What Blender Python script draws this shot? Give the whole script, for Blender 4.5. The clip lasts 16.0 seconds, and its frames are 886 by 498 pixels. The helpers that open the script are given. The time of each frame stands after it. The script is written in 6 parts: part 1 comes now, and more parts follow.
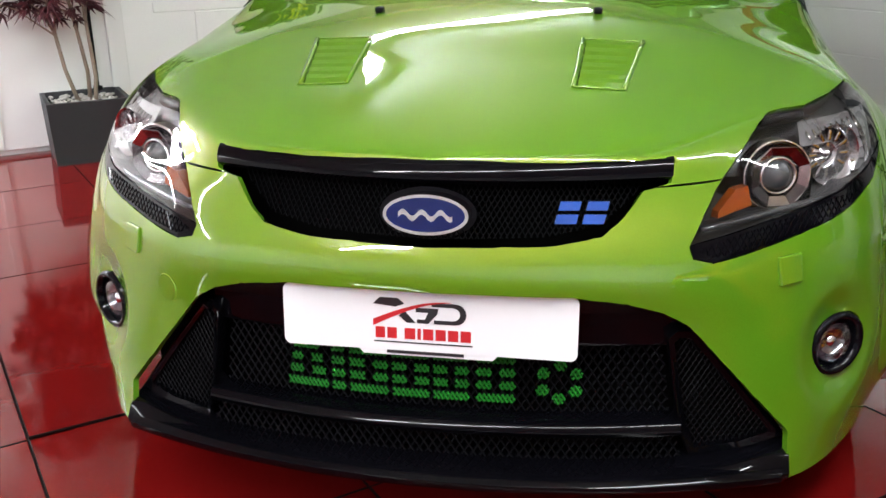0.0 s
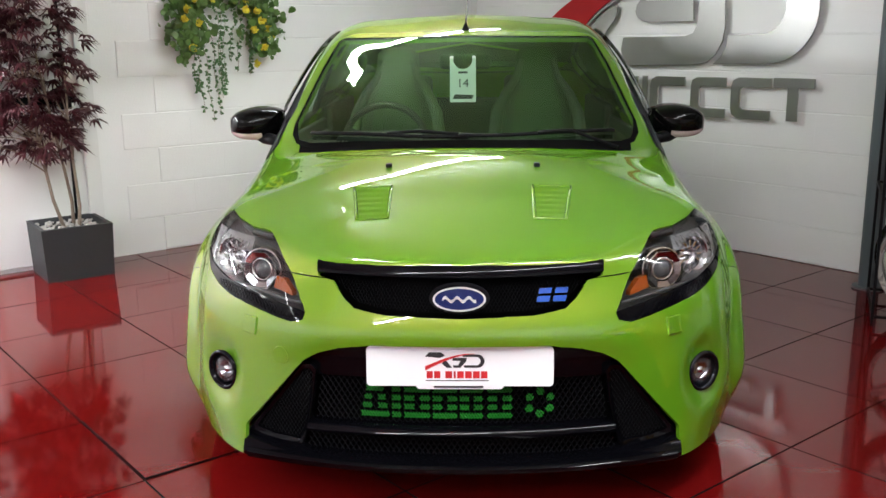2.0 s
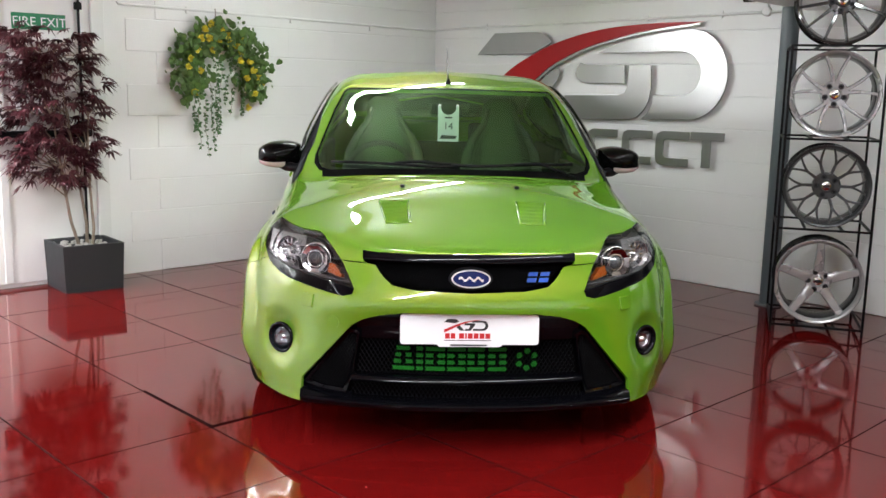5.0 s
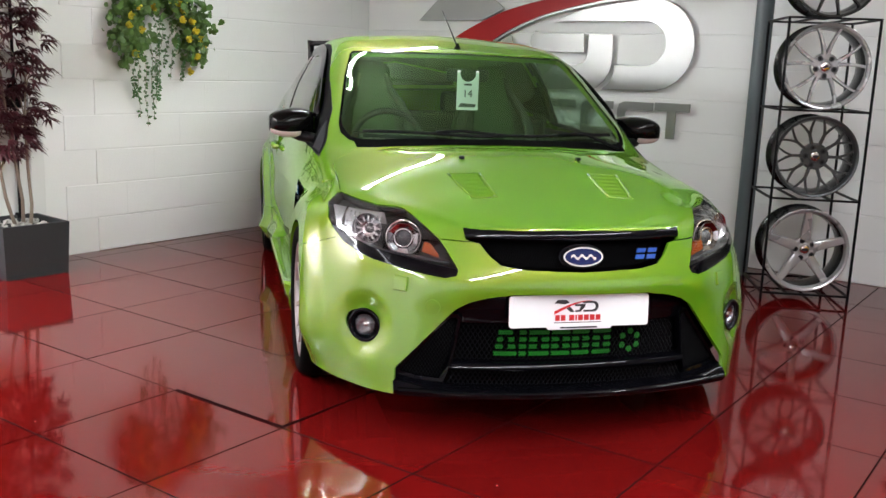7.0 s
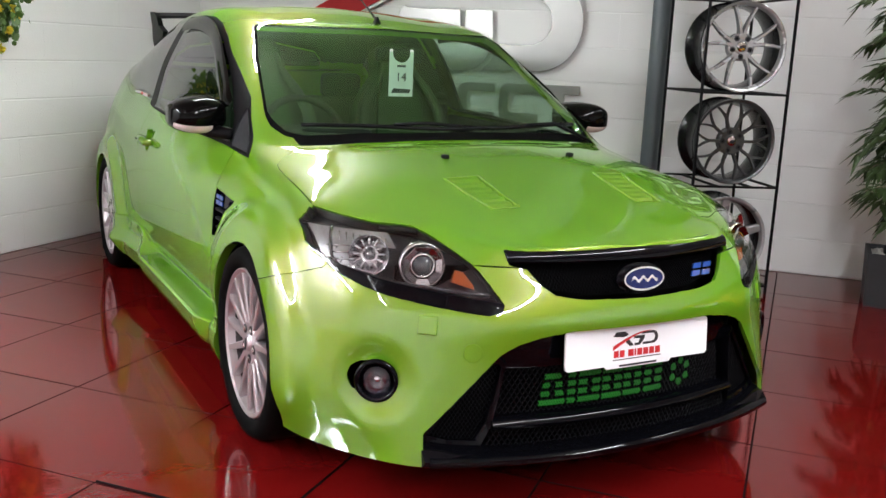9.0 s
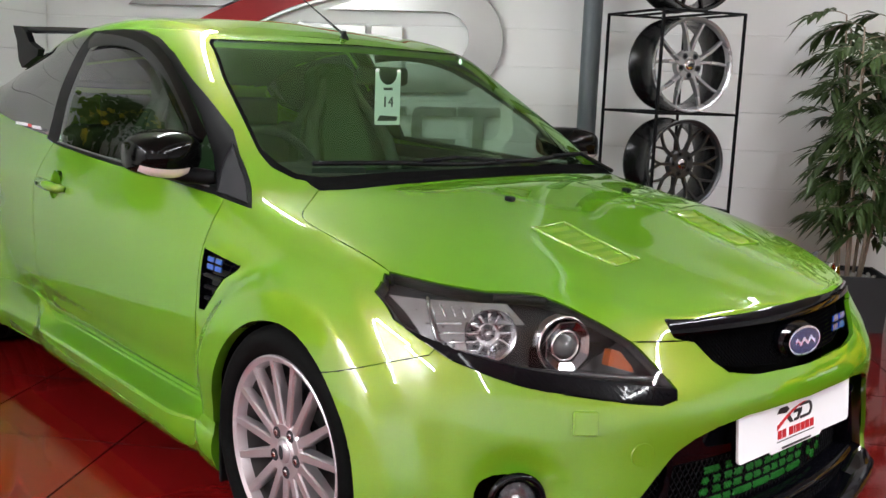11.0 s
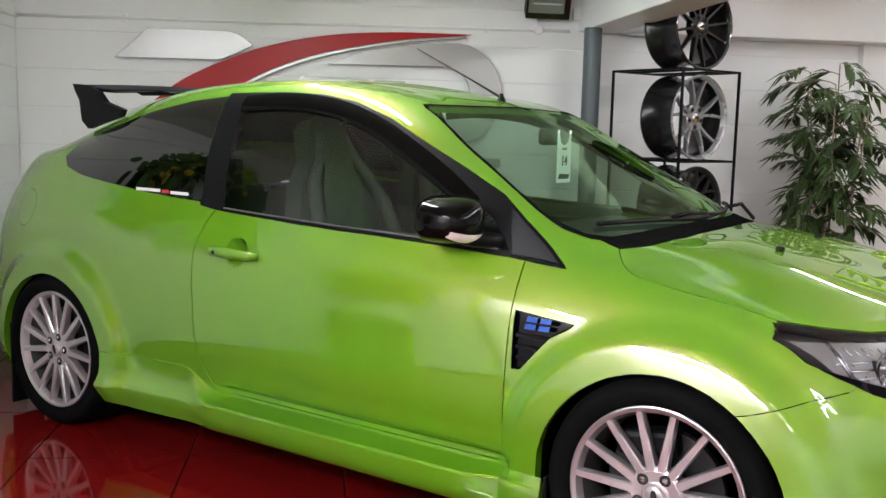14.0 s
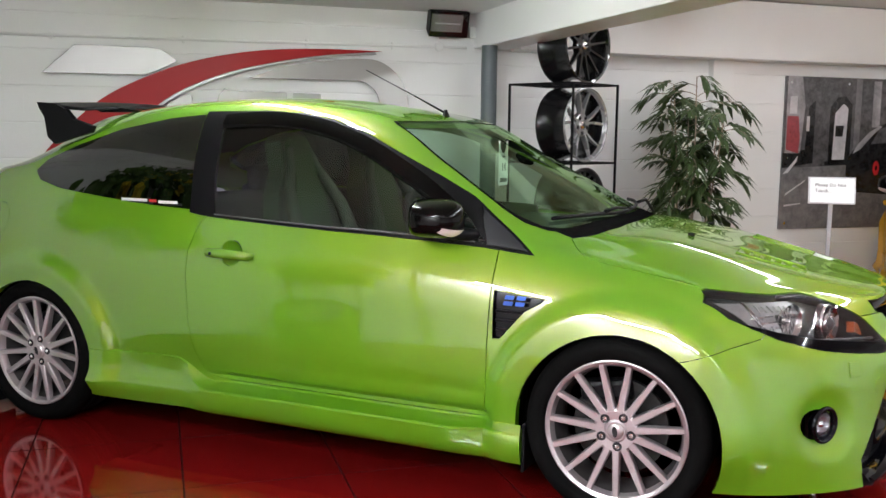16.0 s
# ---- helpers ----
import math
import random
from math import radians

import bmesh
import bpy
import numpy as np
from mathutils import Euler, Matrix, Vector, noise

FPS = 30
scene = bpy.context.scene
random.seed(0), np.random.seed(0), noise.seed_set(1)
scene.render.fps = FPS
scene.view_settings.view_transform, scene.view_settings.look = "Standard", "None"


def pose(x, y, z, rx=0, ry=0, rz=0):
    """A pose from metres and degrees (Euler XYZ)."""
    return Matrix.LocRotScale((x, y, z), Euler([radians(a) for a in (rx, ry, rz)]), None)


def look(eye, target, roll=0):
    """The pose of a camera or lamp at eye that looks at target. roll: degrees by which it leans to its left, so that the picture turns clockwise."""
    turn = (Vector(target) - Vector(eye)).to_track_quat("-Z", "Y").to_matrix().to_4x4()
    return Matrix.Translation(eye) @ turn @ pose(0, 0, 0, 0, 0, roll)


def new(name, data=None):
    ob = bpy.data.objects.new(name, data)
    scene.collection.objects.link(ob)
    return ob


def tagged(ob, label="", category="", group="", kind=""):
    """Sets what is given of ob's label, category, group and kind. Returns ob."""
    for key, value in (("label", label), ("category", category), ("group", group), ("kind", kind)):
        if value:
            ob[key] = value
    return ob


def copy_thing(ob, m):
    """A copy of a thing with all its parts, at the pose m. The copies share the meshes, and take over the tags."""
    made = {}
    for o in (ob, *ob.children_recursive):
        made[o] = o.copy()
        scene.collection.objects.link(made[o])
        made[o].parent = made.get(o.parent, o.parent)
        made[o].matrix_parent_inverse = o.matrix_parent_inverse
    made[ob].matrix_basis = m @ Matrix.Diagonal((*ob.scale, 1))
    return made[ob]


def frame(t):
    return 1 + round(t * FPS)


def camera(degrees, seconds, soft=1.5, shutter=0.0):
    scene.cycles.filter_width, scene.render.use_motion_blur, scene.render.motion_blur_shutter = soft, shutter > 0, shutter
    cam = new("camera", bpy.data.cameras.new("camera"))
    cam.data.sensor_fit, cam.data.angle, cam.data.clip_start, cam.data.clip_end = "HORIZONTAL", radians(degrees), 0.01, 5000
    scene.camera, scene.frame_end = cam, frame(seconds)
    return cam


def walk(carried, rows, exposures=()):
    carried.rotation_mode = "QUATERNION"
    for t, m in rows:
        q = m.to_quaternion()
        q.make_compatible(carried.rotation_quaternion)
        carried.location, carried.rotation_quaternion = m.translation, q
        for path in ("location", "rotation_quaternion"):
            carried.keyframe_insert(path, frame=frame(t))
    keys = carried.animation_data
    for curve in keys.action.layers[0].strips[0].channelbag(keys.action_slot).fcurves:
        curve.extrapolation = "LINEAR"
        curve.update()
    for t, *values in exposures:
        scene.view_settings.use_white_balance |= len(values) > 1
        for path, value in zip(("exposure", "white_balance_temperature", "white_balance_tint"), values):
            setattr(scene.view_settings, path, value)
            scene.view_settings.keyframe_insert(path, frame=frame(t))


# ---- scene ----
cam = camera(50.6, 16.0)
PATH = [
    (0, (0.302, -2.333, 1.141), (-0.044, -0.479, 0.476), -0.8),
    (0.5, (0.243, -2.592, 1.229), (-0.023, -0.707, 0.618), -0.8),
    (1, (0.197, -2.857, 1.303), (-0.008, -0.947, 0.745), -0.9),
    (1.5, (0.095, -3.098, 1.349), (-0.026, -1.167, 0.845), -0.8),
    (2, (0.048, -3.334, 1.387), (-0.024, -1.387, 0.936), -0.6),
    (2.5, (0.058, -3.544, 1.369), (-0.008, -1.582, 0.986), -0.5),
    (3, (0.023, -3.736, 1.371), (-0.024, -1.766, 1.028), -0.3),
    (3.5, (-0.074, -3.95, 1.379), (-0.074, -1.976, 1.059), 0.3),
    (4, (-0.083, -4.131, 1.359), (-0.068, -2.153, 1.059), 0.6),
    (4.5, (-0.134, -4.275, 1.369), (-0.087, -2.301, 1.054), 0.9),
    (7, (-1.233, -3.857, 1.314), (-0.767, -1.951, 0.927), 2.2),
    (7.5, (-1.386, -3.616, 1.268), (-0.801, -1.741, 0.89), 2.2),
    (8, (-1.49, -3.363, 1.27), (-0.786, -1.532, 0.878), 2.3),
    (8.5, (-1.654, -3.115, 1.275), (-0.817, -1.343, 0.874), 2.4),
    (9, (-1.753, -2.881, 1.279), (-0.816, -1.162, 0.87), 2.5),
    (11.3, (-2.166, -1.814, 1.247), (-0.826, -0.372, 0.896), 1.9),
    (11.5, (-2.236, -1.751, 1.26), (-0.873, -0.33, 0.908), 1.8),
    (12, (-2.465, -1.542, 1.253), (-1.027, -0.188, 0.935), 1.9),
    (12.5, (-2.667, -1.405, 1.267), (-1.182, -0.1, 0.969), 2.0),
    (13, (-2.842, -1.186, 1.258), (-1.303, 0.062, 0.984), 1.8),
    (13.5, (-2.977, -1.019, 1.278), (-1.397, 0.176, 1.006), 1.5),
    (14, (-3.207, -0.854, 1.279), (-1.56, 0.252, 1.026), 1.4),
    (14.5, (-3.374, -0.729, 1.276), (-1.672, 0.293, 1.033), 1.2),
    (15, (-3.564, -0.634, 1.287), (-1.807, 0.289, 1.047), 1.2),
    (15.5, (-3.773, -0.601, 1.301), (-1.974, 0.238, 1.062), 1.0),
    (16, (-3.943, -0.717, 1.317), (-2.131, 0.094, 1.072), 0.7),
]
walk(cam, [(t, look(eye, target, roll)) for t, eye, target, roll in PATH])

# ---- light ----
world = bpy.data.worlds.new("world")
scene.world = world
world.use_nodes = True
world.node_tree.nodes["Background"].inputs[0].default_value = (0.8, 0.9, 1.0, 1)
world.node_tree.nodes["Background"].inputs[1].default_value = 0.02
scene.view_settings.exposure = 0.28

# plan: the corner behind the car, and the two walls that run from it
CORNER = Vector((0.053, 4.42, 0))
DL = (Vector((-2.8, 1.99, 0)) - CORNER).normalized()
DR = (Vector((3.2, 0.985, 0)) - CORNER).normalized()
ZERO_L, ZERO_R = CORNER + DL * .166, CORNER + DR * .133      # where lengths along the walls are counted from
NL = Vector((-DL.y, DL.x, 0))      # into the room from the left wall
NR = Vector((DR.y, -DR.x, 0))      # into the room from the right wall
CEIL = 2.16                        # low bay over the car
CEIL_HIGH = 2.36


# two rows of tubes, one on either side of the beam, and one by the fire door: x, y, z, angle, length, power
LOW_Z, HIGH_Z = CEIL - 0.075, CEIL_HIGH - 0.075
LAMPS = [(-0.31, 1.83, LOW_Z, 48, 1.5, 40), (-3.6, -1.65, LOW_Z, 47, 1.5, 16),
         (2.3, -0.3, HIGH_Z, 47, 1.5, 16), (0.9, -1.75, HIGH_Z, 47, 1.5, 58), (-0.2, -2.95, HIGH_Z, 47, 1.5, 68), (-1.3, -4.1, HIGH_Z, 47, 1.5, 122),
         # the last two are unseen, added to brighten the car's side and far wall
         (-3.70, 0.62, LOW_Z, 47, 1.5, 155), (-5.0, -0.33, LOW_Z, 47, 1.5, 92), (-4.7, -2.83, LOW_Z, 47, 1.5, 26)]


# ---- materials ----
def material(name):
    m = bpy.data.materials.new(name)
    m.use_nodes = True
    return m, m.node_tree.nodes, m.node_tree.links, m.node_tree.nodes["Principled BSDF"]


def plain(name, color, rough=0.5, metal=0.0, coat=0.0, vary=0.06, scale=6.0, bump=0.0, bump_scale=200.0, spec=0.5, rvary=0.08):
    """A surface with soft stains at one scale and fine relief at another."""
    m, n, l, p = material(name)
    tex = n.new("ShaderNodeNewGeometry")
    a = n.new("ShaderNodeTexNoise")
    a.inputs["Scale"].default_value, a.inputs["Detail"].default_value = scale, 6
    l.new(tex.outputs["Position"], a.inputs["Vector"])
    mix = n.new("ShaderNodeMix")
    mix.data_type = "RGBA"
    lo = [max(0.0, c * (1 - vary)) for c in color]
    hi = [min(1.0, c * (1 + vary)) for c in color]
    mix.inputs["A"].default_value, mix.inputs["B"].default_value = (*lo, 1), (*hi, 1)
    l.new(a.outputs["Fac"], mix.inputs["Factor"])
    l.new(mix.outputs["Result"], p.inputs["Base Color"])
    r = n.new("ShaderNodeMapRange")
    r.inputs["To Min"].default_value, r.inputs["To Max"].default_value = max(0.02, rough - rvary), min(1.0, rough + rvary)
    l.new(a.outputs["Fac"], r.inputs["Value"])
    l.new(r.outputs["Result"], p.inputs["Roughness"])
    p.inputs["Metallic"].default_value, p.inputs["Coat Weight"].default_value = metal, coat
    p.inputs["Coat Roughness"].default_value, p.inputs["Specular IOR Level"].default_value = 0.03, spec
    if bump:
        b = n.new("ShaderNodeTexNoise")
        b.inputs["Scale"].default_value, b.inputs["Detail"].default_value = bump_scale, 4
        l.new(tex.outputs["Position"], b.inputs["Vector"])
        k = n.new("ShaderNodeBump")
        k.inputs["Strength"].default_value, k.inputs["Distance"].default_value = bump, 0.002
        l.new(b.outputs["Fac"], k.inputs["Height"])
        l.new(k.outputs["Normal"], p.inputs["Normal"])
    return m


def pearl_paint(name, color, deep, flake, share):
    """Pearl car paint: a coloured base, a share of tinted metal flakes, and a clear coat over both."""
    m, n, l, p = material(name)
    tex = n.new("ShaderNodeTexCoord")
    v = n.new("ShaderNodeTexVoronoi")
    v.inputs["Scale"].default_value = 900
    l.new(tex.outputs["Object"], v.inputs["Vector"])
    sep = n.new("ShaderNodeSeparateColor")
    l.new(v.outputs["Color"], sep.inputs["Color"])
    mix = n.new("ShaderNodeMix")
    mix.data_type = "RGBA"
    mix.inputs["A"].default_value, mix.inputs["B"].default_value = (*color, 1), (*deep, 1)
    l.new(sep.outputs["Red"], mix.inputs["Factor"])
    l.new(mix.outputs["Result"], p.inputs["Base Color"])
    k = n.new("ShaderNodeBump")
    k.inputs["Strength"].default_value, k.inputs["Distance"].default_value = 0.05, 0.0005
    l.new(v.outputs["Distance"], k.inputs["Height"])
    metal = n.new("ShaderNodeBsdfPrincipled")
    metal.inputs["Base Color"].default_value = (*flake, 1)
    metal.inputs["Metallic"].default_value, metal.inputs["Roughness"].default_value = 1.0, 0.50
    l.new(k.outputs["Normal"], metal.inputs["Normal"])
    p.inputs["Specular IOR Level"].default_value, p.inputs["Roughness"].default_value = 0.0, 0.6
    for q in (p, metal):
        q.inputs["Coat Weight"].default_value, q.inputs["Coat Roughness"].default_value = 1.0, 0.025
        q.inputs["Coat IOR"].default_value = 1.90
    both_of = n.new("ShaderNodeMixShader")
    both_of.inputs["Fac"].default_value = share
    l.new(p.outputs["BSDF"], both_of.inputs[1])
    l.new(metal.outputs["BSDF"], both_of.inputs[2])
    l.new(both_of.outputs["Shader"], n["Material Output"].inputs["Surface"])
    return m


def glass(name, tint, rough=0.0, floor_gloss=0.07, fall=4.5, sheen=(1, 1, 1)):
    """Thin glazing: clear through, with a mirror's gloss that grows at grazing angles."""
    m, n, l, p = material(name)
    n.remove(p)
    t, g, mix, w = (n.new(k) for k in ("ShaderNodeBsdfTransparent", "ShaderNodeBsdfGlossy", "ShaderNodeMixShader", "ShaderNodeLayerWeight"))
    t.inputs["Color"].default_value = (*tint, 1)
    g.inputs["Roughness"].default_value = rough
    g.inputs["Color"].default_value = (*sheen, 1)
    w.inputs["Blend"].default_value = 0.5
    power, gloss = n.new("ShaderNodeMath"), n.new("ShaderNodeMath")
    power.operation, gloss.operation = "POWER", "MULTIPLY_ADD"
    power.inputs[1].default_value = fall
    gloss.inputs[1].default_value, gloss.inputs[2].default_value = 0.9, floor_gloss
    l.new(w.outputs["Facing"], power.inputs[0])
    l.new(power.outputs["Value"], gloss.inputs[0])
    l.new(gloss.outputs["Value"], mix.inputs["Fac"])
    l.new(t.outputs["BSDF"], mix.inputs[1])
    l.new(g.outputs["BSDF"], mix.inputs[2])
    l.new(mix.outputs["Shader"], n["Material Output"].inputs["Surface"])
    return m


def glow(name, color, strength):
    m, n, l, p = material(name)
    p.inputs["Emission Color"].default_value, p.inputs["Emission Strength"].default_value = (*color, 1), strength
    p.inputs["Base Color"].default_value = (*color, 1)
    return m


def tile_red(name):
    """Glossy red floor tiles: each a little different, scuffed, with fine scratches."""
    m, n, l, p = material(name)
    tex, info = n.new("ShaderNodeNewGeometry"), n.new("ShaderNodeObjectInfo")
    a, b = n.new("ShaderNodeTexNoise"), n.new("ShaderNodeTexNoise")
    a.inputs["Scale"].default_value, a.inputs["Detail"].default_value = 3.0, 8
    b.inputs["Scale"].default_value, b.inputs["Detail"].default_value = 55, 3
    for k in (a, b):
        l.new(tex.outputs["Position"], k.inputs["Vector"])
    ramp = n.new("ShaderNodeMix")
    ramp.data_type = "RGBA"
    ramp.inputs["A"].default_value, ramp.inputs["B"].default_value = (0.095, 0.0024, 0.0024, 1), (0.135, 0.0042, 0.004, 1)
    add = n.new("ShaderNodeMath")
    add.operation = "MULTIPLY_ADD"
    add.inputs[1].default_value = 0.5
    l.new(info.outputs["Random"], add.inputs[0])
    half = n.new("ShaderNodeMath")
    half.operation = "MULTIPLY"
    half.inputs[1].default_value = 0.6
    l.new(a.outputs["Fac"], half.inputs[0])
    l.new(half.outputs["Value"], add.inputs[2])
    l.new(add.outputs["Value"], ramp.inputs["Factor"])
    speck = n.new("ShaderNodeTexVoronoi")             # crumbs of pale dust
    speck.inputs["Scale"].default_value = 5.5
    l.new(tex.outputs["Position"], speck.inputs["Vector"])
    near, pick, both_of = n.new("ShaderNodeMath"), n.new("ShaderNodeMath"), n.new("ShaderNodeMath")
    near.operation, pick.operation, both_of.operation = "LESS_THAN", "GREATER_THAN", "MULTIPLY"
    near.inputs[1].default_value, pick.inputs[1].default_value = 0.016, 0.62
    sep = n.new("ShaderNodeSeparateColor")
    l.new(speck.outputs["Color"], sep.inputs["Color"])
    l.new(speck.outputs["Distance"], near.inputs[0])
    l.new(sep.outputs["Red"], pick.inputs[0])
    l.new(near.outputs["Value"], both_of.inputs[0])
    l.new(pick.outputs["Value"], both_of.inputs[1])
    dust = n.new("ShaderNodeMix")
    dust.data_type = "RGBA"
    dust.inputs["B"].default_value = (0.6, 0.56, 0.52, 1)
    l.new(both_of.outputs["Value"], dust.inputs["Factor"])
    l.new(ramp.outputs["Result"], dust.inputs["A"])
    l.new(dust.outputs["Result"], p.inputs["Base Color"])
    r = n.new("ShaderNodeMapRange")
    r.inputs["From Min"].default_value, r.inputs["From Max"].default_value = 0.3, 0.75
    r.inputs["To Min"].default_value, r.inputs["To Max"].default_value = 0.03, 0.09
    l.new(a.outputs["Fac"], r.inputs["Value"])
    l.new(r.outputs["Result"], p.inputs["Roughness"])
    p.inputs["Specular IOR Level"].default_value = 0.40
    k = n.new("ShaderNodeBump")
    k.inputs["Strength"].default_value, k.inputs["Distance"].default_value = 0.05, 0.002
    l.new(b.outputs["Fac"], k.inputs["Height"])
    l.new(k.outputs["Normal"], p.inputs["Normal"])
    return m


GREEN = pearl_paint("lime_green_pearl_paint", (0.056, 0.228, 0.006), (0.074, 0.256, 0.009), (0.92, 0.52, 0.10), 0.10)
YELLOW = pearl_paint("yellow_car_paint", (0.72, 0.34, 0.006), (0.78, 0.42, 0.01), (0.8, 0.55, 0.06), 0.15)
RED_TILE = tile_red("red_gloss_tile")
GROUT = plain("dark_joint", (0.010, 0.003, 0.003), 0.8, spec=0.1)
WALL_WHITE = plain("white_wall_paint", (0.87, 0.87, 0.865), 0.42, vary=0.03, scale=3, bump=0.5, bump_scale=90)
CEIL_WHITE = plain("white_ceiling_paint", (0.78, 0.78, 0.77), 0.7, vary=0.03, scale=2, bump=0.3, bump_scale=60)
DOOR_WHITE = plain("white_door_paint", (0.80, 0.80, 0.79), 0.35, vary=0.03, scale=3)
GREY_PAINT = plain("grey_column_paint", (0.10, 0.12, 0.13), 0.45, vary=0.1)
GLOSS_BLACK = plain("gloss_black_plastic", (0.002, 0.002, 0.003), 0.06, rvary=0.03, spec=0.16)
SATIN_BLACK = plain("satin_black_plastic", (0.004, 0.004, 0.005), 0.45, bump=0.2, bump_scale=400, spec=0.12)
TRIM_GREY = plain("dark_grey_grained_plastic", (0.018, 0.019, 0.022), 0.5, bump=0.3, bump_scale=500, spec=0.3)
FINE_MESH = plain("fine_black_mesh", (0.0015, 0.0015, 0.002), 0.6, spec=0.03)
MESH_BLACK = plain("black_wire_mesh", (0.004, 0.004, 0.005), 0.45, spec=0.05)
RUBBER = plain("tyre_rubber", (0.004, 0.004, 0.004), 0.65, vary=0.2, bump=0.3, bump_scale=120, spec=0.02)
COWL_BLACK = plain("weathered_black_scuttle", (0.006, 0.006, 0.006), 0.75, spec=0.0)
# near-black: the shade inside the car's cavities is put into this colour
VOID = plain("cavity_shade_black", (0.002, 0.002, 0.002), 0.9, spec=0.05)
CARPET = plain("dark_cabin_trim", (0.016, 0.016, 0.017), 0.85, bump=0.4, bump_scale=300)
ALLOY = plain("silver_alloy_paint", (0.54, 0.50, 0.52), 0.32, metal=0.8, vary=0.05)
CHROME = plain("chrome", (0.85, 0.85, 0.86), 0.08, metal=1.0, vary=0.02, rvary=0.03)
STEEL = plain("brushed_sign_metal", (0.40, 0.40, 0.39), 0.36, metal=0.85, vary=0.08, scale=5, bump=0.08, bump_scale=300)
RED_SIGN = plain("red_sign_face", (0.40, 0.006, 0.009), 0.42, vary=0.05, spec=0.3)
GLASS_SCREEN = glass("green_tinted_windscreen", (0.66, 0.83, 0.70), floor_gloss=0.075, fall=5.0, sheen=(0.70, 1.0, 0.60))
GLASS_SIDE = glass("grey_tinted_side_glass", (0.56, 0.65, 0.60), floor_gloss=0.05)
GLASS_DARK = glass("privacy_glass", (0.03, 0.033, 0.033), floor_gloss=0.07)
GLASS_LAMP = glass("clear_lamp_lens", (0.93, 0.94, 0.94), floor_gloss=0.04)
CAP_BLACK = plain("polished_black_mirror_cap", (0.002, 0.002, 0.002), 0.08, spec=0.14, rvary=0.02)
SEAL = plain("grey_glass_seal", (0.10, 0.10, 0.105), 0.4, metal=0.3)
AMBER = plain("amber_indicator_plastic", (0.24, 0.045, 0.003), 0.2, coat=0.6)
PLATE_WHITE = plain("white_plate_acrylic", (0.82, 0.83, 0.85), 0.18, vary=0.01)
BLUE_BADGE = plain("blue_badge_enamel", (0.004, 0.010, 0.075), 0.15)
BLUE_RS = plain("blue_metal_badge", (0.02, 0.10, 0.48), 0.25, metal=0.4, coat=1.0)
GREEN_DECAL = plain("green_stencil_paint", (0.011, 0.18, 0.016), 0.5, vary=0.3, scale=60, spec=0.3)
TEXT_RED = plain("red_print", (0.50, 0.015, 0.02), 0.4)
TEXT_BLACK = plain("black_print", (0.015, 0.015, 0.018), 0.4)
SEAT_DARK = plain("dark_green_seat_cloth", (0.025, 0.042, 0.018), 0.8, bump=0.3, bump_scale=300)
SEAT_PALE = plain("pale_seat_bolster", (0.045, 0.060, 0.036), 0.6, bump=0.3, bump_scale=300)
SEAT_GREEN = plain("green_seat_cloth", (0.026, 0.062, 0.014), 0.7, bump=0.3, bump_scale=300)


# ---- mesh helpers ----
def part(name, bm, mat, parent=None, label="", smooth=False):
    """Link a bmesh as one mesh object, under a thing or a part."""
    me = bpy.data.meshes.new(name)
    bm.to_mesh(me)
    bm.free()
    for m in (mat if isinstance(mat, (list, tuple)) else (mat,)):
        me.materials.append(m)
    if smooth:
        me.polygons.foreach_set("use_smooth", [True] * len(me.polygons))
    ob = new(name, me)
    if parent is not None:
        ob.parent = parent
    if label:
        tagged(ob, label)
    return ob


def thing(name, label, category, group="", m=None):
    ob = tagged(new(name), label, category, group)
    if m is not None:
        ob.matrix_basis = m
    return ob


def add_box(bm, cx, cy, cz, sx, sy, sz, m=None, bevel=0.0):
    t = Matrix.Translation((cx, cy, cz)) @ Matrix.Diagonal((sx, sy, sz, 1))
    got = bmesh.ops.create_cube(bm, size=1, matrix=(m @ t) if m is not None else t)
    if bevel:
        edges = list({e for v in got["verts"] for e in v.link_edges})
        bmesh.ops.bevel(bm, geom=edges, offset=bevel, segments=2, profile=0.5, affect="EDGES")
    return got["verts"]


def box(cx, cy, cz, sx, sy, sz, m=None, bevel=0.0):
    bm = bmesh.new()
    add_box(bm, cx, cy, cz, sx, sy, sz, m, bevel)
    return bm


def add_tube(bm, pts, radius, sides=8, cap=True):
    """A round bar along a line of points; radius is one number or one per point."""
    pts = [Vector(p) for p in pts]
    rings = []
    for i, p in enumerate(pts):
        d = (pts[min(i + 1, len(pts) - 1)] - pts[max(i - 1, 0)]).normalized()
        a = d.cross(Vector((0, 0, 1)) if abs(d.z) < 0.95 else Vector((1, 0, 0))).normalized()
        b = d.cross(a)
        r = radius[i] if isinstance(radius, (list, tuple)) else radius
        rings.append([bm.verts.new(p + r * (math.cos(k) * a + math.sin(k) * b)) for k in np.arange(sides) * 2 * math.pi / sides])
    for r0, r1 in zip(rings, rings[1:]):
        for k in range(sides):
            bm.faces.new((r0[k], r1[k], r1[(k + 1) % sides], r0[(k + 1) % sides]))
    if cap:
        bm.faces.new(rings[0])
        bm.faces.new(rings[-1][::-1])
    return bm


def tube(pts, radius, sides=8):
    return add_tube(bmesh.new(), pts, radius, sides)


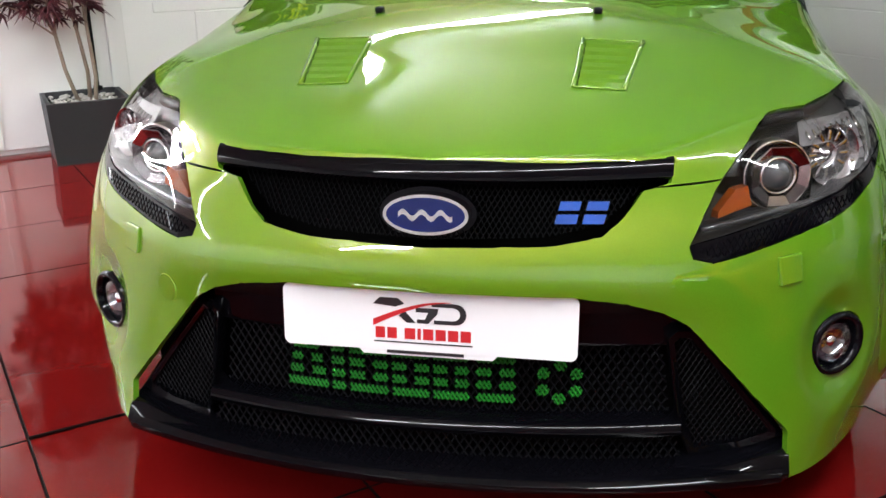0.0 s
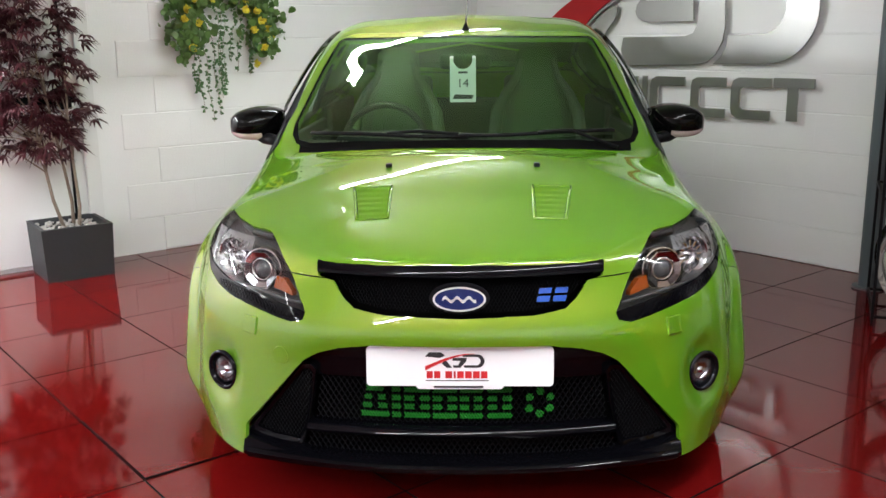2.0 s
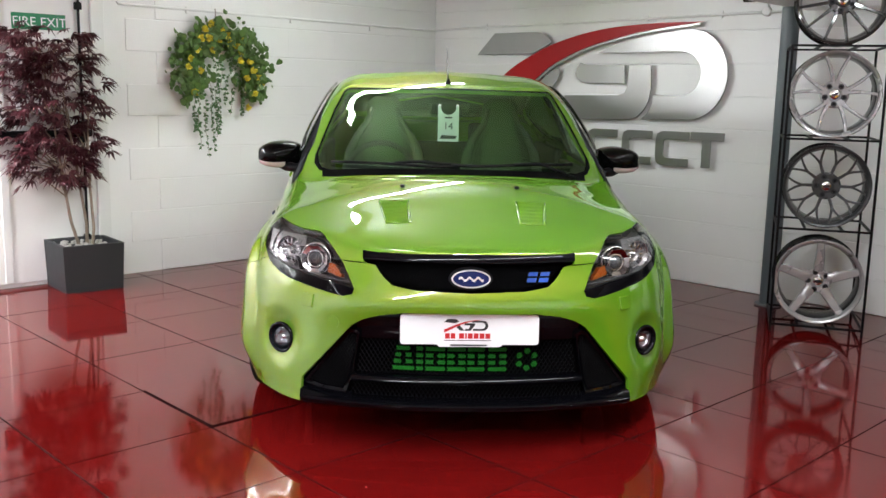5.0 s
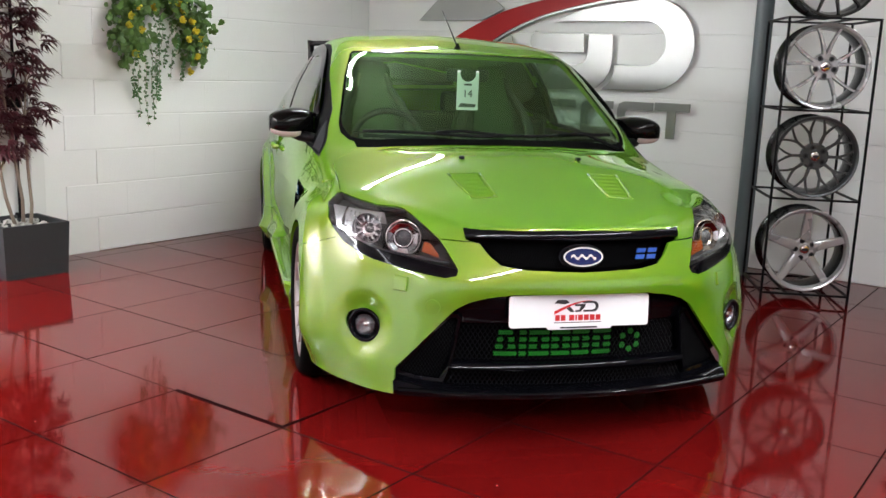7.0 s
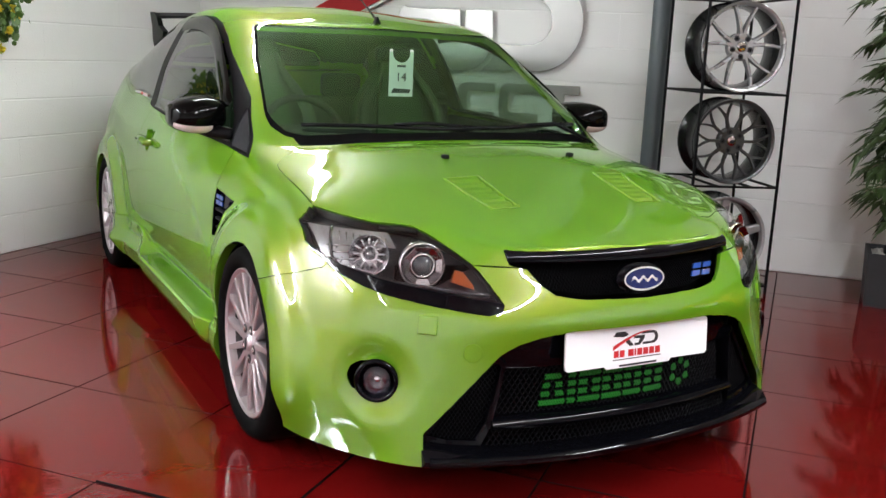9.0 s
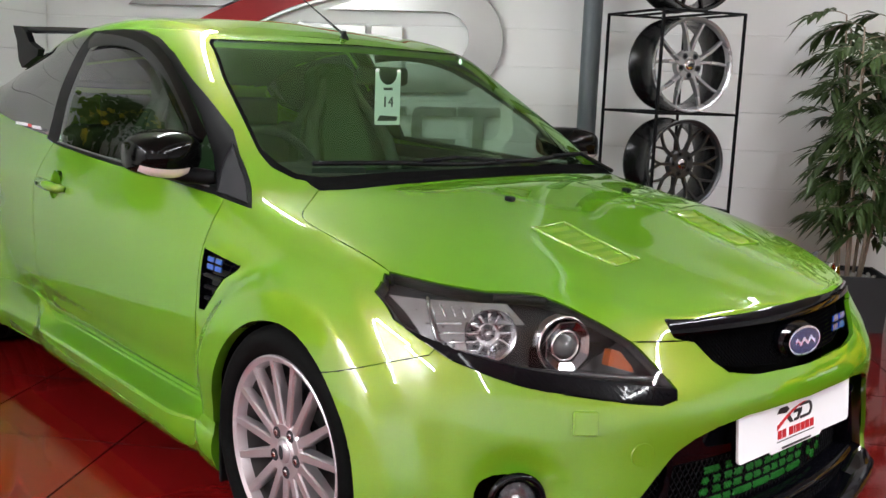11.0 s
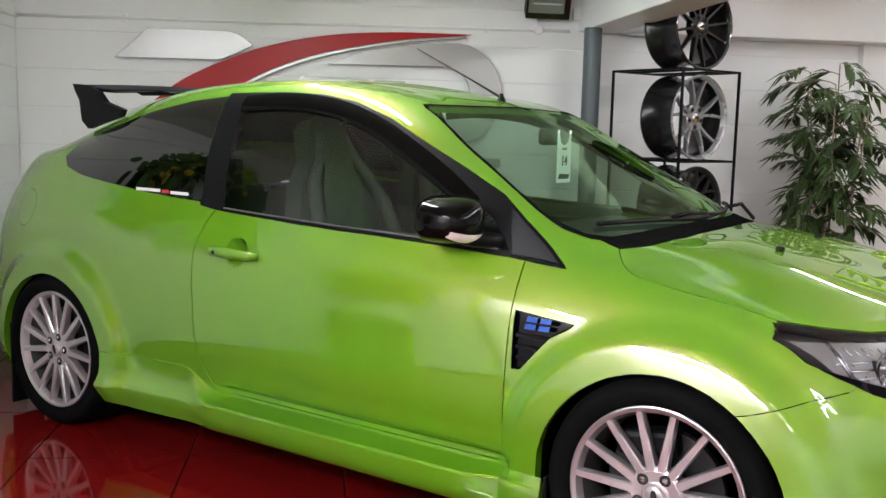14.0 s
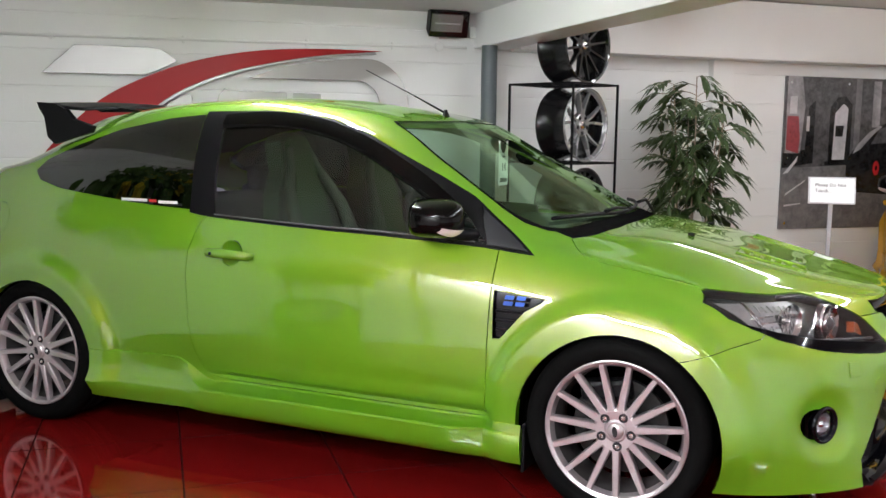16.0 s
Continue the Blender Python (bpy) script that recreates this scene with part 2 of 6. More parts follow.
def add_lathe(bm, profile, steps=48, m=None, closed=False):
    """Turn (radius, height) pairs about local z."""
    rings = []
    for k in range(steps):
        a = 2 * math.pi * k / steps
        ring = []
        for r, h in profile:
            v = Vector((r * math.cos(a), r * math.sin(a), h))
            ring.append(bm.verts.new(m @ v if m is not None else v))
        rings.append(ring)
    n = len(profile)
    for k in range(steps):
        r0, r1 = rings[k], rings[(k + 1) % steps]
        for i in range(n if closed else n - 1):
            bm.faces.new((r0[i], r1[i], r1[(i + 1) % n], r0[(i + 1) % n]))
    return bm


def add_prism(bm, outline, depth, m=None, back=0.0):
    """An outline in local x, y, from z = back up to depth."""
    lo = [bm.verts.new(m @ Vector((x, y, back)) if m is not None else Vector((x, y, back))) for x, y in outline]
    hi = [bm.verts.new(m @ Vector((x, y, depth)) if m is not None else Vector((x, y, depth))) for x, y in outline]
    n = len(outline)
    faces = [bm.faces.new(hi), bm.faces.new(lo[::-1])]
    for i in range(n):
        faces.append(bm.faces.new((lo[i], lo[(i + 1) % n], hi[(i + 1) % n], hi[i])))
    return faces


def prism(outline, depth, m=None, back=0.0):
    bm = bmesh.new()
    add_prism(bm, outline, depth, m, back)
    bmesh.ops.recalc_face_normals(bm, faces=bm.faces)
    return bm


def arc(cx, cy, r, a0, a1, n, ry=None):
    ry = r if ry is None else ry
    return [(cx + r * math.cos(radians(a0 + (a1 - a0) * k / n)), cy + ry * math.sin(radians(a0 + (a1 - a0) * k / n))) for k in range(n + 1)]


def writing(text, size, m, mat, name, parent=None, depth=0.001, align="CENTER"):
    """Letters in the built-in font, turned into a mesh; local x right, y up."""
    cu = bpy.data.curves.new(name, "FONT")
    cu.body, cu.size, cu.extrude, cu.align_x = text, size, depth, align
    tmp = new(name, cu)
    me = bpy.data.meshes.new_from_object(tmp.evaluated_get(bpy.context.evaluated_depsgraph_get()))
    bpy.data.objects.remove(tmp)
    me.materials.clear()
    me.materials.append(mat)
    ob = new(name, me)
    ob.matrix_basis = m
    if parent is not None:
        ob.parent = parent
    return ob

# ---- the room ----
def on_left(s, h, off=0.0):
    """s metres along the left wall, h up, off into the room."""
    return ZERO_L + DL * s + NL * off + Vector((0, 0, h))


def on_right(s, h, off=0.0):
    return ZERO_R + DR * s + NR * off + Vector((0, 0, h))


def frame_left(s, h, off=0.0):
    """A pose on the left wall: local x to the viewer's right, y up, z into the room."""
    m = Matrix((-DL, Vector((0, 0, 1)), NL)).transposed().to_4x4()
    m.translation = on_left(s, h, off)
    return m


def frame_right(s, h, off=0.0):
    m = Matrix((DR, Vector((0, 0, 1)), NR)).transposed().to_4x4()
    m.translation = on_right(s, h, off)
    return m


LEN_L, LEN_R = 9.5, 9.5
END_L, END_R = CORNER + DL * LEN_L, CORNER + DR * LEN_R
FAR = END_L + DR * LEN_R


def slab_wall(name, a, b, z0, z1, thick, mat, label):
    """A wall from a to b, its room face on that line, its thickness behind (to the right of a-b)."""
    d = (b - a).normalized()
    n = Vector((d.y, -d.x, 0))
    bm = bmesh.new()
    m = Matrix((d, Vector((0, 0, 1)), n)).transposed().to_4x4()
    m.translation = a
    L = (b - a).length
    add_prism(bm, [(-0.2, z0), (L + 0.2, z0), (L + 0.2, z1), (-0.2, z1)], thick, m)
    bmesh.ops.recalc_face_normals(bm, faces=bm.faces)
    return tagged(part(name, bm, mat), label, "wall", kind="structure")


wall_left = slab_wall("wall_left", END_L, CORNER, -0.05, 2.6, -0.2, WALL_WHITE, "white painted concrete block wall with a fire exit door")
wall_right = slab_wall("wall_right", CORNER, END_R, -0.05, 2.6, -0.2, WALL_WHITE, "white painted concrete block wall behind the metal sign")
slab_wall("wall_back", FAR, END_L, -0.05, 2.6, -0.2, WALL_WHITE, "plain white painted wall of the showroom")
slab_wall("wall_side", END_R, FAR, -0.05, 2.6, -0.2, WALL_WHITE, "plain white painted wall of the showroom")

# floor: a sub-floor sheet, with the tiles laid on it at the end of the file
bm = bmesh.new()
quad = [CORNER - DL * .2 - DR * .2, END_R + DR * .2 - DL * .2, FAR + DR * .2 + DL * .2, END_L + DL * .2 - DR * .2]
bm.faces.new([bm.verts.new((q.x, q.y, -0.006)) for q in quad])
bm.faces.new([bm.verts.new((q.x, q.y, -0.10)) for q in reversed(quad)])
bmesh.ops.recalc_face_normals(bm, faces=bm.faces)
floor = tagged(part("floor", bm, GROUT), "glossy dark red square floor tiles with thin joints", "floor", kind="structure")

S_BEAM = 3.36        # where the beam leaves the right wall


def ceiling_slab(name, s0, s1, z, label):
    bm = bmesh.new()
    q = [CORNER + DR * s0 - DL * .2, CORNER + DR * s1 - DL * .2, CORNER + DR * s1 + DL * (LEN_L + .2), CORNER + DR * s0 + DL * (LEN_L + .2)]
    lo, hi = [bm.verts.new((p.x, p.y, z)) for p in q], [bm.verts.new((p.x, p.y, z + .15)) for p in q]
    bm.faces.new(lo)
    bm.faces.new(hi)
    for i in range(4):
        bm.faces.new((lo[i], lo[(i + 1) % 4], hi[(i + 1) % 4], hi[i]))
    bmesh.ops.recalc_face_normals(bm, faces=bm.faces)
    return tagged(part(name, bm, CEIL_WHITE), label, "ceiling", kind="structure")


ceiling_slab("ceiling_low", -.2, S_BEAM + .133, CEIL, "low white painted ceiling over the parked car")
ceiling_slab("ceiling_high", S_BEAM + .133, LEN_R + .2, CEIL_HIGH, "white painted ceiling beyond the beam")
m = frame_right(S_BEAM, 0)
tagged(part("ceiling_beam", box(0.07, 2.14, 3.9, .26, .44, 7.8, m, .008), WALL_WHITE), "white painted boxed ceiling beam", "beam", kind="structure")
m = frame_right(S_BEAM + .2, 0)
tagged(part("wall_bulkhead", box(2.97, 2.13, .10, 5.9, .44, .20, m, .008), WALL_WHITE), "white boxed bulkhead along the top of the wall", "bulkhead", kind="structure")

column = thing("column", "grey painted round steel column under the beam", "column", m=Matrix.Translation(on_right(3.32, 0, .267)))
bm = bmesh.new()
add_lathe(bm, [(0, 0), (.085, 0), (.085, .012), (.057, .014), (.055, .02), (.055, 1.92), (0, 1.92)], 28)
part("post", bm, GREY_PAINT, column, smooth=False)
tagged(part("wall_pilaster", box(0, .96, .035, .19, 1.92, .07, frame_right(5.35, 0), .004), WALL_WHITE), "narrow white painted pilaster on the block wall", "pilaster", kind="structure")

from mathutils.bvhtree import BVHTree

# ---- the green hatchback ----
# Front axle at y = 0, nose towards -y, wheels on the floor. The half at -x is built and mirrored.
FRONT_AXLE, REAR_AXLE = 0.0, 2.64


def knots(P):
    d = np.linalg.norm(np.diff(P, axis=0), axis=1)
    return np.concatenate(([0], np.cumsum(np.maximum(d, 1e-4) ** 0.6)))


def sweep(P, counts):
    """A smooth curve through the points P, with counts[i] samples on each stretch."""
    P = np.asarray(P, float)
    t = knots(P)
    n = len(P)
    tan = np.zeros_like(P)
    for i in range(n):
        if 0 < i < n - 1:
            h0, h1 = t[i] - t[i - 1], t[i + 1] - t[i]
            d0, d1 = (P[i] - P[i - 1]) / h0, (P[i + 1] - P[i]) / h1
            tan[i] = (d0 * h1 + d1 * h0) / (h0 + h1)
        elif i == 0:
            tan[i] = (P[1] - P[0]) / (t[1] - t[0])
        else:
            tan[i] = (P[i] - P[i - 1]) / (t[i] - t[i - 1])
    out = []
    for i in range(n - 1):
        h = t[i + 1] - t[i]
        for k in range(counts[i]):
            s = k / counts[i]
            out.append((2 * s ** 3 - 3 * s ** 2 + 1) * P[i] + (s ** 3 - 2 * s ** 2 + s) * h * tan[i]
                       + (-2 * s ** 3 + 3 * s ** 2) * P[i + 1] + (s ** 3 - s ** 2) * h * tan[i + 1])
    out.append(P[-1])
    return np.array(out)


# rails along the half body, each from the middle of the nose round the corner and down the side to the tail
RAIL_FOOT = [(0, -.885, .17), (-.25, -.88, .17), (-.47, -.845, .175), (-.64, -.778, .170), (-.783, -.588, .160), (-.876, -.36, .155),
             (-.90, 0, .15), (-.89, .26, .15), (-.885, .48, .16), (-.885, .76, .16), (-.885, 1.05, .16), (-.885, 1.4, .16),
             (-.885, 1.8, .16), (-.905, 2.25, .16), (-.90, 2.64, .18), (-.88, 3.02, .2), (-.76, 3.27, .22), (-.4, 3.38, .22), (0, 3.40, .22)]
RAIL_LOW = [(0, -.885, .31), (-.25, -.875, .31), (-.47, -.835, .31), (-.64, -.755, .30), (-.795, -.59, .30), (-.905, -.35, .31),
            (-.90, 0, .31), (-.88, .26, .30), (-.862, .48, .295), (-.862, .76, .295), (-.862, 1.05, .295), (-.862, 1.4, .295),
            (-.868, 1.8, .30), (-.90, 2.25, .31), (-.90, 2.64, .31), (-.885, 3.02, .32), (-.77, 3.29, .34), (-.4, 3.41, .34), (0, 3.43, .34)]
RAIL_MID = [(0, -.878, .46), (-.25, -.866, .46), (-.47, -.825, .46), (-.63, -.735, .45), (-.785, -.585, .45), (-.895, -.34, .46),
            (-.90, 0, .47), (-.89, .26, .46), (-.892, .48, .45), (-.897, .76, .45), (-.90, 1.05, .45), (-.902, 1.4, .455),
            (-.905, 1.8, .46), (-.905, 2.25, .47), (-.905, 2.64, .48), (-.885, 3.02, .47), (-.775, 3.30, .47), (-.4, 3.42, .47), (0, 3.44, .47)]
RAIL_WAIST = [(0, -.904, .576), (-.25, -.887, .576), (-.45, -.834, .580), (-.60, -.725, .60), (-.765, -.57, .61), (-.872, -.33, .625),
              (-.885, 0, .645), (-.885, .26, .63), (-.893, .48, .62), (-.90, .76, .62), (-.905, 1.05, .62), (-.908, 1.4, .625),
              (-.908, 1.8, .63), (-.905, 2.25, .64), (-.90, 2.64, .66), (-.875, 3.0, .66), (-.765, 3.28, .66), (-.4, 3.41, .66), (0, 3.43, .66)]
RAIL_CREASE = [(0, -.856, .69), (-.25, -.838, .69), (-.43, -.783, .69), (-.565, -.69, .70), (-.715, -.545, .725), (-.822, -.33, .745),
               (-.842, 0, .765), (-.855, .26, .77), (-.872, .48, .775), (-.888, .76, .785), (-.897, 1.05, .795), (-.90, 1.4, .805),
               (-.90, 1.8, .82), (-.892, 2.25, .84), (-.875, 2.64, .86), (-.84, 2.96, .88), (-.735, 3.24, .88), (-.4, 3.36, .88), (0, 3.38, .88)]
RAIL_BELT = [(0, -.828, .762), (-.25, -.808, .762), (-.41, -.752, .757), (-.54, -.60, .785), (-.665, -.43, .802), (-.765, -.262, .815),
             (-.772, 0, .850), (-.780, .28, .891), (-.80, .48, .915), (-.822, .76, .935), (-.835, 1.05, .95), (-.838, 1.4, .965),
             (-.833, 1.8, .983), (-.812, 2.25, 1.02), (-.78, 2.64, 1.075), (-.725, 2.92, 1.115), (-.62, 3.15, 1.12), (-.32, 3.28, 1.11), (0, 3.32, 1.10)]
# from the base of the windscreen backwards
RAIL_GLASS = [(-.70, .29, .928), (-.755, .49, .985), (-.765, .755, 1.075), (-.755, 1.04, 1.155), (-.75, 1.4, 1.195), (-.745, 1.8, 1.215),
              (-.728, 2.25, 1.215), (-.695, 2.64, 1.195), (-.65, 2.88, 1.175), (-.58, 3.10, 1.135), (-.30, 3.25, 1.11), (0, 3.32, 1.10)]
RAIL_CANT = [(-.62, .255, .952), (-.695, .50, 1.04), (-.652, .76, 1.195), (-.604, 1.03, 1.347), (-.60, 1.4, 1.408), (-.595, 1.8, 1.418),
             (-.58, 2.25, 1.385), (-.555, 2.62, 1.305), (-.54, 2.83, 1.245), (-.50, 3.05, 1.155), (-.27, 3.22, 1.115), (0, 3.32, 1.10)]
RAIL_ROOF = [(-.36, .17, .968), (-.39, .40, 1.075), (-.365, .705, 1.232), (-.34, 1.005, 1.372), (-.335, 1.4, 1.443), (-.33, 1.8, 1.462),
             (-.32, 2.25, 1.44), (-.31, 2.64, 1.395), (-.30, 2.80, 1.36), (-.28, 3.02, 1.20), (-.15, 3.2, 1.12), (0, 3.32, 1.10)]
SPINE = [(0, -.828, .762), (0, -.79, .775), (0, -.70, .797), (0, -.57, .828), (0, -.40, .868), (0, -.20, .918), (0, 0, .957),
         (0, .135, .974), (0, .36, 1.083), (0, .68, 1.243), (0, .985, 1.381), (0, 1.4, 1.457), (0, 1.8, 1.477),
         (0, 2.25, 1.455), (0, 2.64, 1.412), (0, 2.80, 1.375), (0, 3.02, 1.21), (0, 3.2, 1.125), (0, 3.32, 1.10)]


def bonnet_rail(t, rise):
    """A rail over the bonnet at the fraction t of its half width."""
    out = []
    for b, s in zip(RAIL_BELT[:7], SPINE[:7]):
        b, s = np.array(b), np.array(s)
        p = s + (b - s) * t
        p[2] = s[2] + (b[2] - s[2]) * t ** 2.6 + rise * abs(b[0])
        out.append(tuple(p))
    return out


RAILS = [RAIL_FOOT, RAIL_LOW, RAIL_MID, RAIL_WAIST, RAIL_CREASE, RAIL_BELT, bonnet_rail(.84, .004) + RAIL_GLASS,
         bonnet_rail(.64, .007) + RAIL_CANT, bonnet_rail(.34, .003) + RAIL_ROOF, SPINE]
LONG = (8, 8, 9, 12, 14, 20, 16, 11, 11, 10, 10, 12, 18, 16, 12, 8, 6, 5)
ROUND = (8, 12, 10, 9, 8, 7, 7, 8, 8)


def smooth01(x):
    x = min(1.0, max(0.0, x))
    return x * x * (3 - 2 * x)


FOG = Vector((-.735, -.655, .388))


def shape(p):
    """Flares over the wheels, and the dish round the fog lamp."""
    x, y, z = p
    if x < -.6:
        for axle, radius, swell in ((FRONT_AXLE, .37, .031), (REAR_AXLE, .355, .040)):
            d = math.hypot(y - axle, z - .30)
            if z > .05:
                swell *= smooth01((z - .14) / (.10 if FRONT_AXLE < y < REAR_AXLE else .18))
                edge = 1 - smooth01((d - radius - .060) / .075)
                x -= swell * edge * smooth01((-x - .60) / .2)
    if x < -.8 and .40 < y < 1.82 and z < .42:      # the door's foot turns under, above the skirt
        k = smooth01((y - .44) / .06) * smooth01((1.78 - y) / .16)
        x += k * (.036 * smooth01((.338 - z) / .030) - .006 * smooth01((.40 - z) / .04))
    if z > .72 and -.78 < y < .2:                   # the ridge that runs down the bonnet to the grille's corner
        t = (y + .78) / .98
        xr = -.395 - .215 * t
        z += .002 * smooth01((x - xr + .10) / .13) * (1 - smooth01((x - xr - .01) / .22)) * smooth01((y + .78) / .12) * smooth01((.2 - y) / .1)
    d = (Vector((x, y, z)) - FOG).length
    if d < .13:
        k = 1 - smooth01((d - .055) / .075)
        x, y = x + .020 * k * .55, y + .020 * k * .83
    return (x, y, z)


def half_shell():
    lines = np.array([sweep(r, LONG) for r in RAILS])
    bm = bmesh.new()
    grid = []
    for i in range(lines.shape[1]):
        grid.append([bm.verts.new(shape(p)) for p in sweep(lines[:, i], ROUND)])
    for i in range(len(grid) - 1):
        for j in range(len(grid[0]) - 1):
            bm.faces.new((grid[i][j], grid[i][j + 1], grid[i + 1][j + 1], grid[i + 1][j]))
    bmesh.ops.remove_doubles(bm, verts=bm.verts, dist=0.0004)
    bad = [f for f in bm.faces if f.calc_area() < 1e-9]
    bmesh.ops.delete(bm, geom=bad, context="FACES")
    bmesh.ops.recalc_face_normals(bm, faces=bm.faces)
    side = min(bm.faces, key=lambda f: (f.calc_center_median() - Vector((-.9, 1.2, .6))).length)
    if side.normal.x > 0:
        bmesh.ops.reverse_faces(bm, faces=bm.faces)
    return bm


AXES = {"side": (1, 2, 0), "front": (0, 2, 1), "top": (0, 1, 2)}


def inside(q, poly):
    x, y = q
    hit = False
    for (x0, y0), (x1, y1) in zip(poly, poly[1:] + poly[:1]):
        if (y0 > y) != (y1 > y) and x < (x1 - x0) * (y - y0) / (y1 - y0) + x0:
            hit = not hit
    return hit


def carve(bm, poly, view, keep=lambda c: True):
    """Cut the mesh along an outline seen in that view; returns the faces inside it."""
    a, b, _ = AXES[view]
    poly = list(poly)
    los = [min(q[k] for q in poly) - .03 for k in (0, 1)]
    his = [max(q[k] for q in poly) + .03 for k in (0, 1)]
    for (x0, y0), (x1, y1) in zip(poly, poly[1:] + poly[:1]):
        if math.hypot(x1 - x0, y1 - y0) < 1e-6:
            continue
        lx, hx, ly, hy = min(x0, x1) - .0005, max(x0, x1) + .0005, min(y0, y1) - .0005, max(y0, y1) + .0005
        faces = []
        for f in bm.faces:
            c = f.calc_center_median()
            if not (los[0] - .1 < c[a] < his[0] + .1 and los[1] - .1 < c[b] < his[1] + .1) or not keep(c):
                continue
            us, vs = [v.co[a] for v in f.verts], [v.co[b] for v in f.verts]
            if max(us) >= lx and min(us) <= hx and max(vs) >= ly and min(vs) <= hy:
                faces.append(f)
        if not faces:
            continue
        no = Vector((0, 0, 0))
        no[a], no[b] = y1 - y0, x0 - x1
        co = Vector((0, 0, 0))
        co[a], co[b] = x0, y0
        geom = list({v for f in faces for v in f.verts}) + list({e for f in faces for e in f.edges}) + faces
        bmesh.ops.bisect_plane(bm, geom=geom, dist=1e-5, plane_co=co, plane_no=no.normalized())
    out = []
    for f in bm.faces:
        c = f.calc_center_median()
        if los[0] < c[a] < his[0] and los[1] < c[b] < his[1] and keep(c) and inside((c[a], c[b]), poly):
            out.append(f)
    return out


def take(bm, faces):
    """Move those faces into a bmesh of their own."""
    out, made = bmesh.new(), {}
    for f in faces:
        vs = []
        for v in f.verts:
            if v not in made:
                made[v] = out.verts.new(v.co)
            vs.append(made[v])
        out.faces.new(vs)
    bmesh.ops.delete(bm, geom=faces, context="FACES")
    out.normal_update()
    return out


def panel_edge(bm, gap=0.002, turn=0.012, centre=True):
    """Draw a panel's free edges in by the gap and turn them inwards, as pressed sheet is."""
    bm.normal_update()
    edges = [e for e in bm.edges if e.is_boundary and not (centre and abs(e.verts[0].co.x) < 1e-4 and abs(e.verts[1].co.x) < 1e-4)]
    verts = {v for e in edges for v in e.verts}
    moves = {}
    for v in verts:
        mid = sum((f.calc_center_median() for f in v.link_faces), Vector()) / max(1, len(v.link_faces))
        d = mid - v.co
        d -= v.normal * d.dot(v.normal)
        if centre and abs(v.co.x) < 1e-4:
            d.x = 0
        moves[v] = d.normalized() * gap if d.length > 1e-6 else Vector()
    norm = {v: v.normal.copy() for v in verts}
    for v, d in moves.items():
        v.co += d
    if turn:
        got = bmesh.ops.extrude_edge_only(bm, edges=edges)
        new_verts = [g for g in got["geom"] if isinstance(g, bmesh.types.BMVert)]
        for v in new_verts:
            near = [e.other_vert(v) for e in v.link_edges if e.other_vert(v) in norm]
            if near:
                v.co -= norm[near[0]] * turn
    return bm


def both(name, bm, mat, parent, label="", mirror="join", smooth=True):
    """Mirror a half-body piece: joined over the middle, or as a pair of parts."""
    if mirror == "join":
        old = list(bm.faces)
        made = {v: bm.verts.new((-v.co.x, v.co.y, v.co.z)) for v in list(bm.verts)}
        for f in old:
            g = bm.faces.new([made[v] for v in reversed(f.verts)])
            g.material_index = f.material_index
        bmesh.ops.remove_doubles(bm, verts=[v for v in bm.verts if abs(v.co.x) < 1e-4], dist=3e-4)
        return [part(name, bm, mat, parent, label, smooth)]
    other = bm.copy()
    bmesh.ops.transform(other, matrix=Matrix.Diagonal((-1, 1, 1, 1)), verts=other.verts)
    bmesh.ops.reverse_faces(other, faces=other.faces)
    return [part(name, bm, mat, parent, label, smooth), part(name, other, mat, parent, label, smooth)]


def sharp(ob, degrees=35):
    me = ob.data
    bm = bmesh.new()
    bm.from_mesh(me)
    for e in bm.edges:
        if len(e.link_faces) == 2 and e.calc_face_angle(0) > radians(degrees):
            e.smooth = False
    bm.to_mesh(me)
    bm.free()


car = thing("car", "lime green pearl three-door hatchback with black grille and silver wheels", "car")
shell = half_shell()
surface = BVHTree.FromBMesh(shell)          # the whole skin, to set fittings on

# wheel openings
for axle, radius in ((FRONT_AXLE, .356), (REAR_AXLE, .346)):
    hole = arc(axle, .30, radius, -25, 205, 30)
    hole = [(axle + radius * .92, -.1)] + hole + [(axle - radius * .92, -.1)]
    bmesh.ops.delete(shell, geom=carve(shell, hole, "side", lambda c: c.x < -.6), context="FACES")

# openings in the nose
LOWER = [(.01, .545), (-.25, .545), (-.34, .532), (-.40, .512), (-.44, .488), (-.635, .262), (-.64, .12), (.01, .12)]
UPPER = [(.01, .757), (-.405, .757), (-.40, .72), (-.355, .712), (-.325, .672), (-.29, .645), (-.20, .630), (.01, .625)]
bmesh.ops.delete(shell, geom=carve(shell, LOWER, "front", lambda c: c.y < -.4), context="FACES")
bmesh.ops.delete(shell, geom=carve(shell, UPPER, "front", lambda c: c.y < -.6), context="FACES")
fog_hole = arc(FOG.x, FOG.z, .050, 0, 360, 20)[:-1]
bmesh.ops.delete(shell, geom=carve(shell, fog_hole, "front", lambda c: c.y < -.4), context="FACES")

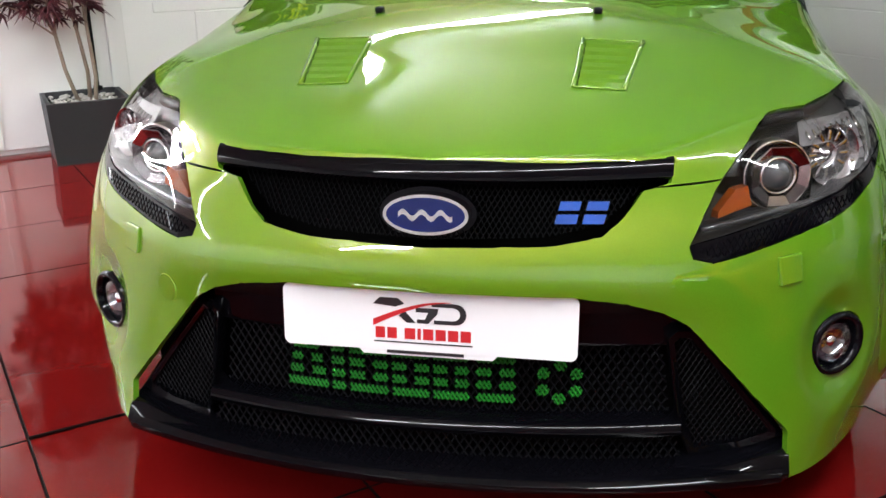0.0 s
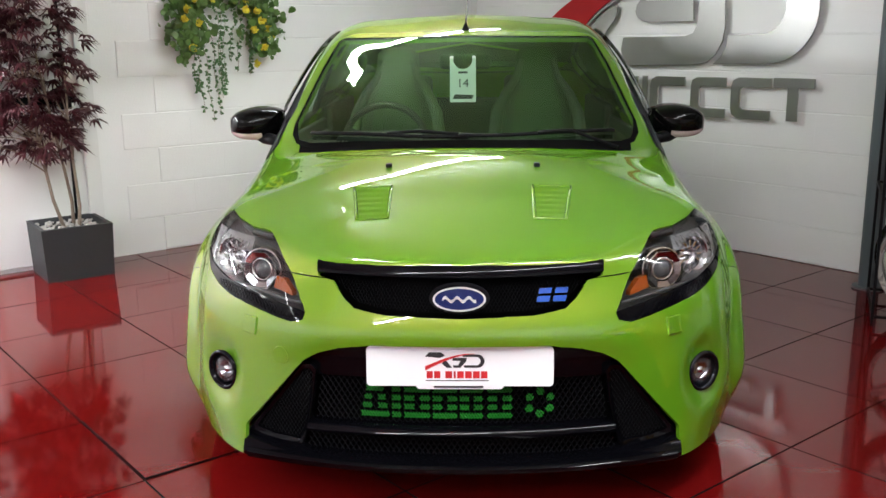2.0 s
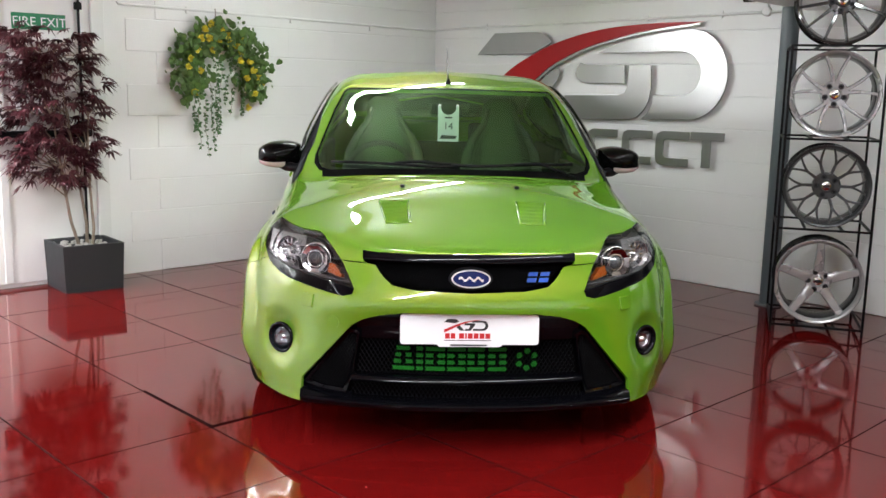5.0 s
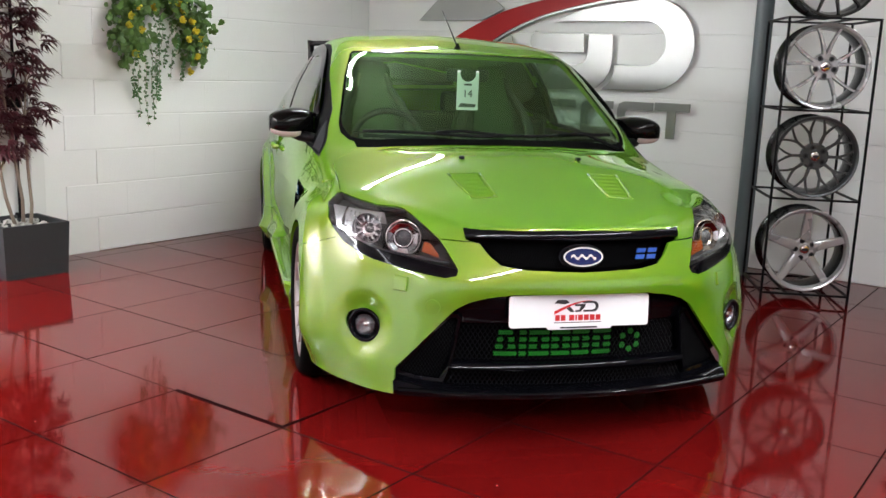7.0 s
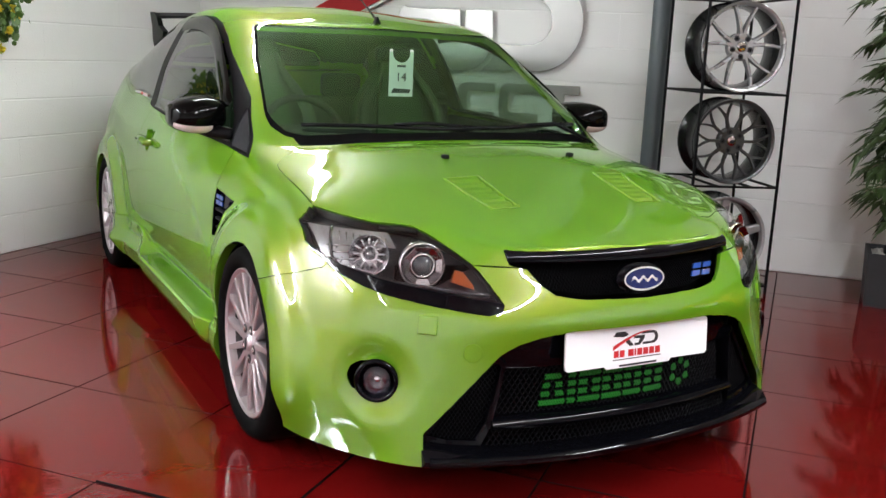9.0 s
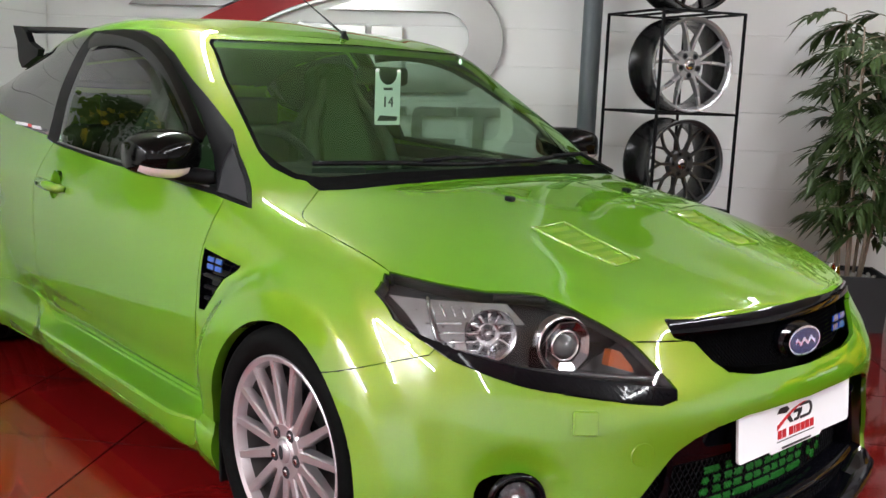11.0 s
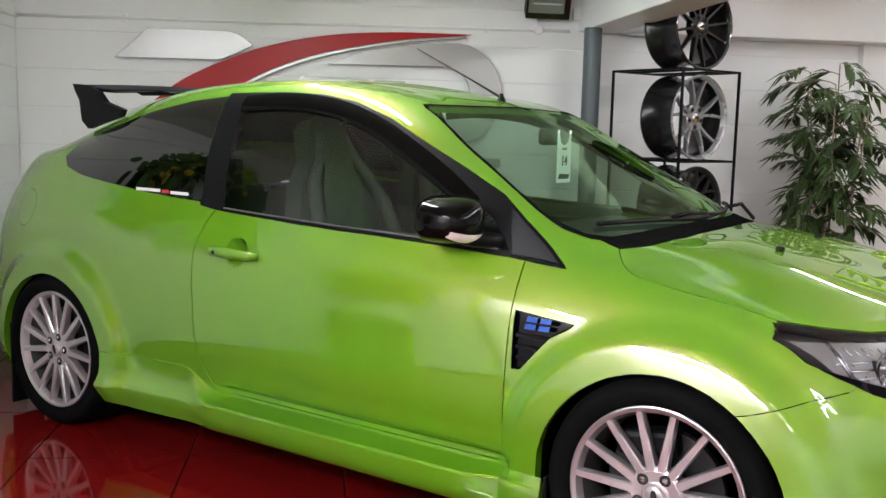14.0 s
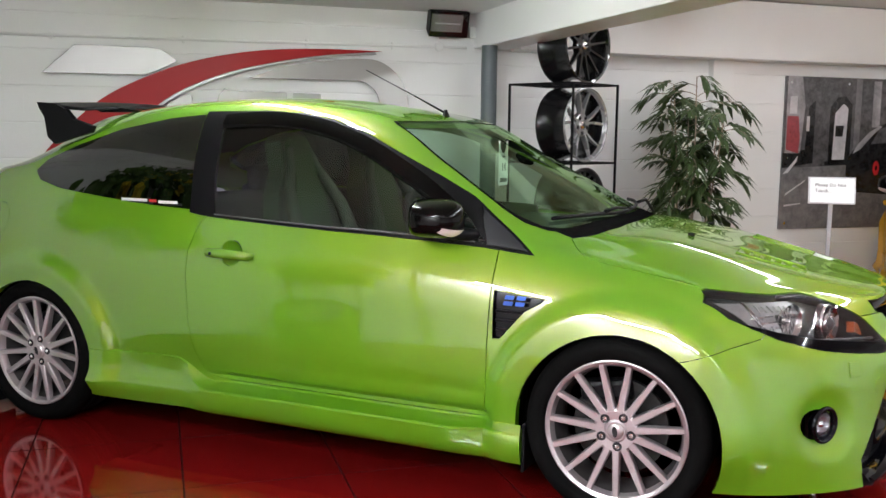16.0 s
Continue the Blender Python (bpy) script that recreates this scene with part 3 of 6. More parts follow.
# headlamps
LAMP = [(-.778, .816), (-.72, .803), (-.66, .795), (-.60, .797), (-.58, .795), (-.555, .780), (-.527, .755), (-.484, .712), (-.452, .655), (-.436, .622),
        (-.442, .605), (-.475, .595), (-.56, .603), (-.68, .622), (-.735, .639), (-.79, .668), (-.815, .70), (-.828, .73), (-.818, .775)]
BROW = [(-.42, .625), (-.436, .626), (-.481, .632), (-.60, .648), (-.709, .666), (-.78, .690), (-.84, .728), (-.87, .66), (-.77, .58), (-.44, .58)]
lamp_faces = carve(shell, LAMP, "front", lambda c: c.y < -.25)
lamp_bm = take(shell, lamp_faces)
brow_bm = take(lamp_bm, carve(lamp_bm, BROW, 'front'))

# glazing
SCREEN = [(.01, .979), (-.40, .972), (-.60, .956), (-.66, .966), (-.690, .995), (-.690, 1.03), (-.622, 1.24), (-.574, 1.35), (-.555, 1.364), (-.34, 1.366), (.01, 1.372)]
screen_bm = take(shell, carve(shell, SCREEN, "front", lambda c: .12 < c.y < 1.15 and c.z > .95))
PANE = [(.01, .993), (-.40, .986), (-.60, .972), (-.650, .980), (-.670, 1.008), (-.678, 1.04), (-.614, 1.238), (-.567, 1.347), (-.550, 1.359), (-.34, 1.362), (.01, 1.368)]
pane_bm = take(screen_bm, carve(screen_bm, PANE, "front"))
QUARTER = [(1.83, .992), (2.10, 1.005), (2.40, 1.032), (2.60, 1.055), (2.73, 1.085), (2.785, 1.125), (2.76, 1.175), (2.61, 1.245), (2.36, 1.318), (2.08, 1.368), (1.89, 1.385), (1.86, 1.2)]
DOORWIN = [(.52, .925), (.85, .945), (1.25, .958), (1.70, .978), (1.73, 1.1), (1.770, 1.374), (1.57, 1.382), (1.40, 1.372), (1.25, 1.345), (1.08, 1.29), (.92, 1.215), (.75, 1.12), (.60, 1.015)]
BLACK = [(.335, .889), (.371, .892), (.527, .910), (.763, .925), (1.01, .936), (1.25, .943), (1.74, .968), (1.83, .98), (1.86, 1.2), (1.89, 1.398), (1.57, 1.402), (1.40, 1.392),
         (1.25, 1.366), (1.08, 1.312), (.92, 1.238), (.75, 1.160), (.60, 1.085), (.50, 1.012)]
side_only = lambda c: c.x < -.5 and c.z > .85
quarter_bm = take(shell, carve(shell, QUARTER, "side", side_only))
doorwin_bm = take(shell, carve(shell, DOORWIN, "side", side_only))
black_bm = take(shell, carve(shell, BLACK, "side", side_only))
sail_bm = take(black_bm, carve(black_bm, [(.362, .900), (.515, .917), (.562, 1.050)], 'side'))

# cowl, rear screen, wing vent, bonnet vents
COWL = [(.01, .08), (-.36, .11), (-.545, .15), (-.605, .19), (-.635, .235), (-.642, .30), (-.62, .36), (.01, .36)]
COWL_LIMIT = lambda c: .9 < c.z < .995
REAR = [(.01, 1.335), (-.40, 1.27), (-.46, 1.22), (-.48, 1.165), (.01, 1.15)]
rear_bm = take(shell, carve(shell, REAR, "front", lambda c: c.y > 2.7))
WINGVENT = [(.456, .766), (.272, .745), (.285, .732), (.34, .70), (.40, .63), (.424, .600), (.452, .598)]
vent_bm = take(shell, carve(shell, WINGVENT, "side", lambda c: c.x < -.7))
LOUVRE = [(-.354, -.300), (-.230, -.300), (-.223, -.540), (-.318, -.545)]
bmesh.ops.delete(shell, geom=carve(shell, [(-.347, -.307), (-.237, -.307), (-.230, -.534), (-.312, -.538)], "top", lambda c: c.z > .75), context="FACES")

# panels
BONNET = [(.01, -.95), (-.415, -.95), (-.430, -.81), (-.475, -.765), (-.493, -.735), (-.523, -.675), (-.548, -.617), (-.573, -.565), (-.605, -.525), (-.66, -.475), (-.72, -.38)]
BONNET += [tuple(q) for q in sweep([(-.772, -.262, 0), (-.763, -.12, 0), (-.758, 0, 0), (-.757, .10, 0), (-.744, .160, 0), (-.70, .205, 0), (-.64, .245, 0)], [3] * 6)[:, :2]]
BONNET += [(-.60, .212), (-.545, .182), (-.36, .142), (.01, .118)]
carve(shell, [(-.30, .716), (-.50, .716), (-.50, .76), (-.30, .76)], "front", lambda c: c.y < -.6)
bonnet_bm = take(shell, carve(shell, BONNET, "top", lambda c: c.z > .716))
DOOR = [(.465, .98), (.468, .75), (.474, .50), (.485, .292), (.60, .290), (1.1, .290), (1.62, .290), (1.68, .297), (1.73, .325), (1.765, .40), (1.787, .53), (1.797, .70), (1.79, .83), (1.765, .93), (1.73, .985)]
cowl_bm = take(shell, carve(shell, COWL, "top", COWL_LIMIT))
door_bm = take(shell, carve(shell, DOOR, "side", lambda c: c.x < -.7 and c.z < 1.0))
DISH = arc(1.575, .830, .050, 0, 360, 24)[:-1]
bmesh.ops.delete(door_bm, geom=carve(door_bm, DISH, "side"), context="FACES")
FLAP = arc(2.93, .90, .078, 0, 360, 24)[:-1]
flap_bm = take(shell, carve(shell, FLAP, "side", lambda c: c.x < -.5 and c.z < 1.03))
BUMPER = [(-.995, .05), (-.15, .05), (-.15, .575), (-.245, .600), (-.36, .640), (-.45, .672), (-.50, .78), (-.995, .80)]
bumper_bm = take(shell, carve(shell, BUMPER, "side", lambda c: True))
# lining inside the roof and pillars
made, lining = {}, bmesh.new()
shell.normal_update()
for f in shell.faces:
    c = f.calc_center_median()
    if c.z > .96 and c.y > .22 and (c.y < 2.6 or c.z > 1.2):
        ring = []
        for v in f.verts:
            if v not in made:
                made[v] = lining.verts.new(v.co - v.normal * .014)
            ring.append(made[v])
        lining.faces.new(ring[::-1])
both("headliner", lining, CARPET, car, "dark cloth lining of the roof and pillars", "join")
# the sill line under the door is hidden by the skirt
panel_edge(shell, .0015, .03)
sharp_list = []
for bm, name, label, how in ((shell, "body", "", "join"), (bonnet_bm, "bonnet", "lime green bonnet with two louvred vents", "join"),
                             (bumper_bm, "front_bumper", "lime green front bumper", "join"), (door_bm, "door", "", "pair"), (flap_bm, "fuel_flap", "", "one")):
    if name != "body":
        panel_edge(bm, .002, .012)
    if how == "one":
        sharp_list.append(part(name, bm, GREEN, car, label, True))
    else:
        sharp_list += both(name, bm, GREEN, car, label, how)
sharp_list += both("screen_border", panel_edge(screen_bm, .0005, .006), COWL_BLACK, car, "black border of the windscreen", "join")
sharp_list += both("windscreen", pane_bm, GLASS_SCREEN, car, "green tinted windscreen", "join")
sharp_list += both("door_window", panel_edge(doorwin_bm, .0, .004), GLASS_SIDE, car, "grey tinted door glass", "pair")
sharp_list += both("quarter_window", panel_edge(quarter_bm, .0, .004), GLASS_DARK, car, "dark privacy glass", "pair")
sharp_list += both("window_surround", panel_edge(black_bm, .0, .015), SATIN_BLACK, car, "satin black window surround and pillar", "pair")
sharp_list += both("rear_window", panel_edge(rear_bm, .0, .004), GLASS_DARK, car, "tinted rear screen", "join")
sharp_list += both("cowl_panel", panel_edge(cowl_bm, .001, .01), COWL_BLACK, car, "black scuttle panel", "join")
sharp_list += both("lamp_trim", panel_edge(brow_bm, .001, .012), GLOSS_BLACK, car, "gloss black strip under the headlamp", "pair")
for f in vent_bm.verts:
    f.co.x += .018
sharp_list += both("wing_vent", panel_edge(vent_bm, 0, -.02), GLOSS_BLACK, car, "gloss black side vent", "pair")
sharp_list += both("quarter_trim", panel_edge(sail_bm, .002, -.004), TRIM_GREY, car, "dark grey triangular trim", "pair")
housing = lamp_bm.copy()
lamp_lens = both("headlamp_lens", panel_edge(lamp_bm, .003, .010), GLASS_LAMP, car, "clear headlamp lens", "pair")
for ob in sharp_list + lamp_lens:
    sharp(ob, 38)
for ob in lamp_lens:
    ob.visible_shadow = False



def on_shell(x, z, start=-1.5):
    """The nose's surface at that x and z: place and normal."""
    p, n, _, _ = surface.ray_cast(Vector((-abs(x), start, z)), Vector((0, 1, 0)))
    if p is None:
        return None
    if n.y > 0:
        n = -n
    return (Vector((-p.x if x > 0 else p.x, p.y, p.z)), Vector((-n.x if x > 0 else n.x, n.y, n.z)))


def on_top(x, y):
    p, n, _, _ = surface.ray_cast(Vector((-abs(x), y, 3)), Vector((0, 0, -1)))
    return p.z


def on_side(y, z):
    for _ in range(8):
        p, n, _, _ = surface.ray_cast(Vector((-2, y, z)), Vector((1, 0, 0)))
        if p is not None:
            return p.x
        z += .02
    return -.88


SIDES = (-1, 1)
# hidden body: floor, engine bay, wheel wells
bm = bmesh.new()
add_box(bm, 0, 1.34, .22, 1.62, 1.80, .10)
add_box(bm, 0, 1.3, .24, 1.10, 3.7, .14)
add_box(bm, 0, -.18, .46, 1.06, .80, .52)
add_box(bm, 0, .40, .60, 1.50, .06, .66)
add_box(bm, 0, 2.95, .5, 1.20, .62, .6)
part("underbody", bm, VOID, car)
for sx in SIDES:
    for axle, radius in ((FRONT_AXLE, .385), (REAR_AXLE, .37)):
        bm = bmesh.new()
        prev = None
        for y, z in arc(axle, .30, radius, -20, 200, 24):
            row = [bm.verts.new((sx * w, y, z)) for w in (min(.915, -on_side(y, z) - .012), .85, .55)]
            if prev:
                for k in range(2):
                    bm.faces.new((prev[k], row[k], row[k + 1], prev[k + 1]))
            prev = row
        bm.faces.new([bm.verts.new((sx * .55, y, z)) for y, z in arc(axle, .30, radius, -20, 200, 24)])
        part("wheel_liner", bm, VOID, car)

# side skirts with a flared lower edge
for sx in SIDES:
    bm = bmesh.new()
    rows = []
    for y in np.linspace(.334, 2.292, 54):
        t = smooth01((y - 1.70) / .17)
        skin = lambda z: -on_side(y, max(z, .18))
        ledge = [(skin(.285) - .006, .287), (skin(.28) + .003, .278), (.900, .268), (.924, .264), (.932, .257), (.930, .240), (.926, .215), (.918, .188), (.905, .165), (.885, .152), (.80, .150)]
        flush = [(skin(.375) - .004, .378), (skin(.372) + .006, .373), (skin(.35) + .007, .348), (skin(.32) + .008, .318), (skin(.29) + .013, .288), (skin(.265) + .024, .264),
                 (skin(.25) + .034, .250), (skin(.24) + .035, .240), (skin(.205) + .022, .205), (skin(.18) + .006, .166), (.80, .158)]
        lap = 1 - smooth01((y - .36) / .24)
        ledge = [(x + (skin(z) + (.004, .006, .008, .010, .012, .014, .016, .016, .010, .0, -.08)[k] - x) * lap, z + .012 * lap * (k < 2)) for k, (x, z) in enumerate(ledge)]
        sect = [(p[0] + (q[0] - p[0]) * t, p[1] + (q[1] - p[1]) * t) for p, q in zip(ledge, flush)]
        rows.append([bm.verts.new((sx * x, y, z)) for x, z in sect])
    for r0, r1 in zip(rows, rows[1:]):
        for k in range(len(r0) - 1):
            bm.faces.new((r0[k], r1[k], r1[k + 1], r0[k + 1]))
    bm.faces.new(rows[0])
    bm.faces.new(rows[-1])
    bmesh.ops.recalc_face_normals(bm, faces=bm.faces)
    ob = part("side_skirt", bm, GREEN, car, "lime green flared side skirt", True)
    sharp(ob, 30)

# rear wheel-side extension of the skirt: mud flaps
for sx in SIDES:
    for y, z0, z1, x0 in ((.327, .125, .30, .825), (2.97, .03, .39, .835)):
        part("mud_flap", box(sx * x0, y, (z0 + z1) / 2, .15, .012, z1 - z0, None, .004), SATIN_BLACK, car, "black rubber mud flap")


# --- nose ---
def clip_line(a, b, poly):
    """The stretches of the line a-b that lie inside an outline."""
    cuts = [0.0, 1.0]
    dx, dy = b[0] - a[0], b[1] - a[1]
    for (x0, y0), (x1, y1) in zip(poly, poly[1:] + poly[:1]):
        ex, ey = x1 - x0, y1 - y0
        den = dx * ey - dy * ex
        if abs(den) > 1e-9:
            t = ((x0 - a[0]) * ey - (y0 - a[1]) * ex) / den
            u = ((x0 - a[0]) * dy - (y0 - a[1]) * dx) / den
            if 0 < t < 1 and -1e-6 <= u <= 1 + 1e-6:
                cuts.append(t)
    cuts.sort()
    return [(t0, t1) for t0, t1 in zip(cuts, cuts[1:]) if t1 - t0 > 1e-4 and inside((a[0] + dx * (t0 + t1) / 2, a[1] + dy * (t0 + t1) / 2), poly)]


def lattice(poly, pitch, place, bar=.0022, into=None):
    """A diamond wire mesh inside an outline in x, z; place(x, z, lean) gives the point."""
    bm = into if into is not None else bmesh.new()
    w0, w1, h0, h1 = min(p[0] for p in poly), max(p[0] for p in poly), min(p[1] for p in poly), max(p[1] for p in poly)
    reach = (h1 - h0) / 1.6
    for lean in (1, -1):
        for k in range(int((w0 - reach) / pitch) - 1, int((w1 + reach) / pitch) + 2):
            x0 = k * pitch - lean * h0 / 1.6
            a, b = (x0 + lean * h0 / 1.6, h0), (x0 + lean * h1 / 1.6, h1)
            for t0, t1 in clip_line(a, b, poly):
                n = max(1, int((t1 - t0) * (h1 - h0) / .04))
                pts = [(a[0] + (b[0] - a[0]) * t, a[1] + (b[1] - a[1]) * t) for t in np.linspace(t0, t1, n + 1)]
                add_tube(bm, [place(x, z, lean) for x, z in pts], bar, 4, cap=False)
    return bm


def nose_y(x, z, back):
    """How far forward the nose is at that x, as a smooth plan curve, moved back."""
    return -.893 + .30 * abs(x) ** 2.1 + back


def brow_y(x, z=.755):
    """The front edge of the bonnet and the face of the upper grille below it."""
    return -.828 + .45 * x * x - max(0, .755 - z) * .55


# near-black sheet in the radiator's place, standing for the shade behind the openings
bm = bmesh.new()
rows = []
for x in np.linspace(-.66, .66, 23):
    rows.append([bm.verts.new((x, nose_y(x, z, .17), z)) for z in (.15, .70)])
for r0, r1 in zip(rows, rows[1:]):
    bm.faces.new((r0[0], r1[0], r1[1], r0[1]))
part("radiator", bm, VOID, car, "near-black sheet for the shade behind the grille")

inset = lambda b: (lambda x, z, lean: Vector((x, nose_y(x, z, b) + .001 * lean, z)))
CENTRE_GRILLE = [(-.395, .45), (.395, .45), (.412, .38), (.425, .287), (-.425, .287), (-.412, .38)]
DUCT = [(-.435, .262), (.435, .262), (.452, .200), (-.452, .200)]
VENT = [(-.455, .466), (-.425, .470), (-.408, .455), (-.422, .36), (-.440, .27), (-.462, .206), (-.560, .212), (-.640, .230)]
VENT_MESH = [(-.453, .442), (-.432, .450), (-.424, .440), (-.437, .36), (-.454, .28), (-.474, .222), (-.555, .228), (-.612, .244)]
UPPER_MESH = [(-.375, .728), (.375, .728), (.335, .69), (.29, .652), (.20, .636), (0, .630), (-.20, .636), (-.29, .652), (-.335, .69)]
part("lower_mesh", lattice(CENTRE_GRILLE, .0168, inset(.075)), MESH_BLACK, car, "black diamond wire mesh")
part("duct_mesh", lattice(DUCT, .0168, inset(.050)), MESH_BLACK, car, "black diamond wire mesh")
part("grille_mesh", lattice(UPPER_MESH, .010, lambda x, z, lean: Vector((x, brow_y(x, z) + .034 + .001 * lean, z)), .0013), FINE_MESH, car, "fine black grille mesh")


def nose_bar(name, half, sect, mat, back, label="", curve=nose_y, steps=40):
    """A bar across the nose; sect is a ring of (forward, up)."""
    bm = bmesh.new()
    rings = []
    for x in np.linspace(-half, half, steps + 1):
        rings.append([bm.verts.new((x, curve(x, .755, back) - f, z)) for f, z in sect])
    n = len(sect)
    for r0, r1 in zip(rings, rings[1:]):
        for i in range(n):
            bm.faces.new((r0[i], r1[i], r1[(i + 1) % n], r0[(i + 1) % n]))
    bm.faces.new(rings[0])
    bm.faces.new(rings[-1])
    bmesh.ops.recalc_face_normals(bm, faces=bm.faces)
    ob = part(name, bm, mat, car, label, True)
    sharp(ob, 40)
    return ob


nose_bar("bonnet_strip", .404, [(-.05, .7605), (.002, .7595), (.012, .754), (.020, .742), (.022, .730), (.014, .722), (-.05, .720)], GLOSS_BLACK, .002, "gloss black strip along the bonnet edge",
         lambda x, z, b: brow_y(x) + b)
nose_bar("plate_plinth", .425, [(-.03, .546), (.002, .545), (.006, .535), (.0, .44), (-.006, .428), (-.03, .428)], GLOSS_BLACK, .052, "gloss black plinth behind the plate")
nose_bar("grille_rail", .445, [(-.05, .290), (.0, .288), (.010, .282), (.014, .272), (.010, .263), (-.05, .260)], GLOSS_BLACK, .035, "gloss black cross bar")
nose_bar("splitter", .628, [(-.10, .206), (-.02, .205), (.006, .203), (.020, .200), (.028, .193), (.028, .184), (.020, .174), (-.10, .170)], GLOSS_BLACK, .0, "gloss black front splitter")

for sx in SIDES:
    # gloss foot that carries the splitter up to the bumper's corner
    bm = bmesh.new()
    rows = []
    for x in np.linspace(.440, .642, 12):
        t = (x - .44) / .212
        top_z = .206 + .018 * smooth01(t)
        y0 = nose_y(x, 0, 0) + .012 * (1 - t) + .012 * t * t
        sect = [(.060, top_z + .004), (.004, top_z), (-.012, top_z - .010), (-.024, min(top_z - .018, .200)), (-.030, .192), (-.028, .182), (-.018, .172), (.070, .168)]
        rows.append([bm.verts.new((sx * x, y0 + f, z)) for f, z in sect])
    for r0, r1 in zip(rows, rows[1:]):
        for k in range(8):
            bm.faces.new((r0[k], r1[k], r1[(k + 1) % 8], r0[(k + 1) % 8]))
    bm.faces.new(rows[0])
    bm.faces.new(rows[-1])
    bmesh.ops.recalc_face_normals(bm, faces=bm.faces)
    sharp(part("splitter_corner", bm, GLOSS_BLACK, car, smooth=True), 45)
    # side vent: a gloss frame with a rounded lip round its recessed mesh
    deep = lambda x, z: nose_y(x, z, .050 if abs(x) > .45 else .038)
    bm = bmesh.new()
    n = len(VENT)
    loops = []
    for poly, back in ((VENT, .045), (VENT, .004), ([(p[0] * .7 + q[0] * .3, p[1] * .7 + q[1] * .3) for p, q in zip(VENT, VENT_MESH)], -.005), (VENT_MESH, .0), (VENT_MESH, .030)):
        loops.append([bm.verts.new((sx * abs(x), deep(x, z) + back, z)) for x, z in poly])
    for r0, r1 in zip(loops, loops[1:]):
        for k in range(n):
            bm.faces.new((r0[k], r1[k], r1[(k + 1) % n], r0[(k + 1) % n]))
    bmesh.ops.recalc_face_normals(bm, faces=bm.faces)
    panel = part("side_vent_panel", bm, GLOSS_BLACK, car, "gloss black side vent frame", True)
    sharp(panel, 50)
    # near-black sheet that stands for the shade behind the vent's mesh
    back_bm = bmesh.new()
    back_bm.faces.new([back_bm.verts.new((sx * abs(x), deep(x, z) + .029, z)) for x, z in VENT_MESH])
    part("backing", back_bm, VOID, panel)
    part("side_vent_mesh", lattice([(sx * abs(x), z) for x, z in VENT_MESH], .0115, lambda x, z, lean: Vector((x, deep(x, z) + .014 + .0008 * lean, z)), .0013), MESH_BLACK, panel, "fine black mesh")

# number plate: plain white show plate with a coloured device
plate_y = -.868
rows = arc(.248, .0445, .012, 0, 90, 4) + arc(-.248, .0445, .012, 90, 180, 4) + arc(-.248, -.0445, .012, 180, 270, 4) + arc(.248, -.0445, .012, 270, 360, 4)
mp = Matrix.Translation((0, plate_y, .4825)) @ Matrix.Rotation(radians(85), 4, "X")
plate = part("number_plate", prism(rows, .006, mp), PLATE_WHITE, car, "white show plate with a red and black device")
part("plate_holder", prism([(-.255, -.057), (.255, -.057), (.255, .06), (-.255, .06)], 0.0, mp, -.015), GLOSS_BLACK, car)
part("plate_strip", prism([(-.115, -.066), (.115, -.066), (.125, -.055), (-.125, -.055)], .004, mp), PLATE_WHITE, plate)
dev = mp @ Matrix.Translation((-.01, .012, .0065))


def flat(name, pts, mat, m, parent, depth=.0008):
    return part(name, prism(pts, depth, m), mat, parent)


def swoosh(x0, y0, x1, y1, bow, w0, w1, n=10):
    """A tapering bent stroke."""
    up, lo = [], []
    for k in range(n + 1):
        t = k / n
        x, y = x0 + (x1 - x0) * t, y0 + (y1 - y0) * math.sin(t * math.pi / 2) ** bow
        w = w0 + (w1 - w0) * t
        up.append((x, y + w / 2))
        lo.append((x, y - w / 2))
    return up + lo[::-1]


flat("device", [(-.086, .016), (-.074, .028), (-.042, .028), (-.030, .018), (-.046, .012)], TEXT_BLACK, dev, plate)
flat("device", [(-.040, -.004), (-.030, .006), (-.010, -.016), (-.026, -.016)], TEXT_BLACK, dev, plate)
flat("device", [(-.010, .012), (.030, .012), (.028, .002), (.012, -.016), (-.008, -.016), (-.008, -.009), (.006, -.009), (.012, .004), (-.010, .004)], TEXT_BLACK, dev, plate)
flat("device", [(.018, .022), (.060, .022)] + arc(.060, .003, .019, 90, -90, 8) + [(.022, -.016), (.022, -.009), (.056, -.009)] + arc(.056, .003, .012, -90, 90, 6) + [(.018, .015)], TEXT_BLACK, dev, plate)
flat("device", swoosh(-.086, -.018, .052, .024, 1.0, .012, .0008), TEXT_RED, dev @ Matrix.Translation((0, 0, .0006)), plate)
x = -.082
for w in (.017, .017, 0, .019, .006, .018, .018, .018, .018):        # a row of plain bars in place of the name
    if w:
        flat("bar", [(x, -.046), (x + w, -.046), (x + w, -.026), (x, -.026)], TEXT_RED, dev, plate)
        x += w + .004
    else:
        x += .010
flat("bar", [(-.085, -.054), (.090, -.054), (.090, -.0515), (-.085, -.0515)], TEXT_BLACK, dev, plate)
flat("bar", [(-.062, -.0735), (.075, -.0735), (.075, -.068), (-.062, -.068)], TEXT_BLACK, dev, plate)

# stencilled green blocks on the mesh, in place of a maker's name
stencil = bmesh.new()


def stencil_block(pts):
    lattice(list(pts), .0168 / 2, lambda x, z, lean: Vector((x, nose_y(x, z, .0715) + .001 * lean, z)), .0024, stencil)


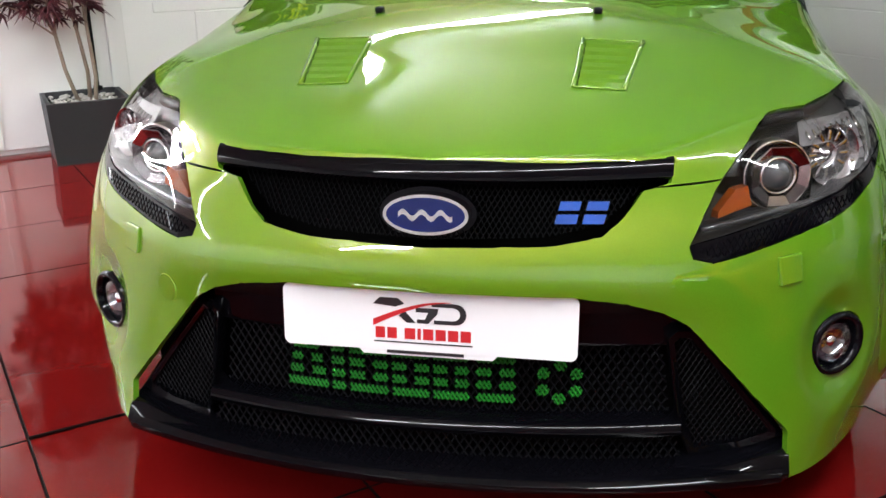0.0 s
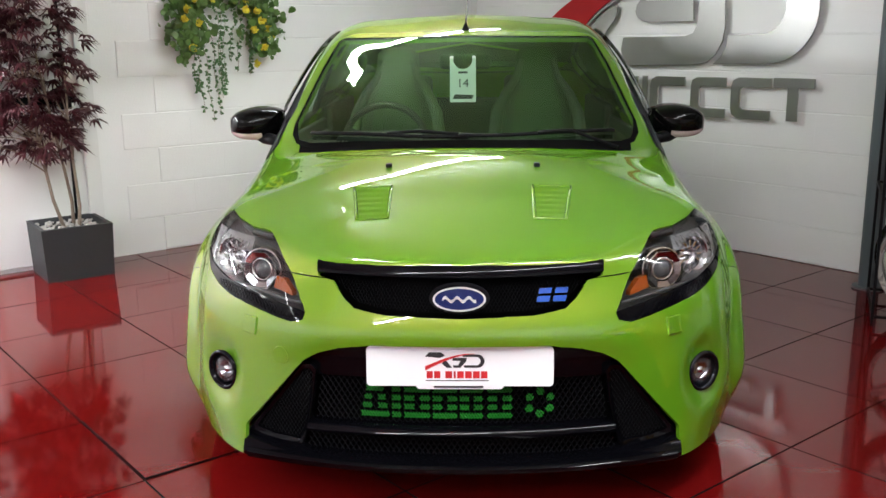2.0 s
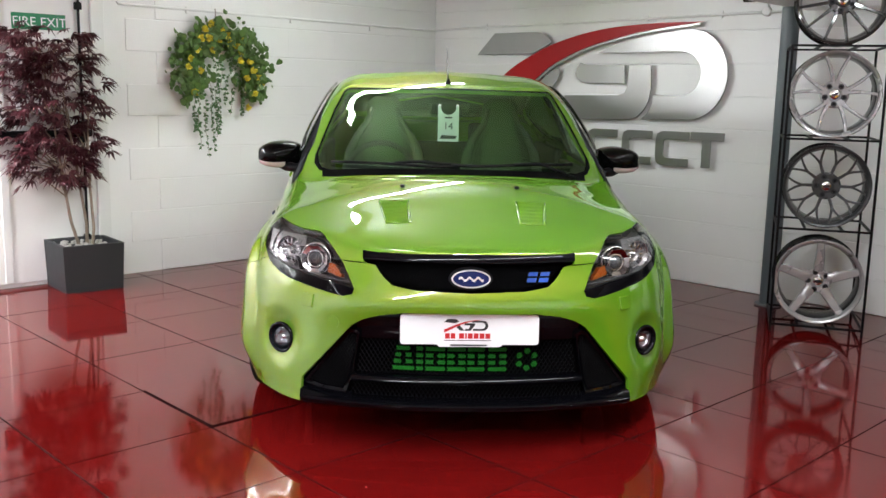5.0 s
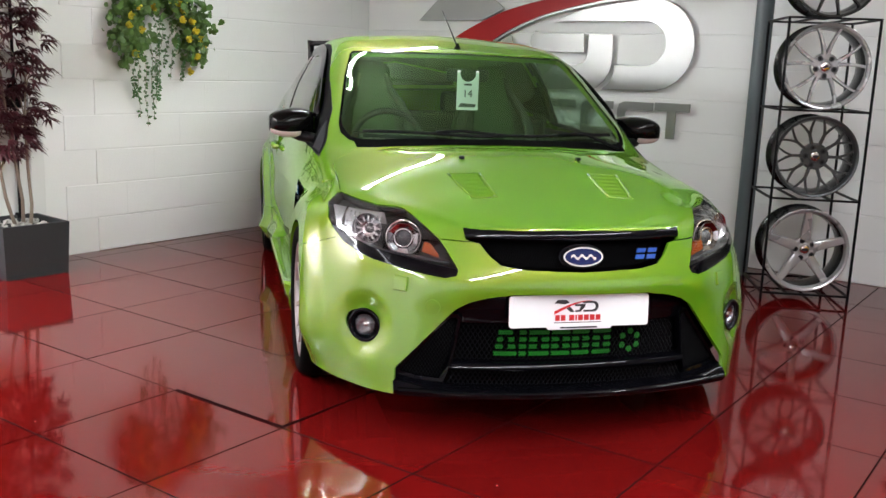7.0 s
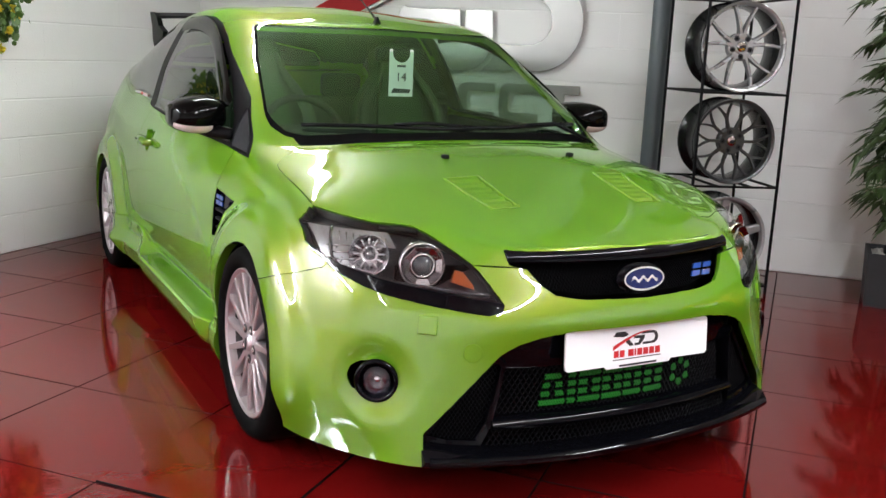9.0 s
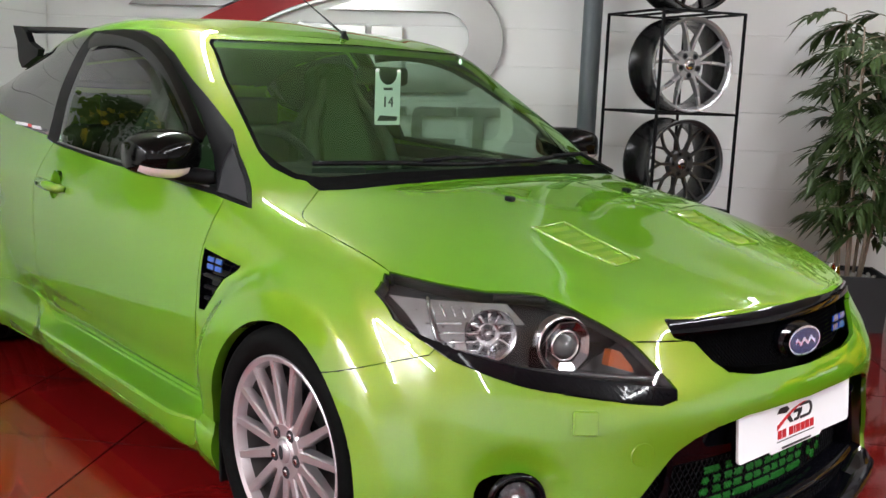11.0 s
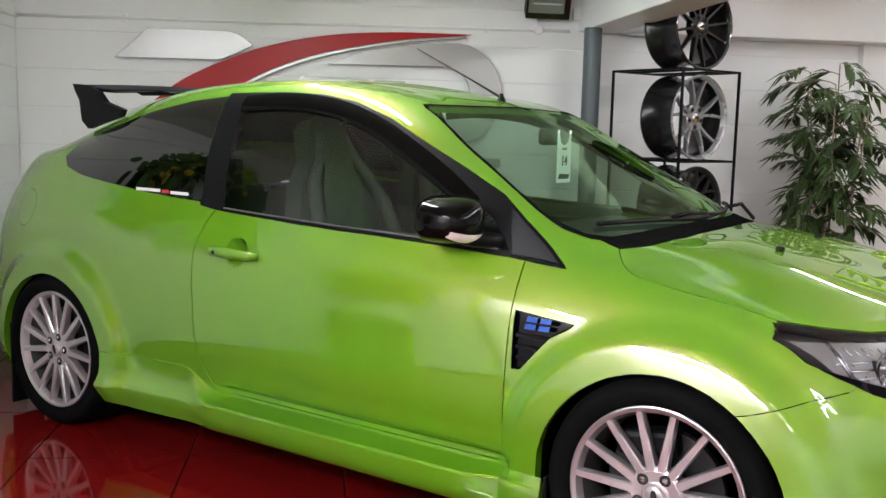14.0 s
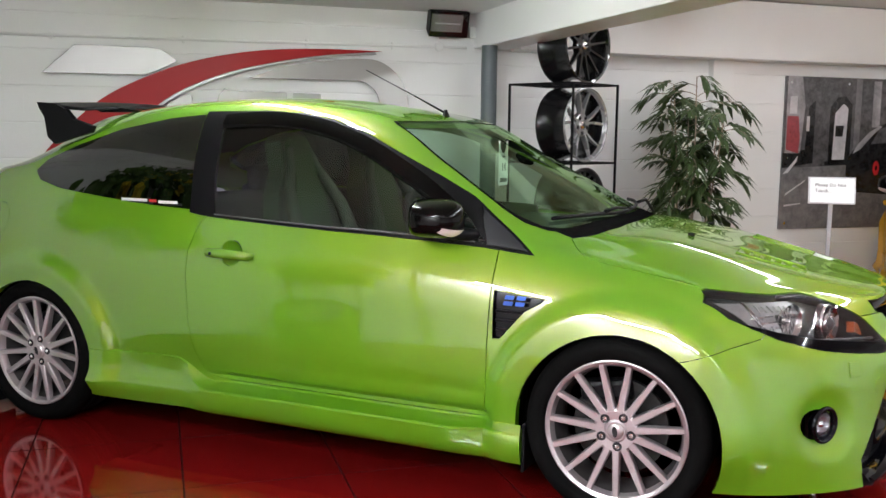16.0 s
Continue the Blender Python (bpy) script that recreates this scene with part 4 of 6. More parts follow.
x = -.286
for w, gap, lean in ((.080, .010, .02), (.024, .012, 0), (.072, .010, 0), (.068, .010, 0), (.064, .014, 0), (.070, .040, 0)):
    for k in range(4):
        z0 = .306 + k * .026
        inset_x = lean * k * .25
        cut = [(x + inset_x, x + w - inset_x)] if w < .03 or k in (0, 3) else [(x + inset_x, x + w * .38), (x + w * .62, x + w - inset_x)]
        for a, b in cut:
            stencil_block([(a, z0), (b, z0), (b, z0 + .015), (a, z0 + .015)])
    x += w + gap
for k in range(6):
    a = math.pi * k / 3 + .5
    cx, cz = x + .040 + .034 * math.cos(a), .350 + .034 * math.sin(a)
    stencil_block([(cx + .012 * math.cos(q), cz + .012 * math.sin(q)) for q in np.arange(6) * math.pi / 3])

tagged(part("stencil_paint", stencil, GREEN_DECAL, car, "green stencil paint on the wire mesh"), kind="stuff")

# oval badge and blue badge on the upper grille
mb = Matrix.Translation((0, -.862, .674)) @ Matrix.Rotation(radians(82), 4, "X")
badge = part("oval_badge", prism(arc(0, 0, .073, 0, 360, 40, .0345)[:-1], .010, mb, -.012), CHROME, car, "chrome oval badge with a blue face")
flat("badge_face", arc(0, 0, .067, 0, 360, 40, .0290)[:-1], BLUE_BADGE, mb @ Matrix.Translation((0, 0, .0102)), badge)
flat("badge_stroke", [(-.046 + .0046 * k, .006 * math.sin(k * .9) + .004) for k in range(21)] + [(.046 - .0046 * k, .006 * math.sin((20 - k) * .9) - .005) for k in range(21)], CHROME, mb @ Matrix.Translation((0, 0, .0111)), badge)
part("badge_mount", prism(arc(0, 0, .084, 0, 360, 32, .045)[:-1], -.012, mb, -.03), GLOSS_BLACK, car)
mr = Matrix.Translation((.255, -.824, .676)) @ Matrix.Rotation(radians(8), 4, "Z") @ Matrix.Rotation(radians(82), 4, "X")


def twin_mark(m, k, parent):
    """Two slanted blue blocks with a notch, standing for a badge."""
    for pts in ([(-.044, -.019), (-.008, -.019), (-.004, -.003), (-.040, -.003)], [(-.038, .004), (-.003, .004), (.001, .019), (-.034, .019)],
                [(.002, -.019), (.038, -.019), (.042, -.003), (.006, -.003)], [(.008, .004), (.043, .004), (.047, .019), (.012, .019)]):
        flat("badge_block", [(p * k, q * k) for p, q in pts], BLUE_RS, m, parent, .004 * k)


twin_mark(mr, 1.0, car)

FOG_GREY = plain("dark_fog_reflector", (0.28, 0.29, 0.31), 0.14, metal=1.0, vary=0.3, scale=60)
# bumper fittings: washer covers, towing cover, fog lamps
for sx in SIDES:
    p, n = on_shell(sx * .615, .558)
    m = n.to_track_quat("Z", "Y").to_matrix().to_4x4()
    m.translation = p
    part("washer_cover", box(0, 0, .001, .054, .052, .009, m, .003), GREEN, car)
    face = Vector((sx * .55, -.83, 0)).normalized()
    m = face.to_track_quat("Z", "Y").to_matrix().to_4x4()
    m.translation = Vector((sx * .727, -.648, FOG.z))
    bm = add_lathe(bmesh.new(), [(.063, -.002), (.062, .005), (.057, .009), (.051, .007), (.047, -.006), (.045, -.03), (.0, -.034)], 28, m)
    fog = part("fog_lamp", bm, GLOSS_BLACK, car, "round fog lamp in a black ring", True)
    part("reflector", add_lathe(bmesh.new(), [(.040, -.004), (.036, -.02), (.018, -.032), (.0, -.034)], 24, m), FOG_GREY, fog, smooth=True)
    part("bulb_shield", add_lathe(bmesh.new(), [(.0, -.006), (.012, -.008), (.013, -.03)], 16, m), CHROME, fog, smooth=True)
    part("lens", add_lathe(bmesh.new(), [(.041, -.003), (.03, .004), (.0, .008)], 24, m), GLASS_LAMP, fog, smooth=True).visible_shadow = False
p, n = on_shell(-.515, .49)
m = n.to_track_quat("Z", "Y").to_matrix().to_4x4()
m.translation = p
part("towing_cover", add_lathe(bmesh.new(), [(.0, .0012), (.026, .0012), (.0275, -.001)], 28, m), GREEN, car, smooth=False)

LAMP_GREY = plain("headlamp_grey", (0.030, 0.031, 0.034), 0.3, metal=0.3, coat=0.4)
# headlamps: dark bowl, projector, reflector, amber indicator
housing.normal_update()                               # the bowl: the lens's own form set back, with walls from its edge
floor_verts, mid_lamp = list(housing.verts), sum((v.co for v in housing.verts), Vector()) / len(housing.verts)
inward = {v: v.normal.copy() for v in floor_verts if v.is_boundary}
edge_at = [(v.co.copy(), n) for v, n in inward.items()]
ring = [e for e in housing.edges if e.is_boundary]
for drop in (.036, .003):
    made = bmesh.ops.extrude_edge_only(housing, edges=ring)["geom"]
    ring = [e for e in made if isinstance(e, bmesh.types.BMEdge) and e.is_boundary]
    for v in made:
        if isinstance(v, bmesh.types.BMVert):
            co, n = min(edge_at, key=lambda q: (q[0] - v.co).length) if drop > .01 else back_to[v.co.copy().freeze()]
            v.co = co + (mid_lamp - co).normalized() * .003 - n * drop
    back_to = {v.co.copy().freeze(): min(edge_at, key=lambda q: (q[0] + (mid_lamp - q[0]).normalized() * .003 - q[1] * drop - v.co).length) for e in ring for v in e.verts}
for v in floor_verts:
    v.co += Vector((.030, .085, -.004))
both("lamp_bowl", housing, LAMP_GREY, car, "dark grey headlamp bowl", "pair")


def bowl(parent, name, x, y, z, r, depth, mat, aim, label="", rings=None):
    m = Vector(aim).to_track_quat("Z", "Y").to_matrix().to_4x4()
    m.translation = Vector((x, y, z))
    prof = rings or [(r, 0), (r * .96, -.004), (r * .8, -depth * .6), (r * .4, -depth), (0, -depth)]
    part(name, add_lathe(bmesh.new(), prof, 32, m), mat, parent, label, True)
    return m


SIDE_SILVER = plain("dull_side_reflector", (0.30, 0.30, 0.31), 0.30, metal=0.7, vary=0.3, scale=20)
LENS_DARK = plain("projector_glass", (0.05, 0.055, 0.06), 0.05, coat=1.0)
GREY_REFLECT = plain("satin_reflector", (0.62, 0.62, 0.64), 0.16, metal=1.0, vary=0.3, scale=30)
DARK_CHROME = plain("dark_chrome", (0.22, 0.22, 0.235), 0.14, metal=1.0, vary=0.2, scale=40)
for ob in lamp_lens:
    sx = -1 if ob.data.vertices[0].co.x < 0 else 1
    aim = Vector((sx * .30, -.95, .05))
    at = lambda x, z, back: Vector((sx * x, on_shell(-x, z)[0].y + back, z))
    p = at(.592, .702, .034)
    m = bowl(ob, "projector", *p, .052, .02, DARK_CHROME, aim, "dark chrome projector bowl", [(.064, -.026), (.060, -.004), (.057, -.002), (.050, -.014), (.040, -.024), (.036, -.026)])
    for k in range(8):                                   # flat faces round the bowl
        q = m @ Matrix.Rotation(2 * math.pi * k / 8, 4, "Z")
        part("bowl_face", prism([(.036, -.015), (.054, -.021), (.054, .021), (.036, .015)], -.010, q @ Matrix.Rotation(radians(-28), 4, "Y"), -.012), DARK_CHROME if k % 3 else GREY_REFLECT, ob)
    part("projector_bezel", add_lathe(bmesh.new(), [(.062, -.006), (.064, .001), (.061, .003), (.059, -.002)], 36, m), CHROME, ob, smooth=True)
    part("projector_lens", add_lathe(bmesh.new(), [(.0, .022), (.012, .020), (.022, .013), (.028, .002), (.030, -.016)], 28, m), LENS_DARK, ob, smooth=True)
    part("projector_ring", add_lathe(bmesh.new(), [(.029, .004), (.032, .008), (.035, .005), (.035, -.012)], 28, m), CHROME, ob, smooth=True)
    p = at(.706, .716, .040)
    m2 = bowl(ob, "main_reflector", *p, .050, .035, GREY_REFLECT, (sx * .50, -.86, .05), "faceted main beam reflector", [(.058, .004), (.054, .0), (.050, -.008), (.040, -.018), (.044, -.020), (.026, -.032), (.012, -.034), (.010, -.012), (.0, -.008)])
    for k in range(12):                                  # facets round the reflector
        a = 2 * math.pi * k / 12
        part("facet", box(.036, 0, -.014, .022, .009, .008, m2 @ Matrix.Rotation(a, 4, "Z"), .003), GREY_REFLECT, ob)
    bm = bmesh.new()
    quad = [(-.026, -.012), (.036, -.032), (.034, -.020), (.004, .016), (-.018, .022)]
    m = (Vector((sx * .33, -.93, .15))).to_track_quat("Z", "Y").to_matrix().to_4x4()
    m.translation = at(.515, .680, .022)
    add_prism(bm, [(px * (1 if sx < 0 else -1), py) for px, py in quad], .006, m, -.02)
    bmesh.ops.recalc_face_normals(bm, faces=bm.faces)
    part("indicator", bm, AMBER, ob, "amber indicator lamp")
    strip = [at(x, .638 + .022 * (x - .45) / .3, .030) for x in np.linspace(.455, .76, 12)]
    part("lower_bezel", add_tube(bmesh.new(), strip, .006, 6), LAMP_GREY, ob, "silver lower bezel", True)
    strip = [at(x, z, .030) for x, z in ((.77, .67), (.785, .70), (.775, .74), (.755, .775))]
    part("outer_bezel", add_tube(bmesh.new(), strip, [.005, .007, .007, .005], 8), DARK_CHROME, ob, smooth=True)
    bm = bmesh.new()
    grid = {}
    for i, x in enumerate(np.linspace(.640, .802, 15)):  # silver side reflector with dark slots
        low = .738 - .075 * smooth01((x - .735) / .03)
        for j in range(5):
            q = on_shell(-x, low + (.772 - low) * j / 4)
            if q:
                grid[i, j] = bm.verts.new((sx * x, q[0].y + .030, q[0].z))
    for i, j in list(grid):
        ring = [(i, j), (i + 1, j), (i + 1, j + 1), (i, j + 1)]
        if all(k in grid for k in ring):
            bm.faces.new([grid[k] for k in ring])
    bmesh.ops.recalc_face_normals(bm, faces=bm.faces)
    part("side_reflector", bm, SIDE_SILVER, ob, "silver side reflector", True)
    for k in range(9):                                   # slanted ribs along the reflector's upper arm
        x0 = .762 - .0135 * k
        rib = [at(x0, .766 - .001 * k, .024), at(x0 + .008, .746, .026)]
        part("rib", add_tube(bmesh.new(), rib, .0022, 5), GREY_REFLECT, ob, smooth=True)
    for k in range(4):                                   # and down its outer arm
        fin = [at(.742, .735 - .016 * k, .026), at(.788 - .004 * k, .728 - .016 * k, .030)]
        part("fin", add_tube(bmesh.new(), fin, .0030, 5), GREY_REFLECT, ob, smooth=True)
    lid = [at(x, .780, .034) for x in np.linspace(.565, .65, 8)]
    part("upper_bezel", add_tube(bmesh.new(), lid, .010, 6), SATIN_BLACK, ob, smooth=True)

TRIM_BAND = [(-.452, .616), (-.478, .603), (-.56, .609), (-.68, .628), (-.73, .645), (-.745, .658), (-.709, .660), (-.60, .642), (-.481, .626)]
for sx in SIDES:
    bm = lattice([(sx * abs(x), z) for x, z in TRIM_BAND], .011, lambda x, z, lean: on_shell(x, z)[0] + Vector((0, -.0012, 0)), .0012)
    part("trim_mesh", bm, GLOSS_BLACK, car, "diamond grain on the black strip")

# bonnet louvres
for sx in SIDES:
    bm = bmesh.new()
    ring = []
    for x, y in LOUVRE:
        ring.append(Vector((sx * abs(x), y, on_top(x, y) + .001)))
    for a, b in zip(ring, ring[1:] + ring[:1]):
        steps = [a.lerp(b, k / 6) for k in range(7)]
        for s in steps:
            s.z = on_top(s.x, s.y) + .002
        add_tube(bm, steps, .0045 if abs(a.y - b.y) > .1 else .0020, 8)
    vent = part("bonnet_vent", bm, GREEN, car, "louvred bonnet vent", True)
    for k in range(6):
        t0, t1 = (k + .05) / 6, (k + 1.10) / 6
        rows = []
        for t, dz in ((t0, -.011), (t0 * .35 + t1 * .65, .002), (t1, .004)):
            y = -.536 + .229 * t
            xo, xi = -.312 - .035 * t, -.230 - .007 * t
            rows.append([Vector((sx * abs(x), y, on_top(x, y) + dz - .002)) for x in np.linspace(xo, xi, 5)])
        bm = bmesh.new()
        vs = [[bm.verts.new(p) for p in r] for r in rows]
        for r0, r1 in zip(vs, vs[1:]):
            for i in range(4):
                bm.faces.new((r0[i], r0[i + 1], r1[i + 1], r1[i]))
        bmesh.ops.recalc_face_normals(bm, faces=bm.faces)
        part("louvre", bm, GREEN, vent, smooth=False)
    z = on_top(.255, -.12)
    part("washer_jet", box(sx * .255, -.12, z + .006, .020, .026, .014, None, .004), SATIN_BLACK, car, "black washer jet")

# wipers
for x0, x1, lift in ((-.60, .02, 0), (-.02, .58, .004)):
    bm = bmesh.new()
    pts = []
    for t in np.linspace(0, 1, 9):
        x = x0 + (x1 - x0) * t
        y = .185 + .15 * (abs(x) / .6) ** 2
        pts.append((x, y, on_top(x, y) + .014 + lift))
    add_tube(bm, pts, .008, 6)
    arm = [(x1, .20, on_top(x1, .20) + .012), ((x0 + x1) / 2 + .12, .20, on_top((x0 + x1) / 2, .22) + .03), ((x0 + x1) / 2, .215, on_top((x0 + x1) / 2, .22) + .022)]
    add_tube(bm, arm, .007, 6)
    part("wiper", bm, SATIN_BLACK, car, "black windscreen wiper", True)

def through_line(pts, n):
    return [tuple(p) for p in sweep(pts, [n] * (len(pts) - 1))]


# door mirrors
CLEAR_STRIP = plain("clear_indicator_lens", (0.62, 0.52, 0.52), 0.12, coat=1.0)
for sx in SIDES:
    bm = bmesh.new()
    rings = []
    for t in np.linspace(0, 1, 15):                    # across the shell, from the door outwards
        a = math.sin(math.pi * (.10 + .86 * t)) ** .34
        x = .790 + .205 * t
        h, d = .070 * a, .106 * a
        cy, cz = .683 + .035 * (1 - t), 1.010 + .008 * (1 - t)
        ring = []
        for k in range(20):
            q = 2 * math.pi * k / 20
            c, s = math.cos(q), math.sin(q)
            yy = -abs(c) ** .62 * d * 1.25 if c > 0 else abs(c) ** .5 * d * .75
            ring.append(bm.verts.new((sx * x, cy + yy + .02 * (t - .5) ** 2, cz + (abs(s) ** .60) * math.copysign(h, s))))
        rings.append(ring)
    for r0, r1 in zip(rings, rings[1:]):
        for k in range(20):
            bm.faces.new((r0[k], r1[k], r1[(k + 1) % 20], r0[(k + 1) % 20]))
    bm.faces.new(rings[0])
    bm.faces.new(rings[-1])
    bmesh.ops.recalc_face_normals(bm, faces=bm.faces)
    mirror = part("door_mirror", bm, CAP_BLACK, car, "gloss black door mirror shell", True)
    bm = bmesh.new()
    prev = None
    for t in np.linspace(.30, .97, 12):                # the clear strip wraps the lower front edge
        a = math.sin(math.pi * (.10 + .86 * t)) ** .34
        row = []
        for q in (-18, -30, -42, -54):
            c, s_ = math.cos(radians(q)), math.sin(radians(q))
            row.append(bm.verts.new((sx * (.790 + .205 * t + .002), .683 + .035 * (1 - t) - abs(c) ** .62 * .106 * a * 1.25 * 1.02 + .02 * (t - .5) ** 2 - .002,
                                     1.010 + .008 * (1 - t) - abs(s_) ** .60 * .070 * a * 1.02)))
        if prev:
            for k in range(3):
                bm.faces.new((prev[k], row[k], row[k + 1], prev[k + 1]))
        prev = row
    bmesh.ops.recalc_face_normals(bm, faces=bm.faces)
    part("indicator_strip", bm, CLEAR_STRIP, mirror, "clear indicator strip", True)
    part("mirror_glass", box(sx * .892, .744, 1.012, .13, .006, .09, None, .002), CHROME, mirror)
    bm = bmesh.new()
    add_tube(bm, [(sx * .785, .56, .952), (sx * .81, .585, .953), (sx * .85, .62, .957), (sx * .885, .66, .965)], [.020, .024, .026, .022], 10)
    part("mirror_arm", bm, SATIN_BLACK, mirror, smooth=True)
    # handle
    x = -.914
    bm = bmesh.new()
    pts = [(sx * abs(x + .012), 1.688, .830), (sx * abs(x - .004), 1.672, .830), (sx * abs(x - .010), 1.58, .829), (sx * abs(x - .006), 1.49, .826), (sx * abs(x + .012), 1.466, .825)]
    add_tube(bm, pts, [.013, .019, .020, .017, .011], 12)
    handle = part("door_handle", bm, GREEN, car, "lime green pull handle", True)
    part("key_lock", add_lathe(bmesh.new(), [(.0, .004), (.006, .003), (.007, 0)], 12, Matrix.Translation((sx * abs(x - .024), 1.648, .830)) @ Matrix.Rotation(radians(90 * sx), 4, "Y")), SATIN_BLACK, handle)
    xd = on_side(1.575, .830)
    md = Matrix.Translation((sx * abs(xd), 1.575, .830)) @ Matrix.Rotation(radians(90 * sx), 4, "Y")
    part("handle_dish", add_lathe(bmesh.new(), [(.053, -.003), (.049, -.004), (.043, -.012), (.030, -.022), (.0, -.027)], 28, md), GREEN, car, smooth=True)
    # smoked wind deflector over the door glass
    bm = bmesh.new()
    prev = None
    for y, z in through_line([(1.762, 1.377), (1.57, 1.388), (1.40, 1.378), (1.25, 1.351), (1.08, 1.296), (.92, 1.221), (.75, 1.126), (.66, 1.062)], 5):
        w = (.050 + .014 * smooth01((1.3 - y) / .4)) * smooth01((y - .62) / .12)
        foot = on_side(y, z - w) - .010
        row = [bm.verts.new((sx * abs(foot + (on_side(y, zz) - foot) * k), y, zz)) for zz, k in ((z + .010, .55), (z - w * .35, .20), (z - w, 0))]
        if prev:
            for k in range(2):
                bm.faces.new((prev[k], row[k], row[k + 1], prev[k + 1]))
        prev = row
    bmesh.ops.recalc_face_normals(bm, faces=bm.faces)
    part("wind_deflector", bm, CAP_BLACK, car, "gloss black wind deflector", True)
    bm = bmesh.new()
    add_tube(bm, [(sx * abs(on_side(y, z) - .002), y, z) for y, z in through_line([(.56, .928), (.85, .943), (1.25, .957), (1.70, .977)], 6)], .0032, 6)
    part("glass_seal", bm, SEAL, car, "grey seal along the foot of the door glass", True)
    # vent slats and badge on the wing
    wv = [o for o in car.children if o.name.startswith("wing_vent")][0 if sx < 0 else 1]
    for z0, y0, y1 in ((.695, .345, .448), (.662, .375, .448), (.630, .402, .446)):
        part("slat", box(sx * .876, (y0 + y1) / 2, z0, .014, y1 - y0, .009, Matrix.Identity(4), .002), SATIN_BLACK, wv)
    m = Matrix.Translation((sx * .884, .375, .737)) @ Matrix.Rotation(radians(90 * sx), 4, "Z") @ Matrix.Rotation(radians(90), 4, "X")
    twin_mark(m, .95, wv)

# roof wing and aerial
bm = bmesh.new()
rings = []
for x in np.linspace(-.60, .60, 25):
    bow = .018 * (1 - (x / .6) ** 2)
    rings.append([bm.verts.new((x, y, z + bow)) for y, z in ((2.63, 1.408), (2.71, 1.418), (2.83, 1.430), (2.895, 1.438), (2.895, 1.430), (2.83, 1.419), (2.71, 1.406), (2.63, 1.401))])
for r0, r1 in zip(rings, rings[1:]):
    for k in range(8):
        bm.faces.new((r0[k], r1[k], r1[(k + 1) % 8], r0[(k + 1) % 8]))
bm.faces.new(rings[0])
bm.faces.new(rings[-1])
bmesh.ops.recalc_face_normals(bm, faces=bm.faces)
wing = part("roof_spoiler", bm, SATIN_BLACK, car, "satin black roof spoiler", True)
for sx in SIDES:
    m = Matrix.Translation((sx * .60, 0, 0)) @ Matrix.Rotation(radians(90), 4, "Z") @ Matrix.Rotation(radians(90), 4, "X")
    fin = [(2.905, 1.442), (2.79, 1.435), (2.73, 1.41), (2.68, 1.362), (2.56, 1.330), (2.58, 1.30), (2.70, 1.272), (2.80, 1.245), (2.845, 1.28), (2.86, 1.37), (2.89, 1.41)]
    part("spoiler_fin", prism(fin, .014, m, -.014), SATIN_BLACK, wing)
    part("spoiler_strut", prism([(2.42, 1.40), (2.74, 1.40), (2.80, 1.422), (2.64, 1.424)], .01, Matrix.Translation((sx * .36, 0, 0)) @ Matrix.Rotation(radians(90), 4, "Z") @ Matrix.Rotation(radians(90), 4, "X"), -.01), SATIN_BLACK, wing)
z = 1.394
bm = add_lathe(bmesh.new(), [(.020, -.006), (.017, .006), (.010, .018), (.007, .03), (0, .03)], 14, Matrix.Translation((0, 1.042, z)))
aerial = part("aerial", bm, SATIN_BLACK, car, "black whip aerial", True)
part("rod", tube([(0, 1.045, z + .015), (.003, 1.20, z + .092), (0.010, 1.46, z + .215)], [.0055, .003, .0018], 8), SATIN_BLACK, aerial)

# cabin
part("dashboard", box(0, .66, .80, 1.40, .50, .24, None, .06), CARPET, car, "dark dashboard", True)
part("instrument_hood", box(-.37, .72, .935, .36, .22, .06, None, .025), CARPET, car, smooth=True)
for sx in SIDES:
    part("door_trim", box(sx * .755, 1.1, .60, .05, 1.2, .58, None, .02), CARPET, car)
    part("rear_trim", box(sx * .76, 2.25, .72, .05, .95, .56, None, .02), CARPET, car)
    part("door_card", box(sx * .775, 1.30, .90, .03, .90, .09, None, .01), CARPET, car)
    # bucket seat: dark shell and pad between pale winged bolsters
    ms = Matrix.Translation((sx * .36, 1.34, 0)) @ Matrix.Rotation(radians(76), 4, "X") @ Matrix.Translation((0, .10, 0))
    seat = part("front_seat", prism([(-.24, .48), (.24, .48), (.26, .72), (.235, .88), (.20, .98), (.115, 1.09), (.105, 1.21), (.065, 1.245), (-.065, 1.245), (-.105, 1.21), (-.115, 1.09), (-.20, .98), (-.235, .88), (-.26, .72)], .03, ms, -.055), SEAT_DARK, car, "pale green and black bucket seat")
    part("backrest_pad", prism([(-.12, .50), (.12, .50), (.14, .74), (.115, .96), (.085, 1.04), (.08, 1.19), (.05, 1.22), (-.05, 1.22), (-.08, 1.19), (-.085, 1.04), (-.115, .96), (-.14, .74)], .060, ms, .0), SEAT_GREEN, seat, "green cloth backrest pad")
    for side in SIDES:
        line = [ms @ Vector((side * x, y, z)) for x, y, z in ((.075, 1.17, .05), (.105, 1.08, .055), (.165, .99, .065), (.205, .89, .085), (.225, .74, .10), (.215, .55, .11))]
        part("bolster", add_tube(bmesh.new(), line, [.014, .019, .024, .030, .034, .034], 10), SEAT_PALE, seat, "pale side bolster", True)
    part("seat_cushion", box(sx * .36, 1.15, .46, .50, .48, .16, None, .05), CARPET, seat, smooth=True)
part("rear_seat", box(0, 2.25, .72, 1.24, .16, .58, Matrix.Identity(4), .05), CARPET, car, "dark rear bench", True)
